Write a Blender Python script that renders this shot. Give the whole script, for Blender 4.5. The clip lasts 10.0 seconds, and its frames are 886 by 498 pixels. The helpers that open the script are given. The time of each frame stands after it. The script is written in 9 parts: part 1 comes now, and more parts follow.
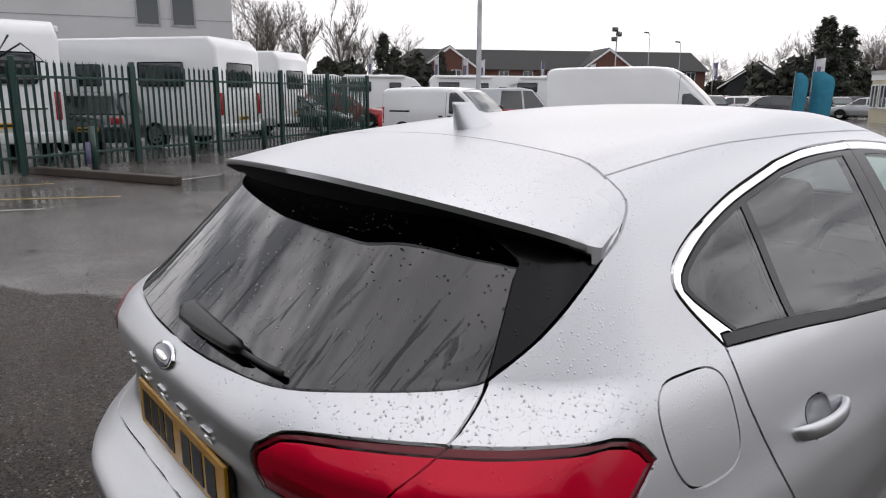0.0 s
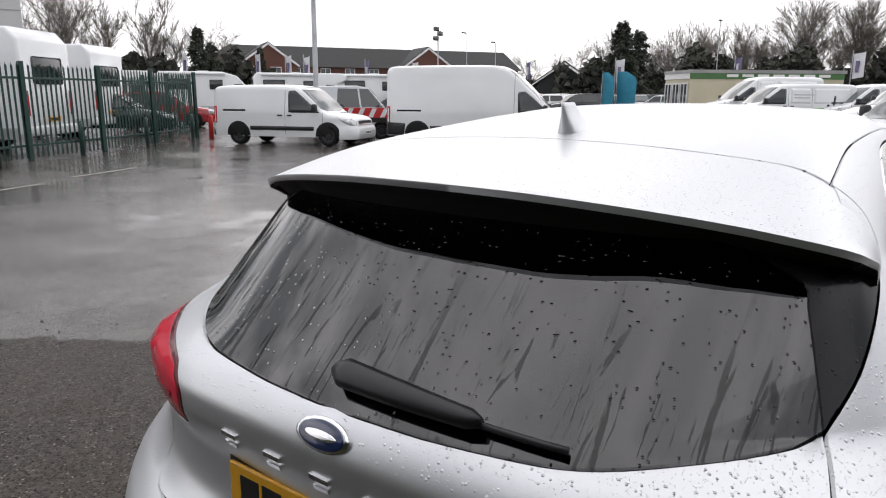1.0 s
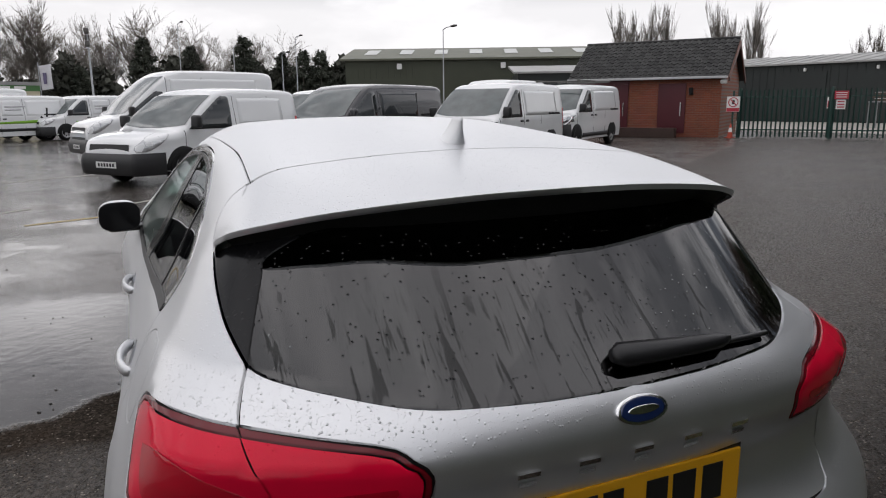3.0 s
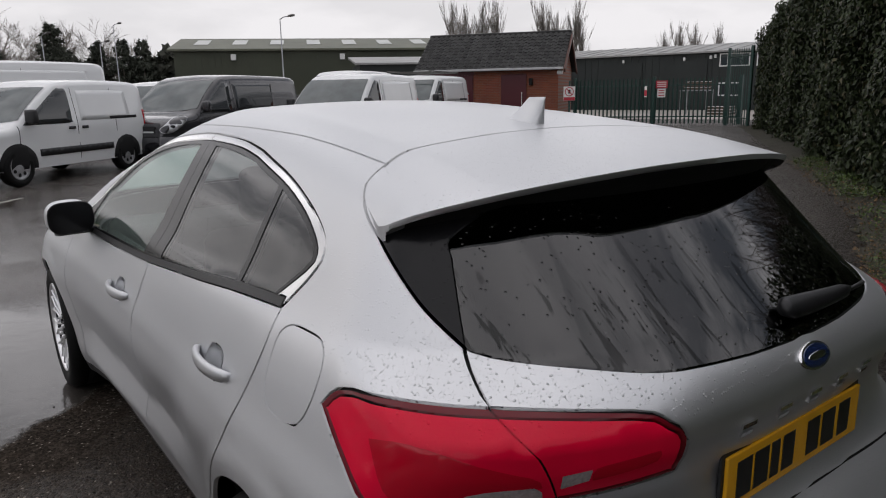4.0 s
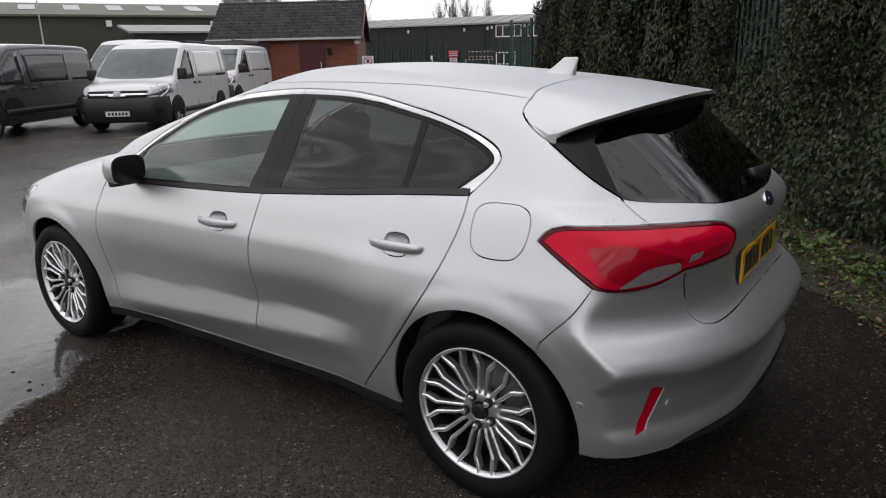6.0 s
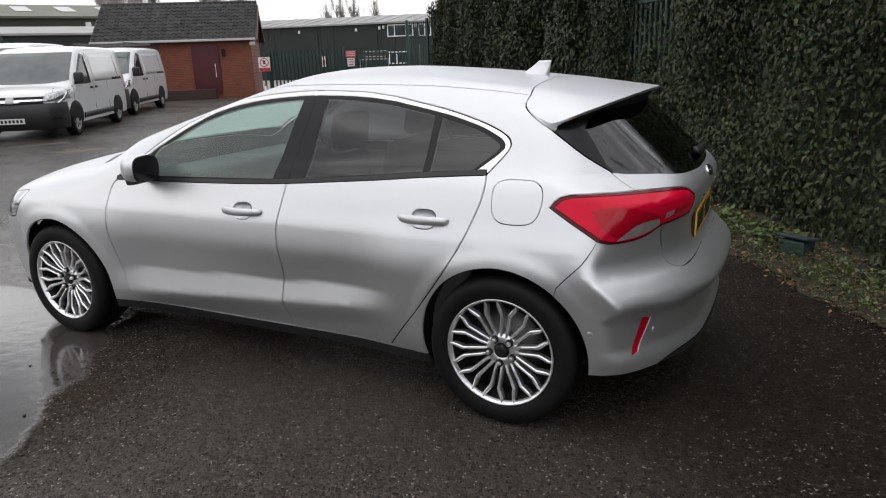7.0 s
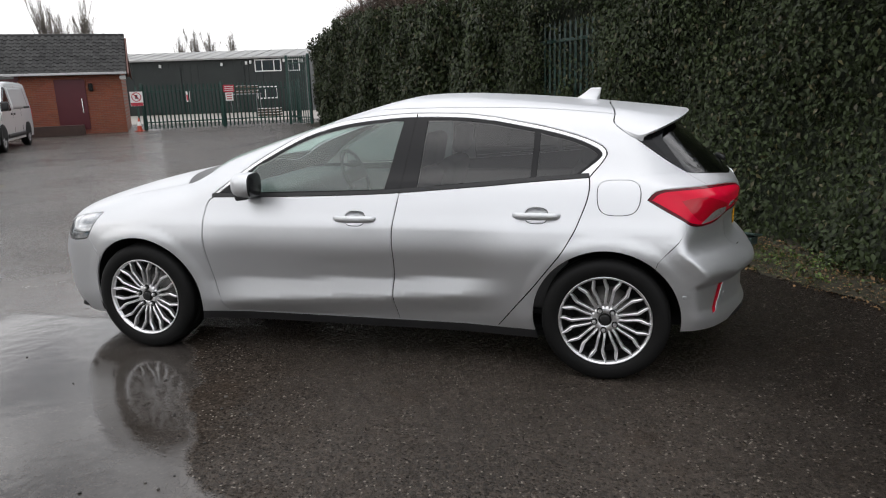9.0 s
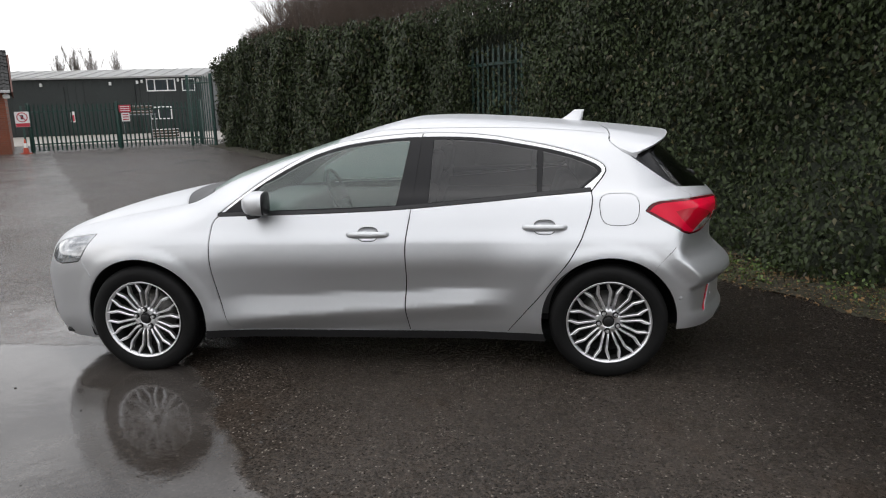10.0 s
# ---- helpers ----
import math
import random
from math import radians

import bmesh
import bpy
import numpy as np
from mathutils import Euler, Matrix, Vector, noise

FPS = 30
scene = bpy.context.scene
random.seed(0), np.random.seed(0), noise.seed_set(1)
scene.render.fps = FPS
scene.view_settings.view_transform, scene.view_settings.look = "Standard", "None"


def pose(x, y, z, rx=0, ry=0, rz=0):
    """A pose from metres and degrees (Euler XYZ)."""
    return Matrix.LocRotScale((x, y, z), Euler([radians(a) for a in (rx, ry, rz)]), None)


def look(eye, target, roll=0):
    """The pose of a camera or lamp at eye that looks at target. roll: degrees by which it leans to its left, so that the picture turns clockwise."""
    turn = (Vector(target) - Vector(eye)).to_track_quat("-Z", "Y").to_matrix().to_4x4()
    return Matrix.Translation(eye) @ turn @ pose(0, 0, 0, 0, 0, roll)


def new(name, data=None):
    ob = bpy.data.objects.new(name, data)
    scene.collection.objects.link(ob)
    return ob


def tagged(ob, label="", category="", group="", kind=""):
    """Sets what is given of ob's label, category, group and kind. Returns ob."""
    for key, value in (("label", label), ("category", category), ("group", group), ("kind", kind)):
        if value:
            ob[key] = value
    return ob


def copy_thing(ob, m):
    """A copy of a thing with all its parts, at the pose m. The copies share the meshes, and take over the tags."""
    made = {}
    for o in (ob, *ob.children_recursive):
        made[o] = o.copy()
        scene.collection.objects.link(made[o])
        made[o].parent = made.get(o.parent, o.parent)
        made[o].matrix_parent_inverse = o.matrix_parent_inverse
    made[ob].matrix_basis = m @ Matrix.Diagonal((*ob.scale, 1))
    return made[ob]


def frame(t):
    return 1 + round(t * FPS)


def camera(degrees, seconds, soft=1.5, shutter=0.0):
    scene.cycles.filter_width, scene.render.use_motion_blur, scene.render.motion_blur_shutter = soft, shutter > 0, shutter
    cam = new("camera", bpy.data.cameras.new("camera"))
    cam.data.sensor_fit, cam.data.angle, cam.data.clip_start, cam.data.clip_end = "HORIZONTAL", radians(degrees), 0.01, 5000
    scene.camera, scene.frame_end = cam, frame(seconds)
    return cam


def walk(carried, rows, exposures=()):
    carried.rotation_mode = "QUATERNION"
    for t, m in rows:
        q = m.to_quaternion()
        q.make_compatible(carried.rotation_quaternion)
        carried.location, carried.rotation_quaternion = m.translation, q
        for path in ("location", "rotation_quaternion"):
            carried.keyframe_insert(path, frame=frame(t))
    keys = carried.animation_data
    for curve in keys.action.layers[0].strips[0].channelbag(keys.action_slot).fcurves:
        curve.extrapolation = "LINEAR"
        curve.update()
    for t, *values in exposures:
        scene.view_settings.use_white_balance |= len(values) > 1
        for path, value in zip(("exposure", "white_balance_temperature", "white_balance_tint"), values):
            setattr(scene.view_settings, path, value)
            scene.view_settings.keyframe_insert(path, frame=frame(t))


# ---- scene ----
cam = camera(64.9, 10.0, soft=1.1)
PATH = [
    (0, (1.063, 1.382, 1.481), (-0.158, -0.142, 1.048), 0.3),
    (0.5, (1.215, 1.015, 1.443), (-0.016, -0.5, 1.006), 0.3),
    (1, (1.352, 0.737, 1.481), (-0.211, -0.432, 1.045), 0.3),
    (1.5, (1.609, 0.411, 1.516), (-0.258, -0.165, 1.089), 0.6),
    (2, (1.645, -0.013, 1.459), (-0.276, -0.379, 1.041), 0.2),
    (2.5, (1.609, -0.345, 1.499), (-0.332, -0.579, 1.08), 0.1),
    (3, (1.59, -0.778, 1.502), (-0.206, 0.0, 1.09), -0.6),
    (3.2, (1.566, -0.907, 1.517), (-0.124, 0.076, 1.099), -0.4),
    (4.3, (1.136, -1.523, 1.449), (-0.306, -0.216, 0.991), -1.0),
    (4.5, (1.083, -1.657, 1.432), (-0.222, -0.22, 0.949), -0.6),
    (5, (1.102, -1.986, 1.47), (-0.147, -0.515, 0.945), -1.0),
    (5.5, (1.188, -2.308, 1.46), (-0.052, -0.829, 0.934), -1.1),
    (6, (1.148, -2.645, 1.472), (0.022, -1.079, 0.942), -1.3),
    (6.2, (1.102, -2.799, 1.469), (0.088, -1.16, 0.933), -1.0),
    (7.5, (0.836, -3.588, 1.532), (0.039, -1.832, 1.002), -2.0),
    (8, (0.521, -3.812, 1.493), (-0.086, -1.973, 0.992), -1.5),
    (8.5, (0.302, -4.042, 1.529), (-0.239, -2.181, 1.036), -1.9),
    (9, (0.09, -4.308, 1.513), (-0.416, -2.429, 1.052), -1.9),
    (9.5, (-0.161, -4.448, 1.53), (-0.631, -2.556, 1.084), -2.0),
    (10, (-0.489, -4.618, 1.534), (-0.706, -2.674, 1.121), -1.6),
]
walk(cam, [(t, look(e, a, r)) for t, e, a, r in PATH],
     [(0, 0.93, 6500, 14), (0.5, 1.16, 6500, 13), (1.7, 1.16, 6500, 13), (2.5, 1.03, 6500, 13), (3.2, 0.62, 6500, 13), (4.3, 0.45, 6500, 14), (5.5, 0.57, 6500, 13), (6.2, 0.83, 6500, 12), (7.5, 1.13, 6500, 11), (10, 1.18, 6500, 10.5)])

# ---- sky and sun ----
SUN_UP, SUN_ROUND = 22.0, 233.0
world = bpy.data.worlds.new("overcast_sky")
scene.world = world
world.use_nodes = True
wn, wl = world.node_tree.nodes, world.node_tree.links
wn.clear()
w_out, w_bg = wn.new("ShaderNodeOutputWorld"), wn.new("ShaderNodeBackground")
w_sky = wn.new("ShaderNodeTexSky")
w_sky.sky_type, w_sky.sun_disc = "NISHITA", False
w_sky.sun_elevation, w_sky.sun_rotation = radians(SUN_UP), radians(SUN_ROUND)
w_co, w_map = wn.new("ShaderNodeTexCoord"), wn.new("ShaderNodeMapping")
w_map.inputs["Scale"].default_value = (1.0, 1.0, 3.2)
w_cloud, w_ramp = wn.new("ShaderNodeTexNoise"), wn.new("ShaderNodeValToRGB")
w_cloud.inputs["Scale"].default_value, w_cloud.inputs["Detail"].default_value = 3.4, 6.0
w_cloud.inputs["Roughness"].default_value = 0.55
w_ramp.color_ramp.elements[0].position, w_ramp.color_ramp.elements[0].color = 0.44, (1.7, 1.85, 2.1, 1)
w_ramp.color_ramp.elements[1].position, w_ramp.color_ramp.elements[1].color = 0.60, (8.8, 8.8, 8.9, 1)
w_mix = wn.new("ShaderNodeMix")
w_mix.data_type = "RGBA"
w_mix.inputs["Factor"].default_value = 0.93
wl.new(w_co.outputs["Generated"], w_map.inputs["Vector"])
wl.new(w_map.outputs["Vector"], w_cloud.inputs["Vector"])
wl.new(w_cloud.outputs["Fac"], w_ramp.inputs["Fac"])
wl.new(w_sky.outputs["Color"], w_mix.inputs["A"])
wl.new(w_ramp.outputs["Color"], w_mix.inputs["B"])
w_xyz, w_low, w_even = wn.new("ShaderNodeSeparateXYZ"), wn.new("ShaderNodeMapRange"), wn.new("ShaderNodeMix")
wl.new(w_co.outputs["Generated"], w_xyz.inputs["Vector"])
wl.new(w_xyz.outputs["Z"], w_low.inputs["Value"])
w_low.inputs["From Min"].default_value, w_low.inputs["From Max"].default_value = 0.12, 0.21
w_low.inputs["To Min"].default_value, w_low.inputs["To Max"].default_value = 0.12, 1.0
w_even.data_type = "RGBA"
w_even.inputs["A"].default_value = (6.0, 6.0, 6.0, 1)
wl.new(w_low.outputs["Result"], w_even.inputs["Factor"])
wl.new(w_mix.outputs["Result"], w_even.inputs["B"])
w_high, w_over = wn.new("ShaderNodeMapRange"), wn.new("ShaderNodeMix")
wl.new(w_xyz.outputs["Z"], w_high.inputs["Value"])
w_high.inputs["From Min"].default_value, w_high.inputs["From Max"].default_value = 0.55, 0.90
w_high.inputs["To Max"].default_value = 0.75
w_over.data_type = "RGBA"
wl.new(w_high.outputs["Result"], w_over.inputs["Factor"])
wl.new(w_even.outputs["Result"], w_over.inputs["A"])
w_over.inputs["B"].default_value = (6.7, 6.7, 6.9, 1)
wl.new(w_over.outputs["Result"], w_bg.inputs["Color"])
w_bg.inputs["Strength"].default_value = 0.10
wl.new(w_bg.outputs["Background"], w_out.inputs["Surface"])
sun_data = bpy.data.lights.new("sun", "SUN")
sun_data.energy, sun_data.angle, sun_data.color = 0.5, radians(170), (1.0, 0.97, 0.93)
sun = new("sun", sun_data)
sun.matrix_world = look((0, 0, 30), (0 + math.sin(radians(SUN_ROUND)) * -30, math.cos(radians(SUN_ROUND)) * -30, 30 - 30 * math.tan(radians(SUN_UP))))

# ---- materials ----


def shader(name, colour, rough=0.5, metal=0.0, coat=0.0, vary=0.0, grain=0.0, grain_scale=40.0, stain_scale=1.2, spec=0.5, transmission=0.0, ior=1.45, bumpy=0.3,
           rough_vary=0.0, island=0.0):
    """A procedural surface: base colour with stains at a large scale, grain at a small one, and fine relief."""
    m = bpy.data.materials.new(name)
    m.use_nodes = True
    nodes, links = m.node_tree.nodes, m.node_tree.links
    b = nodes["Principled BSDF"]
    b.inputs["Base Color"].default_value = (*colour, 1)
    b.inputs["Roughness"].default_value = rough
    b.inputs["Metallic"].default_value = metal
    b.inputs["Coat Weight"].default_value = coat
    b.inputs["Coat Roughness"].default_value = 0.03
    b.inputs["Specular IOR Level"].default_value = spec
    b.inputs["Transmission Weight"].default_value = transmission
    b.inputs["IOR"].default_value = ior
    geo = nodes.new("ShaderNodeNewGeometry")
    if vary or island or rough_vary:
        big = nodes.new("ShaderNodeTexNoise")
        big.inputs["Scale"].default_value, big.inputs["Detail"].default_value = stain_scale, 6
        links.new(geo.outputs["Position"], big.inputs["Vector"])
        mix = nodes.new("ShaderNodeMix")
        mix.data_type = "RGBA"
        mix.inputs["A"].default_value = (*[c * (1 - vary) for c in colour], 1)
        mix.inputs["B"].default_value = (*[min(1, c * (1 + vary)) for c in colour], 1)
        fac = big.outputs["Fac"]
        if grain:
            small = nodes.new("ShaderNodeTexNoise")
            small.inputs["Scale"].default_value, small.inputs["Detail"].default_value = grain_scale, 3
            links.new(geo.outputs["Position"], small.inputs["Vector"])
            add = nodes.new("ShaderNodeMath")
            add.operation = "MULTIPLY_ADD"
            links.new(small.outputs["Fac"], add.inputs[0])
            add.inputs[1].default_value = 0.5
            half = nodes.new("ShaderNodeMath")
            half.operation = "MULTIPLY"
            half.inputs[1].default_value = 0.5
            links.new(big.outputs["Fac"], half.inputs[0])
            links.new(half.outputs[0], add.inputs[2])
            fac = add.outputs[0]
        if island:
            info = nodes.new("ShaderNodeObjectInfo")
            both = nodes.new("ShaderNodeMath")
            both.operation = "ADD"
            links.new(geo.outputs["Random Per Island"], both.inputs[0])
            links.new(info.outputs["Random"], both.inputs[1])
            frac = nodes.new("ShaderNodeMath")
            frac.operation = "FRACT"
            links.new(both.outputs[0], frac.inputs[0])
            blend = nodes.new("ShaderNodeMix")
            blend.inputs["Factor"].default_value = island
            links.new(fac, blend.inputs["A"])
            links.new(frac.outputs[0], blend.inputs["B"])
            fac = blend.outputs["Result"]
        contrast = nodes.new("ShaderNodeMapRange")
        contrast.inputs["From Min"].default_value, contrast.inputs["From Max"].default_value = 0.25, 0.75
        links.new(fac, contrast.inputs["Value"])
        links.new(contrast.outputs["Result"], mix.inputs["Factor"])
        links.new(mix.outputs["Result"], b.inputs["Base Color"])
        if rough_vary:
            rr = nodes.new("ShaderNodeMapRange")
            rr.inputs["From Min"].default_value, rr.inputs["From Max"].default_value = 0.3, 0.7
            rr.inputs["To Min"].default_value, rr.inputs["To Max"].default_value = max(0.02, rough - rough_vary), min(1, rough + rough_vary)
            links.new(big.outputs["Fac"], rr.inputs["Value"])
            links.new(rr.outputs["Result"], b.inputs["Roughness"])
    if grain:
        bn = nodes.new("ShaderNodeTexNoise")
        bn.inputs["Scale"].default_value, bn.inputs["Detail"].default_value = grain_scale, 4
        links.new(geo.outputs["Position"], bn.inputs["Vector"])
        bp = nodes.new("ShaderNodeBump")
        bp.inputs["Strength"].default_value, bp.inputs["Distance"].default_value = bumpy, grain / max(1, grain_scale)
        links.new(bn.outputs["Fac"], bp.inputs["Height"])
        links.new(bp.outputs["Normal"], b.inputs["Normal"])
    return m


def wet(m, size=95.0, cover=0.30, height=0.0012, runs=0.0):
    """Lays rain drops of two sizes on a material, as relief; runs: streaks left by running drops."""
    nodes, links = m.node_tree.nodes, m.node_tree.links
    b = nodes["Principled BSDF"]
    geo = nodes.new("ShaderNodeNewGeometry")
    total = None
    for scale, keep in ((size, cover), (size * 2.3, cover * 0.9)):
        v = nodes.new("ShaderNodeTexVoronoi")
        v.inputs["Scale"].default_value, v.inputs["Randomness"].default_value = scale, 1.0
        links.new(geo.outputs["Position"], v.inputs["Vector"])
        dome = nodes.new("ShaderNodeMapRange")
        dome.interpolation_type = "SMOOTHSTEP"
        dome.inputs["From Min"].default_value, dome.inputs["From Max"].default_value = 0.34, 0.12
        links.new(v.outputs["Distance"], dome.inputs["Value"])
        sep = nodes.new("ShaderNodeSeparateColor")
        links.new(v.outputs["Color"], sep.inputs["Color"])
        lim = nodes.new("ShaderNodeMath")
        lim.operation = "LESS_THAN"
        lim.inputs[1].default_value = keep
        links.new(sep.outputs["Red"], lim.inputs[0])
        mul = nodes.new("ShaderNodeMath")
        mul.operation = "MULTIPLY"
        links.new(dome.outputs["Result"], mul.inputs[0])
        links.new(lim.outputs[0], mul.inputs[1])
        if total is None:
            total = mul.outputs[0]
        else:
            add = nodes.new("ShaderNodeMath")
            add.operation = "MULTIPLY_ADD"
            add.inputs[1].default_value = 0.5
            links.new(mul.outputs[0], add.inputs[0])
            links.new(total, add.inputs[2])
            total = add.outputs[0]
    face, flat_up, less = nodes.new("ShaderNodeSeparateXYZ"), nodes.new("ShaderNodeMapRange"), nodes.new("ShaderNodeMath")
    links.new(geo.outputs["Normal"], face.inputs["Vector"])
    links.new(face.outputs["Z"], flat_up.inputs["Value"])
    flat_up.inputs["From Min"].default_value, flat_up.inputs["From Max"].default_value = 0.35, 0.90
    flat_up.inputs["To Min"].default_value = 0.05
    less.operation = "MULTIPLY"
    links.new(total, less.inputs[0])
    links.new(flat_up.outputs["Result"], less.inputs[1])
    total = less.outputs[0]
    bp = nodes.new("ShaderNodeBump")
    bp.inputs["Strength"].default_value, bp.inputs["Distance"].default_value = 1.0, height
    links.new(total, bp.inputs["Height"])
    links.new(bp.outputs["Normal"], b.inputs["Normal"])
    links.new(bp.outputs["Normal"], b.inputs["Coat Normal"])
    if runs:
        mp = nodes.new("ShaderNodeMapping")
        mp.inputs["Scale"].default_value = (3.0, 34.0, 3.0)
        links.new(geo.outputs["Position"], mp.inputs["Vector"])
        n = nodes.new("ShaderNodeTexNoise")
        n.inputs["Scale"].default_value, n.inputs["Detail"].default_value, n.inputs["Distortion"].default_value = 1.0, 2, 0.6
        links.new(mp.outputs["Vector"], n.inputs["Vector"])
        r = nodes.new("ShaderNodeMapRange")
        r.inputs["From Min"].default_value, r.inputs["From Max"].default_value = 0.54, 0.60
        r.inputs["To Min"].default_value, r.inputs["To Max"].default_value = b.inputs["Roughness"].default_value + runs, b.inputs["Roughness"].default_value
        links.new(n.outputs["Fac"], r.inputs["Value"])
        links.new(r.outputs["Result"], b.inputs["Roughness"])
    return m


def thin_glass(name, tint, drops=0.0, haze=0.0, mist=0.0, ior=1.85):
    """A thin pane: tinted see-through with a mirror gloss; haze: how far running water dulls the gloss."""
    m = bpy.data.materials.new(name)
    m.use_nodes = True
    nodes, links = m.node_tree.nodes, m.node_tree.links
    nodes.remove(nodes["Principled BSDF"])
    out = nodes["Material Output"]
    clear, gloss, mix, fres = nodes.new("ShaderNodeBsdfTransparent"), nodes.new("ShaderNodeBsdfGlossy"), nodes.new("ShaderNodeMixShader"), nodes.new("ShaderNodeFresnel")
    clear.inputs["Color"].default_value = (*tint, 1)
    gloss.inputs["Roughness"].default_value = 0.012
    fres.inputs["IOR"].default_value = ior
    links.new(fres.outputs["Fac"], mix.inputs["Fac"])
    links.new(clear.outputs["BSDF"], mix.inputs[1])
    links.new(gloss.outputs["BSDF"], mix.inputs[2])
    last = mix.outputs["Shader"]
    geo = nodes.new("ShaderNodeNewGeometry")
    if drops:
        v = nodes.new("ShaderNodeTexVoronoi")
        v.inputs["Scale"].default_value = 120
        links.new(geo.outputs["Position"], v.inputs["Vector"])
        dome = nodes.new("ShaderNodeMapRange")
        dome.interpolation_type = "SMOOTHSTEP"
        dome.inputs["From Min"].default_value, dome.inputs["From Max"].default_value = 0.34, 0.10
        links.new(v.outputs["Distance"], dome.inputs["Value"])
        sep = nodes.new("ShaderNodeSeparateColor")
        links.new(v.outputs["Color"], sep.inputs["Color"])
        lim = nodes.new("ShaderNodeMath")
        lim.operation = "LESS_THAN"
        lim.inputs[1].default_value = drops
        links.new(sep.outputs["Red"], lim.inputs[0])
        mul = nodes.new("ShaderNodeMath")
        mul.operation = "MULTIPLY"
        links.new(dome.outputs["Result"], mul.inputs[0])
        links.new(lim.outputs[0], mul.inputs[1])
        bp = nodes.new("ShaderNodeBump")
        bp.inputs["Strength"].default_value, bp.inputs["Distance"].default_value = 1.0, 0.0012
        links.new(mul.outputs[0], bp.inputs["Height"])
        links.new(bp.outputs["Normal"], gloss.inputs["Normal"])
        links.new(bp.outputs["Normal"], fres.inputs["Normal"])
    if mist:
        damp, veil, lit, two = nodes.new("ShaderNodeBsdfDiffuse"), nodes.new("ShaderNodeMixShader"), nodes.new("ShaderNodeBsdfTranslucent"), nodes.new("ShaderNodeMixShader")
        damp.inputs["Color"].default_value = (0.62, 0.72, 0.68, 1)
        lit.inputs["Color"].default_value = (0.74, 0.86, 0.81, 1)
        two.inputs["Fac"].default_value = 0.75
        links.new(damp.outputs["BSDF"], two.inputs[1])
        links.new(lit.outputs["BSDF"], two.inputs[2])
        veil.inputs["Fac"].default_value = mist
        links.new(last, veil.inputs[1])
        links.new(two.outputs["Shader"], veil.inputs[2])
        last = veil.outputs["Shader"]
    if haze:
        xyz = nodes.new("ShaderNodeSeparateXYZ")
        links.new(geo.outputs["Position"], xyz.inputs["Vector"])

        def op(kind, a, b):
            n = nodes.new("ShaderNodeMath")
            n.operation = kind
            for i, q in enumerate((a, b)):
                if isinstance(q, (int, float)):
                    n.inputs[i].default_value = q
                else:
                    links.new(q, n.inputs[i])
            return n.outputs[0]

        def ramp(v, lo, hi):
            n = nodes.new("ShaderNodeMapRange")
            n.interpolation_type = "SMOOTHSTEP"
            n.inputs["From Min"].default_value, n.inputs["From Max"].default_value = lo, hi
            links.new(v, n.inputs["Value"])
            return n.outputs["Result"]

        def streak(sy, sz, seed, distort):
            mp, n = nodes.new("ShaderNodeMapping"), nodes.new("ShaderNodeTexNoise")
            mp.inputs["Scale"].default_value, mp.inputs["Location"].default_value = (sz, sy, sz), (seed, seed, 0)
            links.new(geo.outputs["Position"], mp.inputs["Vector"])
            links.new(mp.outputs["Vector"], n.inputs["Vector"])
            n.inputs["Scale"].default_value, n.inputs["Detail"].default_value, n.inputs["Distortion"].default_value = 1.0, 3, distort
            return n.outputs["Fac"]
        lower = ramp(xyz.outputs["Z"], 1.21, 1.08)
        sweep = op("MULTIPLY", ramp(streak(24, 2.6, 0.0, 2.2), 0.60, 0.63), op("ADD", 0.3, op("MULTIPLY", 0.7, lower)))
        fine = op("MULTIPLY", op("MULTIPLY", ramp(streak(75, 6.0, 4.0, 2.4), 0.60, 0.64), ramp(streak(5, 5.0, 9.0, 0.5), 0.42, 0.55)), lower)
        clean = op("MAXIMUM", sweep, fine)
        links.new(op("MULTIPLY", fres.outputs["Fac"], op("SUBTRACT", 1.0, op("MULTIPLY", clean, haze))), mix.inputs["Fac"])
    links.new(last, out.inputs["Surface"])
    return m


M = {}
M["paint"] = wet(shader("silver_metallic_paint", (0.645, 0.655, 0.67), 0.40, 0.85, 0.12), 135, 0.34, 0.0015)
M["privacy"] = thin_glass("privacy_glass", (0.24, 0.25, 0.255), 0.12, ior=1.70)
M["rear_glass"] = thin_glass("tinted_rear_glass", (0.09, 0.098, 0.105), 0.16, 0.50, ior=1.85)
M["clear"] = thin_glass("window_glass", (0.74, 0.90, 0.85), 0.10, mist=0.26)
M["wet_screen"] = thin_glass("rain_wet_windscreen", (0.74, 0.90, 0.85), 0.10, mist=0.65)
M["gloss_black"] = wet(shader("gloss_black_trim", (0.010, 0.010, 0.011), 0.22, coat=0.08, spec=0.25), 110, 0.2, 0.0008)
M["plastic"] = shader("black_plastic", (0.018, 0.018, 0.019), 0.45, vary=0.25, grain=0.2, grain_scale=300)
M["wiper"] = shader("wiper_black", (0.007, 0.007, 0.008), 0.38, vary=0.3, grain=0.2, grain_scale=300)
M["under"] = shader("underbody_black", (0.006, 0.006, 0.006), 0.8, vary=0.3)
M["chrome"] = shader("satin_chrome", (0.82, 0.82, 0.82), 0.14, 1.0)
M["rubber"] = shader("wet_tyre_rubber", (0.007, 0.007, 0.007), 0.6, spec=0.2, vary=0.4, grain=0.3, grain_scale=120)
M["alloy"] = shader("silver_alloy", (0.84, 0.84, 0.85), 0.28, 0.9, vary=0.08)
# darker than the alloy: shade behind the spokes put into the colour
M["barrel"] = shader("shaded_wheel_barrel", (0.035, 0.035, 0.035), 0.45, 0.6, vary=0.3, stain_scale=8)
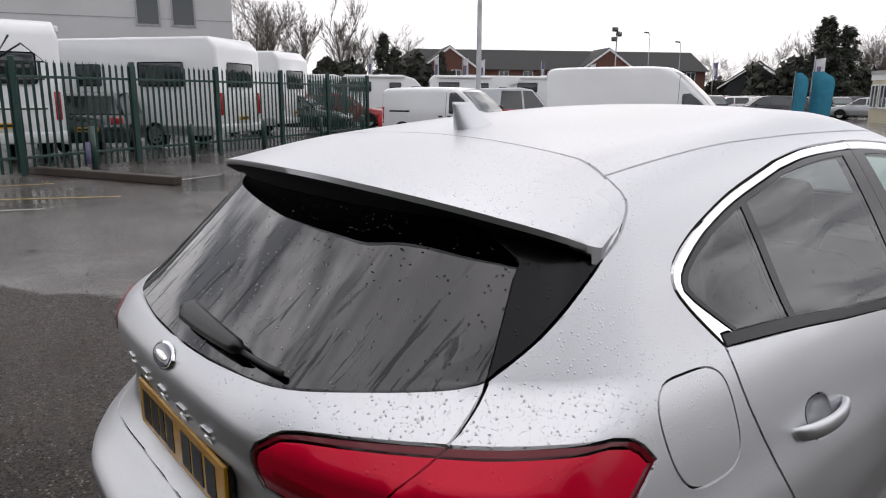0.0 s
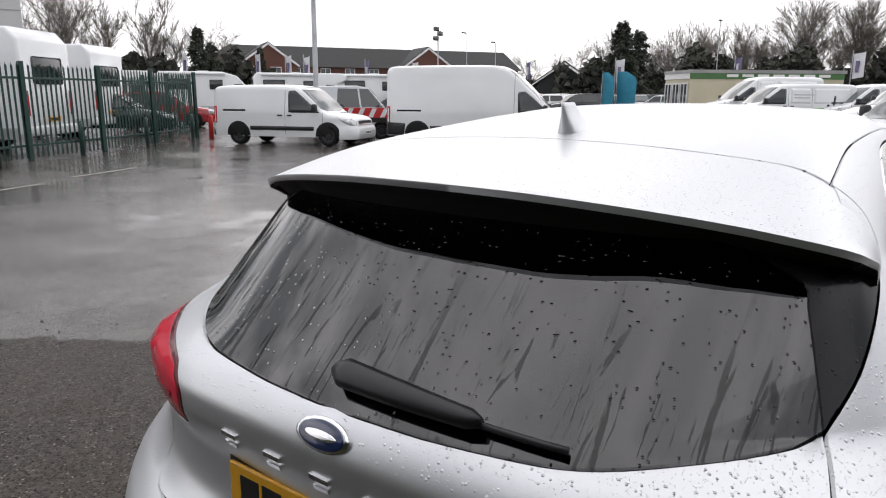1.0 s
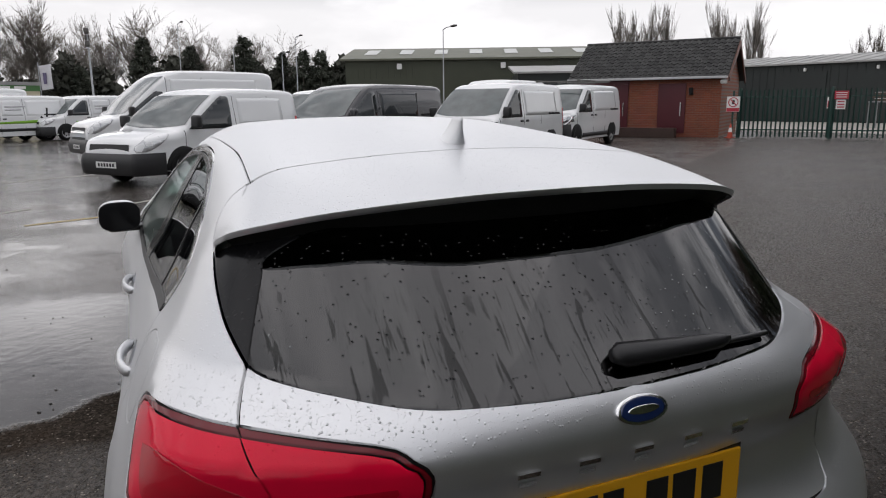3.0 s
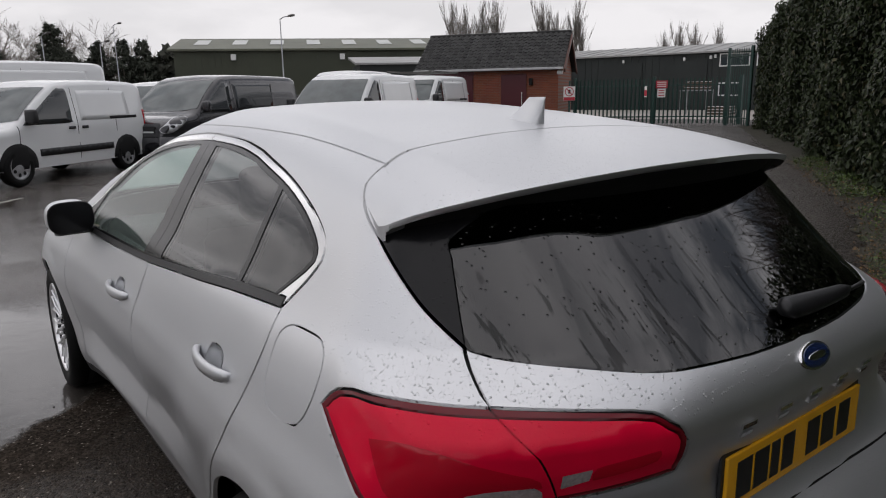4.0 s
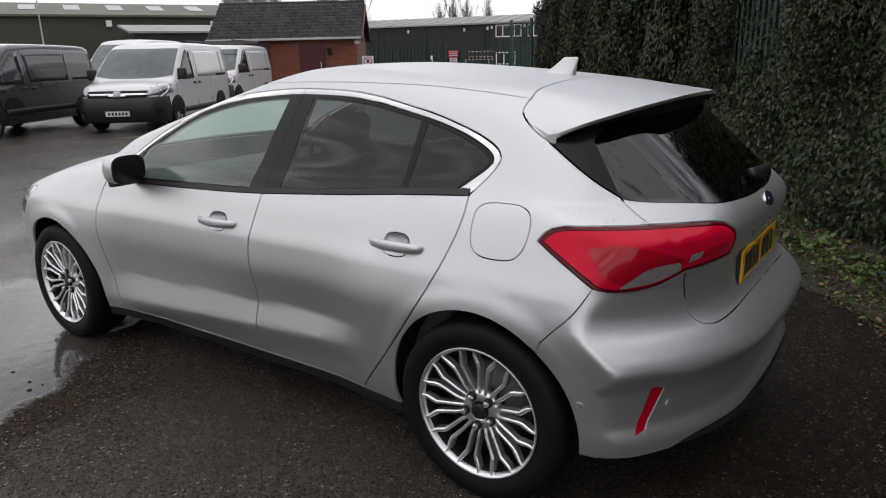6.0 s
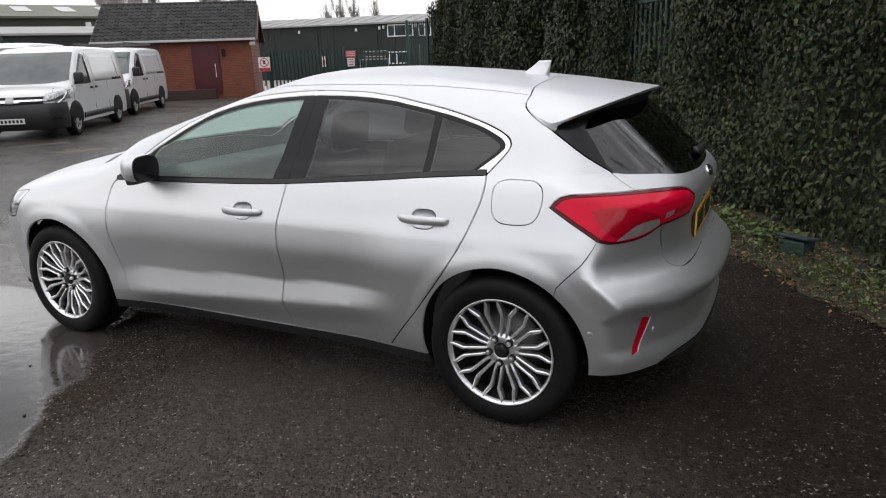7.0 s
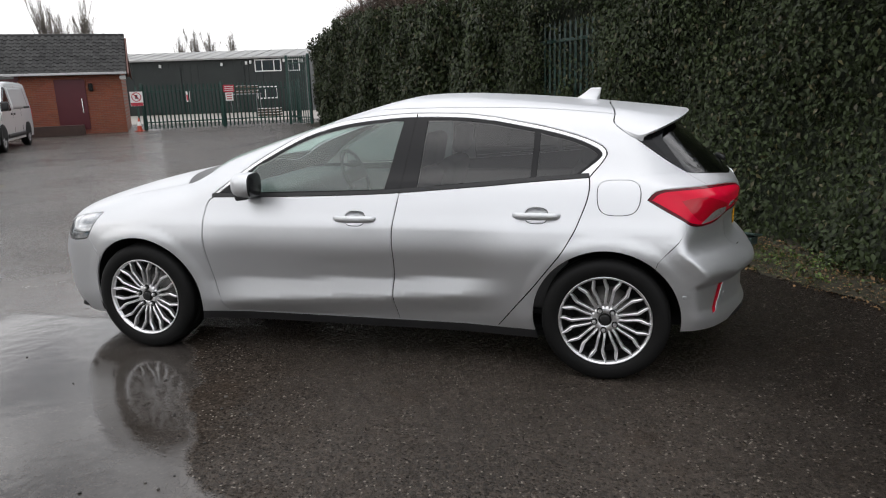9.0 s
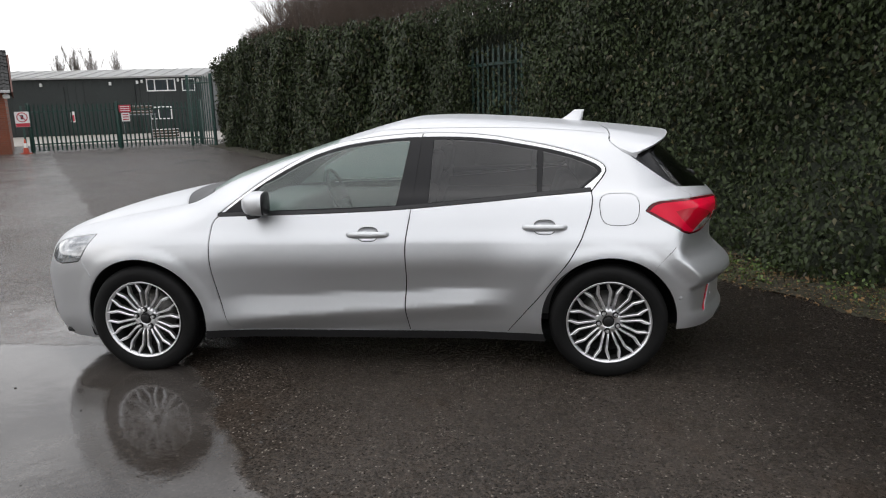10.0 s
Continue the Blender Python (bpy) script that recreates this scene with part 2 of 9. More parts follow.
M["disc"] = shader("brake_disc_steel", (0.13, 0.125, 0.12), 0.45, 0.9, vary=0.2)
M["red_lens"] = wet(shader("red_lamp_lens", (0.62, 0.004, 0.032), 0.14, coat=0.12, spec=0.18, vary=0.12, stain_scale=6), 95, 0.2, 0.0008)
M["red_dark"] = shader("dark_red_lamp_border", (0.13, 0.004, 0.010), 0.08, coat=0.3, spec=0.25)
M["red_mid"] = shader("inner_red_lamp_chamber", (0.40, 0.003, 0.016), 0.10, coat=0.35, spec=0.25)
M["clear_lens"] = shader("clear_lamp_lens", (0.46, 0.40, 0.40), 0.2, 0.4, coat=0.6, vary=0.35, stain_scale=30, grain=1.2, grain_scale=160)
M["lamp_inner"] = shader("headlamp_inner", (0.35, 0.36, 0.37), 0.1, 0.7, coat=1.0, vary=0.5, stain_scale=18)
M["seat"] = shader("dark_seat_cloth", (0.02, 0.02, 0.022), 0.8, vary=0.3, grain=0.3, grain_scale=200)
M["lining"] = shader("pale_grey_cabin_lining", (0.55, 0.54, 0.51), 0.8, vary=0.08, grain=0.2, grain_scale=200)
M["dash"] = shader("grey_dashboard_plastic", (0.13, 0.13, 0.13), 0.55, vary=0.2, grain=0.2, grain_scale=150)
M["plate_y"] = shader("yellow_number_plate", (0.72, 0.36, 0.015), 0.25, coat=0.4, vary=0.06)
M["plate_w"] = shader("white_number_plate", (0.75, 0.75, 0.72), 0.3, vary=0.05)
M["ink"] = shader("black_ink", (0.012, 0.012, 0.012), 0.4)
M["badge_blue"] = shader("dark_blue_enamel", (0.008, 0.018, 0.07), 0.12, coat=1.0)


# ---- building helpers ----
def part(name, bm, material, parent=None, label="", smooth=True):
    """Links a bmesh or a mesh as one mesh object, under a thing or a part where one is given."""
    if isinstance(bm, bmesh.types.BMesh):
        me = bpy.data.meshes.new(name)
        bm.to_mesh(me)
        bm.free()
    else:
        me = bm
    if material is not None and not me.materials:
        me.materials.append(material)
    if smooth:
        for p in me.polygons:
            p.use_smooth = True
    ob = new(name, me)
    if parent is not None:
        ob.parent = parent
    if label:
        ob["label"] = label
    return ob


def thing(name, label, category, m=None, group="", kind=""):
    ob = new(name)
    ob.empty_display_size = 0.2
    if m is not None:
        ob.matrix_world = m
    return tagged(ob, label, category, group, kind)


def box_bm(x0, y0, z0, x1, y1, z1, bevel=0.0, segments=2, bm=None):
    own = bm is None
    b2 = bmesh.new()
    bmesh.ops.create_cube(b2, size=1, matrix=Matrix.Translation(((x0 + x1) / 2, (y0 + y1) / 2, (z0 + z1) / 2)) @ Matrix.Diagonal((abs(x1 - x0), abs(y1 - y0), abs(z1 - z0), 1)))
    if bevel:
        bmesh.ops.bevel(b2, geom=b2.edges[:], offset=bevel, segments=segments, affect="EDGES", profile=0.5)
    if own:
        return b2
    me = bpy.data.meshes.new("tmp")
    b2.to_mesh(me)
    b2.free()
    bm.from_mesh(me)
    bpy.data.meshes.remove(me)
    return bm


def tube_bm(points, radii, sides=8, bm=None, caps=True):
    """A round bar through the points, with a radius for each."""
    bm = bm or bmesh.new()
    pts = [Vector(p) for p in points]
    if not hasattr(radii, "__len__"):
        radii = [radii] * len(pts)
    rings = []
    for i, p in enumerate(pts):
        d = (pts[min(i + 1, len(pts) - 1)] - pts[max(i - 1, 0)]).normalized()
        a = d.orthogonal().normalized() if i == 0 else (a - d * a.dot(d)).normalized()
        b = d.cross(a)
        rings.append([bm.verts.new(p + (a * math.cos(k * 2 * math.pi / sides) + b * math.sin(k * 2 * math.pi / sides)) * radii[i]) for k in range(sides)])
    for r0, r1 in zip(rings, rings[1:]):
        for k in range(sides):
            bm.faces.new((r0[k], r0[(k + 1) % sides], r1[(k + 1) % sides], r1[k]))
    if caps and sides > 2:
        bm.faces.new(rings[0][::-1])
        bm.faces.new(rings[-1])
    return bm


def revolve_bm(profile, sides=48, axis="y", bm=None):
    """Turns (distance along the axis, radius) pairs round an axis."""
    bm = bm or bmesh.new()
    rings = []
    for a, r in profile:
        ring = []
        for k in range(sides):
            c, s = math.cos(2 * math.pi * k / sides) * r, math.sin(2 * math.pi * k / sides) * r
            ring.append(bm.verts.new((c, a, s) if axis == "y" else (a, c, s) if axis == "x" else (c, s, a)))
        rings.append(ring)
    for r0, r1 in zip(rings, rings[1:]):
        for k in range(sides):
            bm.faces.new((r0[k], r0[(k + 1) % sides], r1[(k + 1) % sides], r1[k]))
    return bm


def prism_bm(outline, y0, y1, bevel=0.0, segments=2, plane="xz"):
    """A flat outline given depth."""
    bm = bmesh.new()
    put = (lambda a, b, d: (a, d, b)) if plane == "xz" else (lambda a, b, d: (d, a, b)) if plane == "yz" else (lambda a, b, d: (a, b, d))
    v0 = [bm.verts.new(put(a, b, y0)) for a, b in outline]
    v1 = [bm.verts.new(put(a, b, y1)) for a, b in outline]
    bm.faces.new(v0[::-1])
    bm.faces.new(v1)
    n = len(v0)
    for i in range(n):
        bm.faces.new((v0[i], v0[(i + 1) % n], v1[(i + 1) % n], v1[i]))
    bmesh.ops.recalc_face_normals(bm, faces=bm.faces[:])
    if bevel:
        bmesh.ops.bevel(bm, geom=bm.edges[:], offset=bevel, segments=segments, affect="EDGES", profile=0.5)
    return bm


def harden(ob, angle=35):
    """Keeps edges sharper than the angle sharp in smooth shading."""
    me = ob.data
    bm = bmesh.new()
    bm.from_mesh(me)
    for e in bm.edges:
        if len(e.link_faces) == 2 and e.calc_face_angle(0) > radians(angle):
            e.smooth = False
    bm.to_mesh(me)
    bm.free()
    return ob

# ---- the hatchback's outer skin as one smooth solid ----
def spline(knots):
    """A smooth monotone-limited curve through (a, b) knots."""
    ks = np.array(knots, float)
    xs, ys = ks[:, 0], ks[:, 1]
    h, d = np.diff(xs), np.diff(ys) / np.diff(xs)
    m = np.concatenate(([d[0]], np.where(d[:-1] * d[1:] <= 0, 0, 3 * (h[:-1] + h[1:]) / ((2 * h[1:] + h[:-1]) / np.where(d[:-1] == 0, 1, d[:-1]) + (h[1:] + 2 * h[:-1]) / np.where(d[1:] == 0, 1, d[1:]))), [d[-1]]))

    def curve(x):
        x = np.clip(np.asarray(x, float), xs[0], xs[-1])
        i = np.clip(np.searchsorted(xs, x, "right") - 1, 0, len(h) - 1)
        t = (x - xs[i]) / h[i]
        return ((1 + 2 * t) * (1 - t) ** 2 * ys[i] + t * (1 - t) ** 2 * h[i] * m[i]
                + t * t * (3 - 2 * t) * ys[i + 1] + t * t * (t - 1) * h[i] * m[i + 1])
    return curve


def smax(a, b, k):
    h = np.clip(0.5 + 0.5 * (a - b) / k, 0, 1)
    return b + (a - b) * h + k * h * (1 - h)


def bump(x, lo, hi, soft):
    s = lambda v: np.clip(v, 0, 1) ** 2 * (3 - 2 * np.clip(v, 0, 1))
    return s((x - lo) / soft) * s((hi - x) / soft)


PLAN = spline([(-3.62, 0.60), (-3.45, 0.74), (-3.2, 0.83), (-2.95, 0.885), (-2.7, 0.905), (-2.3, 0.893), (-1.8, 0.882), (-1.0, 0.882),
               (-0.45, 0.89), (0.0, 0.905), (0.2, 0.906), (0.4, 0.896), (0.6, 0.855), (0.8, 0.76)])
INSET = spline([(0.10, 0.12), (0.2, 0.075), (0.30, 0.045), (0.42, 0.03), (0.55, 0.012), (0.66, 0.0), (0.76, 0.016), (0.85, 0.052), (0.93, 0.083),
                (1.0, 0.115), (1.05, 0.15), (1.2, 0.232), (1.35, 0.325), (1.5, 0.45)])
TAIL = spline([(0.10, 0.55), (0.19, 0.66), (0.28, 0.735), (0.34, 0.737), (0.40, 0.714), (0.50, 0.714), (0.545, 0.752), (0.572, 0.766), (0.605, 0.758), (0.655, 0.715), (0.69, 0.675), (0.74, 0.652), (0.80, 0.650), (0.86, 0.671),
               (0.90, 0.683), (0.93, 0.684), (0.956, 0.677), (0.985, 0.660), (1.02, 0.625), (1.10, 0.535), (1.20, 0.424), (1.30, 0.316), (1.45, 0.17)])
ROOF = spline([(-3.62, 0.62), (-3.5, 0.745), (-3.37, 0.82), (-3.1, 0.915), (-2.8, 0.985), (-2.55, 1.030), (-2.40, 1.058), (-2.17, 1.172), (-1.845, 1.302), (-1.685, 1.362),
               (-1.49, 1.414), (-1.30, 1.441), (-0.925, 1.454), (-0.56, 1.436), (-0.2, 1.405), (0.013, 1.382), (0.223, 1.356), (0.45, 1.325)])
NOSE = spline([(0.12, 3.38), (0.2, 3.50), (0.35, 3.56), (0.55, 3.56), (0.68, 3.52), (0.8, 3.46), (0.92, 3.25), (1.06, 2.6), (1.5, 1.0)])


def ease(v):
    v = np.clip(v, 0, 1)
    return v * v * (3 - 2 * v)


def flare(x, z):
    """The swollen lips of the wheel arches and the hollow between them."""
    out = np.zeros(np.broadcast(x, z).shape)
    for cx in (0.0, -2.7):
        r = np.hypot(x - cx, z - 0.322)
        out = np.maximum(out, 0.007 * (1 - ease((r - 0.392) / 0.065)))
    crease = 0.39 + 0.065 * (x + 1.138)
    along = bump(x, -2.38, -0.42, 0.35)
    up = z - crease
    tall = 0.105 - 0.022 * (x + 1.3)
    hollow = np.where(up > 0, 0.033 * np.clip(up / tall, 0, 1) * (1 - ease((up - tall * 0.75) / 0.42)), 0)
    out = out - along * (hollow + 0.026 * ease((crease - z) / 0.12))
    corner = 0.759 - 0.947 * (x - 0.357)
    ledge = np.where(z > corner, 1 - np.clip((z - corner) / 0.15, 0, 1), 1 - np.clip((corner - z) / 1.1, 0, 1))
    return out + bump(x, 0.30, 0.84, 0.14) * (0.032 * ledge - 0.010)


def skin(x, y, z, spoiler=False):
    """Below 0 inside the bodywork."""
    x, y, z = np.asarray(x, float), np.abs(np.asarray(y, float)), np.asarray(z, float)
    side = y - (PLAN(x) - INSET(z) + flare(x, z))
    top = z - (ROOF(x) - 0.09 * y ** 2 - 0.35 * np.clip(y - 0.45, 0, 1) ** 2)
    if spoiler:
        tail = (x - (0.425 - 0.30 * y ** 2)) * 1.0
        return smax(smax(side, top, 0.10), tail, 0.015)
    drop = (0.10 * y ** 2 + 0.66 * np.clip(y - 0.33, 0, 1) ** 2) * (1 + 1.15 * np.clip((z - 0.94) / 0.1, 0, 1))
    edge = 0.014 * np.clip(1 - np.abs(z - 0.572) / 0.06, 0, 1)
    tail = (x - (TAIL(z) + edge - drop)) * np.where(z > 0.99, 0.72, 1.0)
    nose = (-x - (NOSE(z) - 0.25 * y ** 2 - 0.6 * np.clip(y - 0.4, 0, 1) ** 2)) * 0.9
    crisp = 0.075 - 0.050 * bump(z, 0.26, 0.82, 0.14)
    return smax(smax(smax(side, top, 0.09), tail, crisp), nose, 0.08)


# ---- the hatchback ----
U_REAR, U_FRONT, U_TURN = -0.6, -2.6, 0.9
U_END, U_BEGIN = U_REAR + U_TURN * math.pi / 2, U_FRONT - U_TURN * math.pi / 2


def chart_ray(u):
    """Start and horizontal way of the ray that goes out through the side at chart place u."""
    u = np.asarray(u, float)
    fi = np.clip((u - U_REAR) / U_TURN, 0, math.pi / 2) - np.clip((U_FRONT - u) / U_TURN, 0, math.pi / 2)
    return np.clip(u, U_FRONT, U_REAR), np.sin(fi), np.cos(fi)


def chart_u(x, y):
    x, y = np.asarray(x, float), np.abs(np.asarray(y, float))
    return np.where(x > U_REAR, U_REAR + U_TURN * np.arctan2(x - U_REAR, y), np.where(x < U_FRONT, U_FRONT - U_TURN * np.arctan2(U_FRONT - x, y), x))


def lift(u, z, steps=36):
    """The place on the skin at chart place (u, z)."""
    ox, dx, dy = chart_ray(u)
    z = np.asarray(z, float)
    lo, hi = np.zeros_like(z), np.full_like(z, 2.2)
    for _ in range(steps):
        mid = (lo + hi) / 2
        out = skin(ox + dx * mid, dy * mid, z) > 0
        lo, hi = np.where(out, lo, mid), np.where(out, mid, hi)
    return np.stack([ox + dx * lo, dy * lo, z], -1)


def side_y(x, z):
    """Half width of the skin at (x, z)."""
    x, z = np.broadcast_arrays(np.asarray(x, float), np.asarray(z, float))
    lo, hi = np.zeros(x.shape), np.full(x.shape, 1.2)
    for _ in range(36):
        mid = (lo + hi) / 2
        out = skin(x, mid, z) > 0
        lo, hi = np.where(out, lo, mid), np.where(out, mid, hi)
    return lo


def rear_x(y, z):
    y, z = np.broadcast_arrays(np.asarray(y, float), np.asarray(z, float))
    lo, hi = np.full(y.shape, -0.5), np.full(y.shape, 1.5)
    for _ in range(36):
        mid = (lo + hi) / 2
        out = skin(mid, y, z) > 0
        lo, hi = np.where(out, lo, mid), np.where(out, mid, hi)
    return lo


def roof_z(x, y, spoiler=False):
    x, y = np.broadcast_arrays(np.asarray(x, float), np.asarray(y, float))
    lo, hi = np.full(x.shape, 0.5), np.full(x.shape, 1.8)
    for _ in range(36):
        mid = (lo + hi) / 2
        out = skin(x, y, mid, spoiler) > 0
        lo, hi = np.where(out, lo, mid), np.where(out, mid, hi)
    return lo


def skin_normal(p, spoiler=False):
    e = 0.004
    g = np.stack([skin(p[:, 0] + e, p[:, 1], p[:, 2], spoiler) - skin(p[:, 0] - e, p[:, 1], p[:, 2], spoiler),
                  skin(p[:, 0], p[:, 1] + e, p[:, 2], spoiler) - skin(p[:, 0], p[:, 1] - e, p[:, 2], spoiler),
                  skin(p[:, 0], p[:, 1], p[:, 2] + e, spoiler) - skin(p[:, 0], p[:, 1], p[:, 2] - e, spoiler)], -1)
    return g / np.maximum(1e-9, np.linalg.norm(g, axis=1, keepdims=True))


def on_side(points):
    """Chart places of (x, z) points of the side."""
    p = np.array(points, float)
    return np.stack([chart_u(p[:, 0], side_y(p[:, 0], p[:, 1])), p[:, 1]], -1)


def on_plan(points):
    """Chart places of (x, half width, z) points."""
    p = np.array(points, float)
    return np.stack([chart_u(p[:, 0], p[:, 1]), p[:, 2]], -1)


def smooth_line(points, step=0.02, closed=False, corners=()):
    """A line through chart points, rounded but at the corners named."""
    p = [np.array(q, float) for q in points]
    n = len(p)
    out = []
    for i in range(n if closed else n - 1):
        a, b = p[i], p[(i + 1) % n]
        before = p[i - 1] if (closed or i > 0) and i not in corners else a
        after = p[(i + 2) % n] if (closed or i + 2 < n) and (i + 1) % n not in corners else b
        k = max(2, int(np.linalg.norm(b - a) / step) + 1)
        for t in np.arange(k) / k:
            out.append(0.5 * ((2 * a) + (b - before) * t + (2 * before - 5 * a + 4 * b - after) * t * t + (3 * a - before - 3 * b + after) * t ** 3))
    if not closed:
        out.append(p[-1])
    return np.array(out)


def inside(poly, pts):
    x, y = pts[:, 0], pts[:, 1]
    hit = np.zeros(len(pts), bool)
    a, b = poly, np.roll(poly, -1, 0)
    for (x0, y0), (x1, y1) in zip(a, b):
        if y0 != y1:
            hit ^= ((y0 > y) != (y1 > y)) & (x < (x1 - x0) * (y - y0) / (y1 - y0) + x0)
    return hit


def shrink_loop(poly, d):
    """The loop moved inwards by d."""
    p = np.array(poly)
    t = np.roll(p, -1, 0) - np.roll(p, 1, 0)
    n = np.stack([-t[:, 1], t[:, 0]], -1)
    n /= np.maximum(1e-9, np.linalg.norm(n, axis=1, keepdims=True))
    area = np.sum(p[:, 0] * np.roll(p[:, 1], -1) - np.roll(p[:, 0], -1) * p[:, 1])
    return p + n * d * (1 if area > 0 else -1)


# lines of the panels
GLASS_TOP = [(-2.205, 0.943), (-1.971, 1.114), (-1.729, 1.245), (-1.562, 1.304), (-1.392, 1.336), (-1.199, 1.354), (-1.039, 1.360), (-0.80, 1.354), (-0.632, 1.337),
             (-0.367, 1.289), (-0.187, 1.244), (-0.060, 1.198), (-0.012, 1.156), (-0.030, 1.109), (-0.092, 1.036)]
BELT = [(-2.215, 0.924), (-1.75, 0.930), (-1.23, 0.946), (-0.80, 0.976), (-0.396, 1.011), (-0.098, 1.034)]
belt_at = spline(BELT)
FRONT_SEAM = [(-2.19, 0.930), (-2.246, 0.878), (-2.258, 0.656), (-2.21, 0.33), (-2.165, 0.244)]
MID_SEAM = [(-1.091, 0.951), (-1.122, 0.761), (-1.124, 0.555), (-1.137, 0.387), (-1.119, 0.244)]
REAR_SEAM = [(-0.094, 1.038), (-0.105, 0.914), (-0.193, 0.717), (-0.368, 0.476), (-0.556, 0.244)]
HATCH_SEAM = [(0.018, 0.562, 1.332), (0.017, 0.609, 1.295), (0.075, 0.644, 1.246), (0.134, 0.655, 1.211), (0.234, 0.664, 1.141), (0.298, 0.659, 1.097), (0.379, 0.639, 1.048),
              (0.410, 0.652, 1.024), (0.487, 0.673, 0.984), (0.528, 0.662, 0.958), (0.563, 0.641, 0.925), (0.560, 0.600, 0.840), (0.570, 0.586, 0.745), (0.595, 0.590, 0.697),
              (0.643, 0.545, 0.664), (0.689, 0.366, 0.672), (0.698, 0.20, 0.678)]
TAIL_LAMP = [(0.186, 0.820, 0.931), (0.258, 0.793, 0.980), (0.487, 0.675, 0.984), (0.622, 0.480, 0.972), (0.650, 0.425, 0.950), (0.655, 0.394, 0.920), (0.634, 0.398, 0.853),
             (0.560, 0.600, 0.840), (0.515, 0.667, 0.808), (0.464, 0.741, 0.798), (0.407, 0.804, 0.803), (0.366, 0.830, 0.816)]
REAR_GLASS = [(0.379, 0.637, 1.049), (0.421, 0.612, 1.038), (0.530, 0.50, 1.026), (0.612, 0.37, 1.011), (0.645, 0.17, 1.002)]
GLASS_POST = [(0.300, 0.500, 1.265), (0.262, 0.575, 1.215), (0.283, 0.590, 1.185), (0.379, 0.637, 1.049)]
ditch_y = spline([(-3.60, 0.40), (-3.3, 0.62), (-2.9, 0.69), (-2.45, 0.70), (-2.2, 0.665), (-1.9, 0.60), (-1.6, 0.548), (-1.2, 0.52), (-0.5, 0.525), (0.02, 0.558)])
seam_x = lambda y: -0.022 + 0.040 * (np.abs(y) / 0.558) ** 2


def build_wrap():
    """The wrap of side, tail and nose of one half: chart points, faces and the panel that each face belongs to."""
    loops = {}
    glass_out = np.concatenate([smooth_line(on_side(GLASS_TOP)), smooth_line(on_side(BELT[::-1]))])
    glass_in = np.concatenate([smooth_line(on_side([(x, z - 0.022) for x, z in GLASS_TOP[:10]] + [(-0.200, 1.226), (-0.088, 1.184), (-0.040, 1.150), (-0.056, 1.118), (-0.150, 1.045)])),
                               smooth_line(on_side([(x, z + 0.018) for x, z in BELT[::-1]][1:]))])
    strip = np.concatenate([smooth_line(on_side(BELT)), smooth_line(on_side([(x, z + 0.018) for x, z in BELT[::-1]]))])
    loops["glass_out"], loops["glass_in"], loops["strip"] = glass_out, glass_in, strip
    quad = lambda a, b, c, d: smooth_line(on_side([a, b, c, d]), closed=True, corners=(0, 1, 2, 3))
    up = lambda x: float(np.interp(x, [p[0] for p in GLASS_TOP[:13]], [p[1] for p in GLASS_TOP[:13]])) - 0.004
    top_run = lambda xs: [(x, up(x) - 0.030) for x in xs]
    loops["front_window"] = smooth_line(on_side([(-2.035, belt_at(-2.035) + 0.022), (-1.985, 1.075)] + top_run((-1.90, -1.75, -1.6, -1.45, -1.30, -1.20, -1.112)) + [(-1.178, belt_at(-1.178) + 0.022)]),
                                        closed=True, corners=(0, 8, 9))
    loops["rear_window"] = smooth_line(on_side([(-0.996, belt_at(-0.996) + 0.022)] + top_run((-0.974, -0.85, -0.7, -0.55, -0.45, -0.385)) + [(-0.392, belt_at(-0.392) + 0.022)]), closed=True, corners=(0, 1, 6, 7))
    loops["quarter_window"] = smooth_line(on_side([(-0.362, belt_at(-0.362) + 0.022)] + top_run((-0.352, -0.28, -0.2)) + [(-0.100, 1.176), (-0.060, 1.148), (-0.070, 1.122), (-0.160, 1.050)]),
                                          closed=True, corners=(0, 1, 7))
    door_top = lambda a, b: [(x, belt_at(x)) for x in np.linspace(a, b, 7)]
    front_seam, mid_seam, rear_seam = (smooth_line(on_side(s)) for s in (FRONT_SEAM, MID_SEAM, REAR_SEAM))
    loops["front_door"] = np.concatenate([front_seam, mid_seam[::-1], smooth_line(on_side(door_top(-1.091, -2.19)))[1:-1]])
    loops["rear_door"] = np.concatenate([mid_seam, rear_seam[::-1], smooth_line(on_side(door_top(-0.094, -1.091)))[1:-1]])
    for cup, cx, cz in (("front_cup", -1.335, 0.818), ("rear_cup", -0.350, 0.850)):
        turn = np.linspace(0, 2 * math.pi, 29)[:-1]
        loops[cup] = on_side([(cx + 0.056 * math.copysign(abs(math.cos(t)) ** 0.7, math.cos(t)), cz + 0.037 * math.copysign(abs(math.sin(t)) ** 0.7, math.sin(t))) for t in turn])
    loops["fuel_flap"] = smooth_line(on_side([(-0.050, 0.985), (-0.046, 0.905), (-0.015, 0.866), (0.05, 0.858), (0.118, 0.868), (0.150, 0.91), (0.153, 0.985), (0.118, 1.018), (0.05, 1.022), (-0.02, 1.016)]), 0.012, closed=True)
    hatch_line = smooth_line(on_plan(HATCH_SEAM), corners=(3, 6))
    loops["hatch"] = np.concatenate([hatch_line, [(U_END, 0.680), (U_END, 1.36)]])
    loops["lamp"] = smooth_line(on_plan(TAIL_LAMP), closed=True, corners=(0, 6, 7, 11))
    loops["lamp_core"] = shrink_loop(loops["lamp"], 0.010)
    low = smooth_line(on_plan(REAR_GLASS))
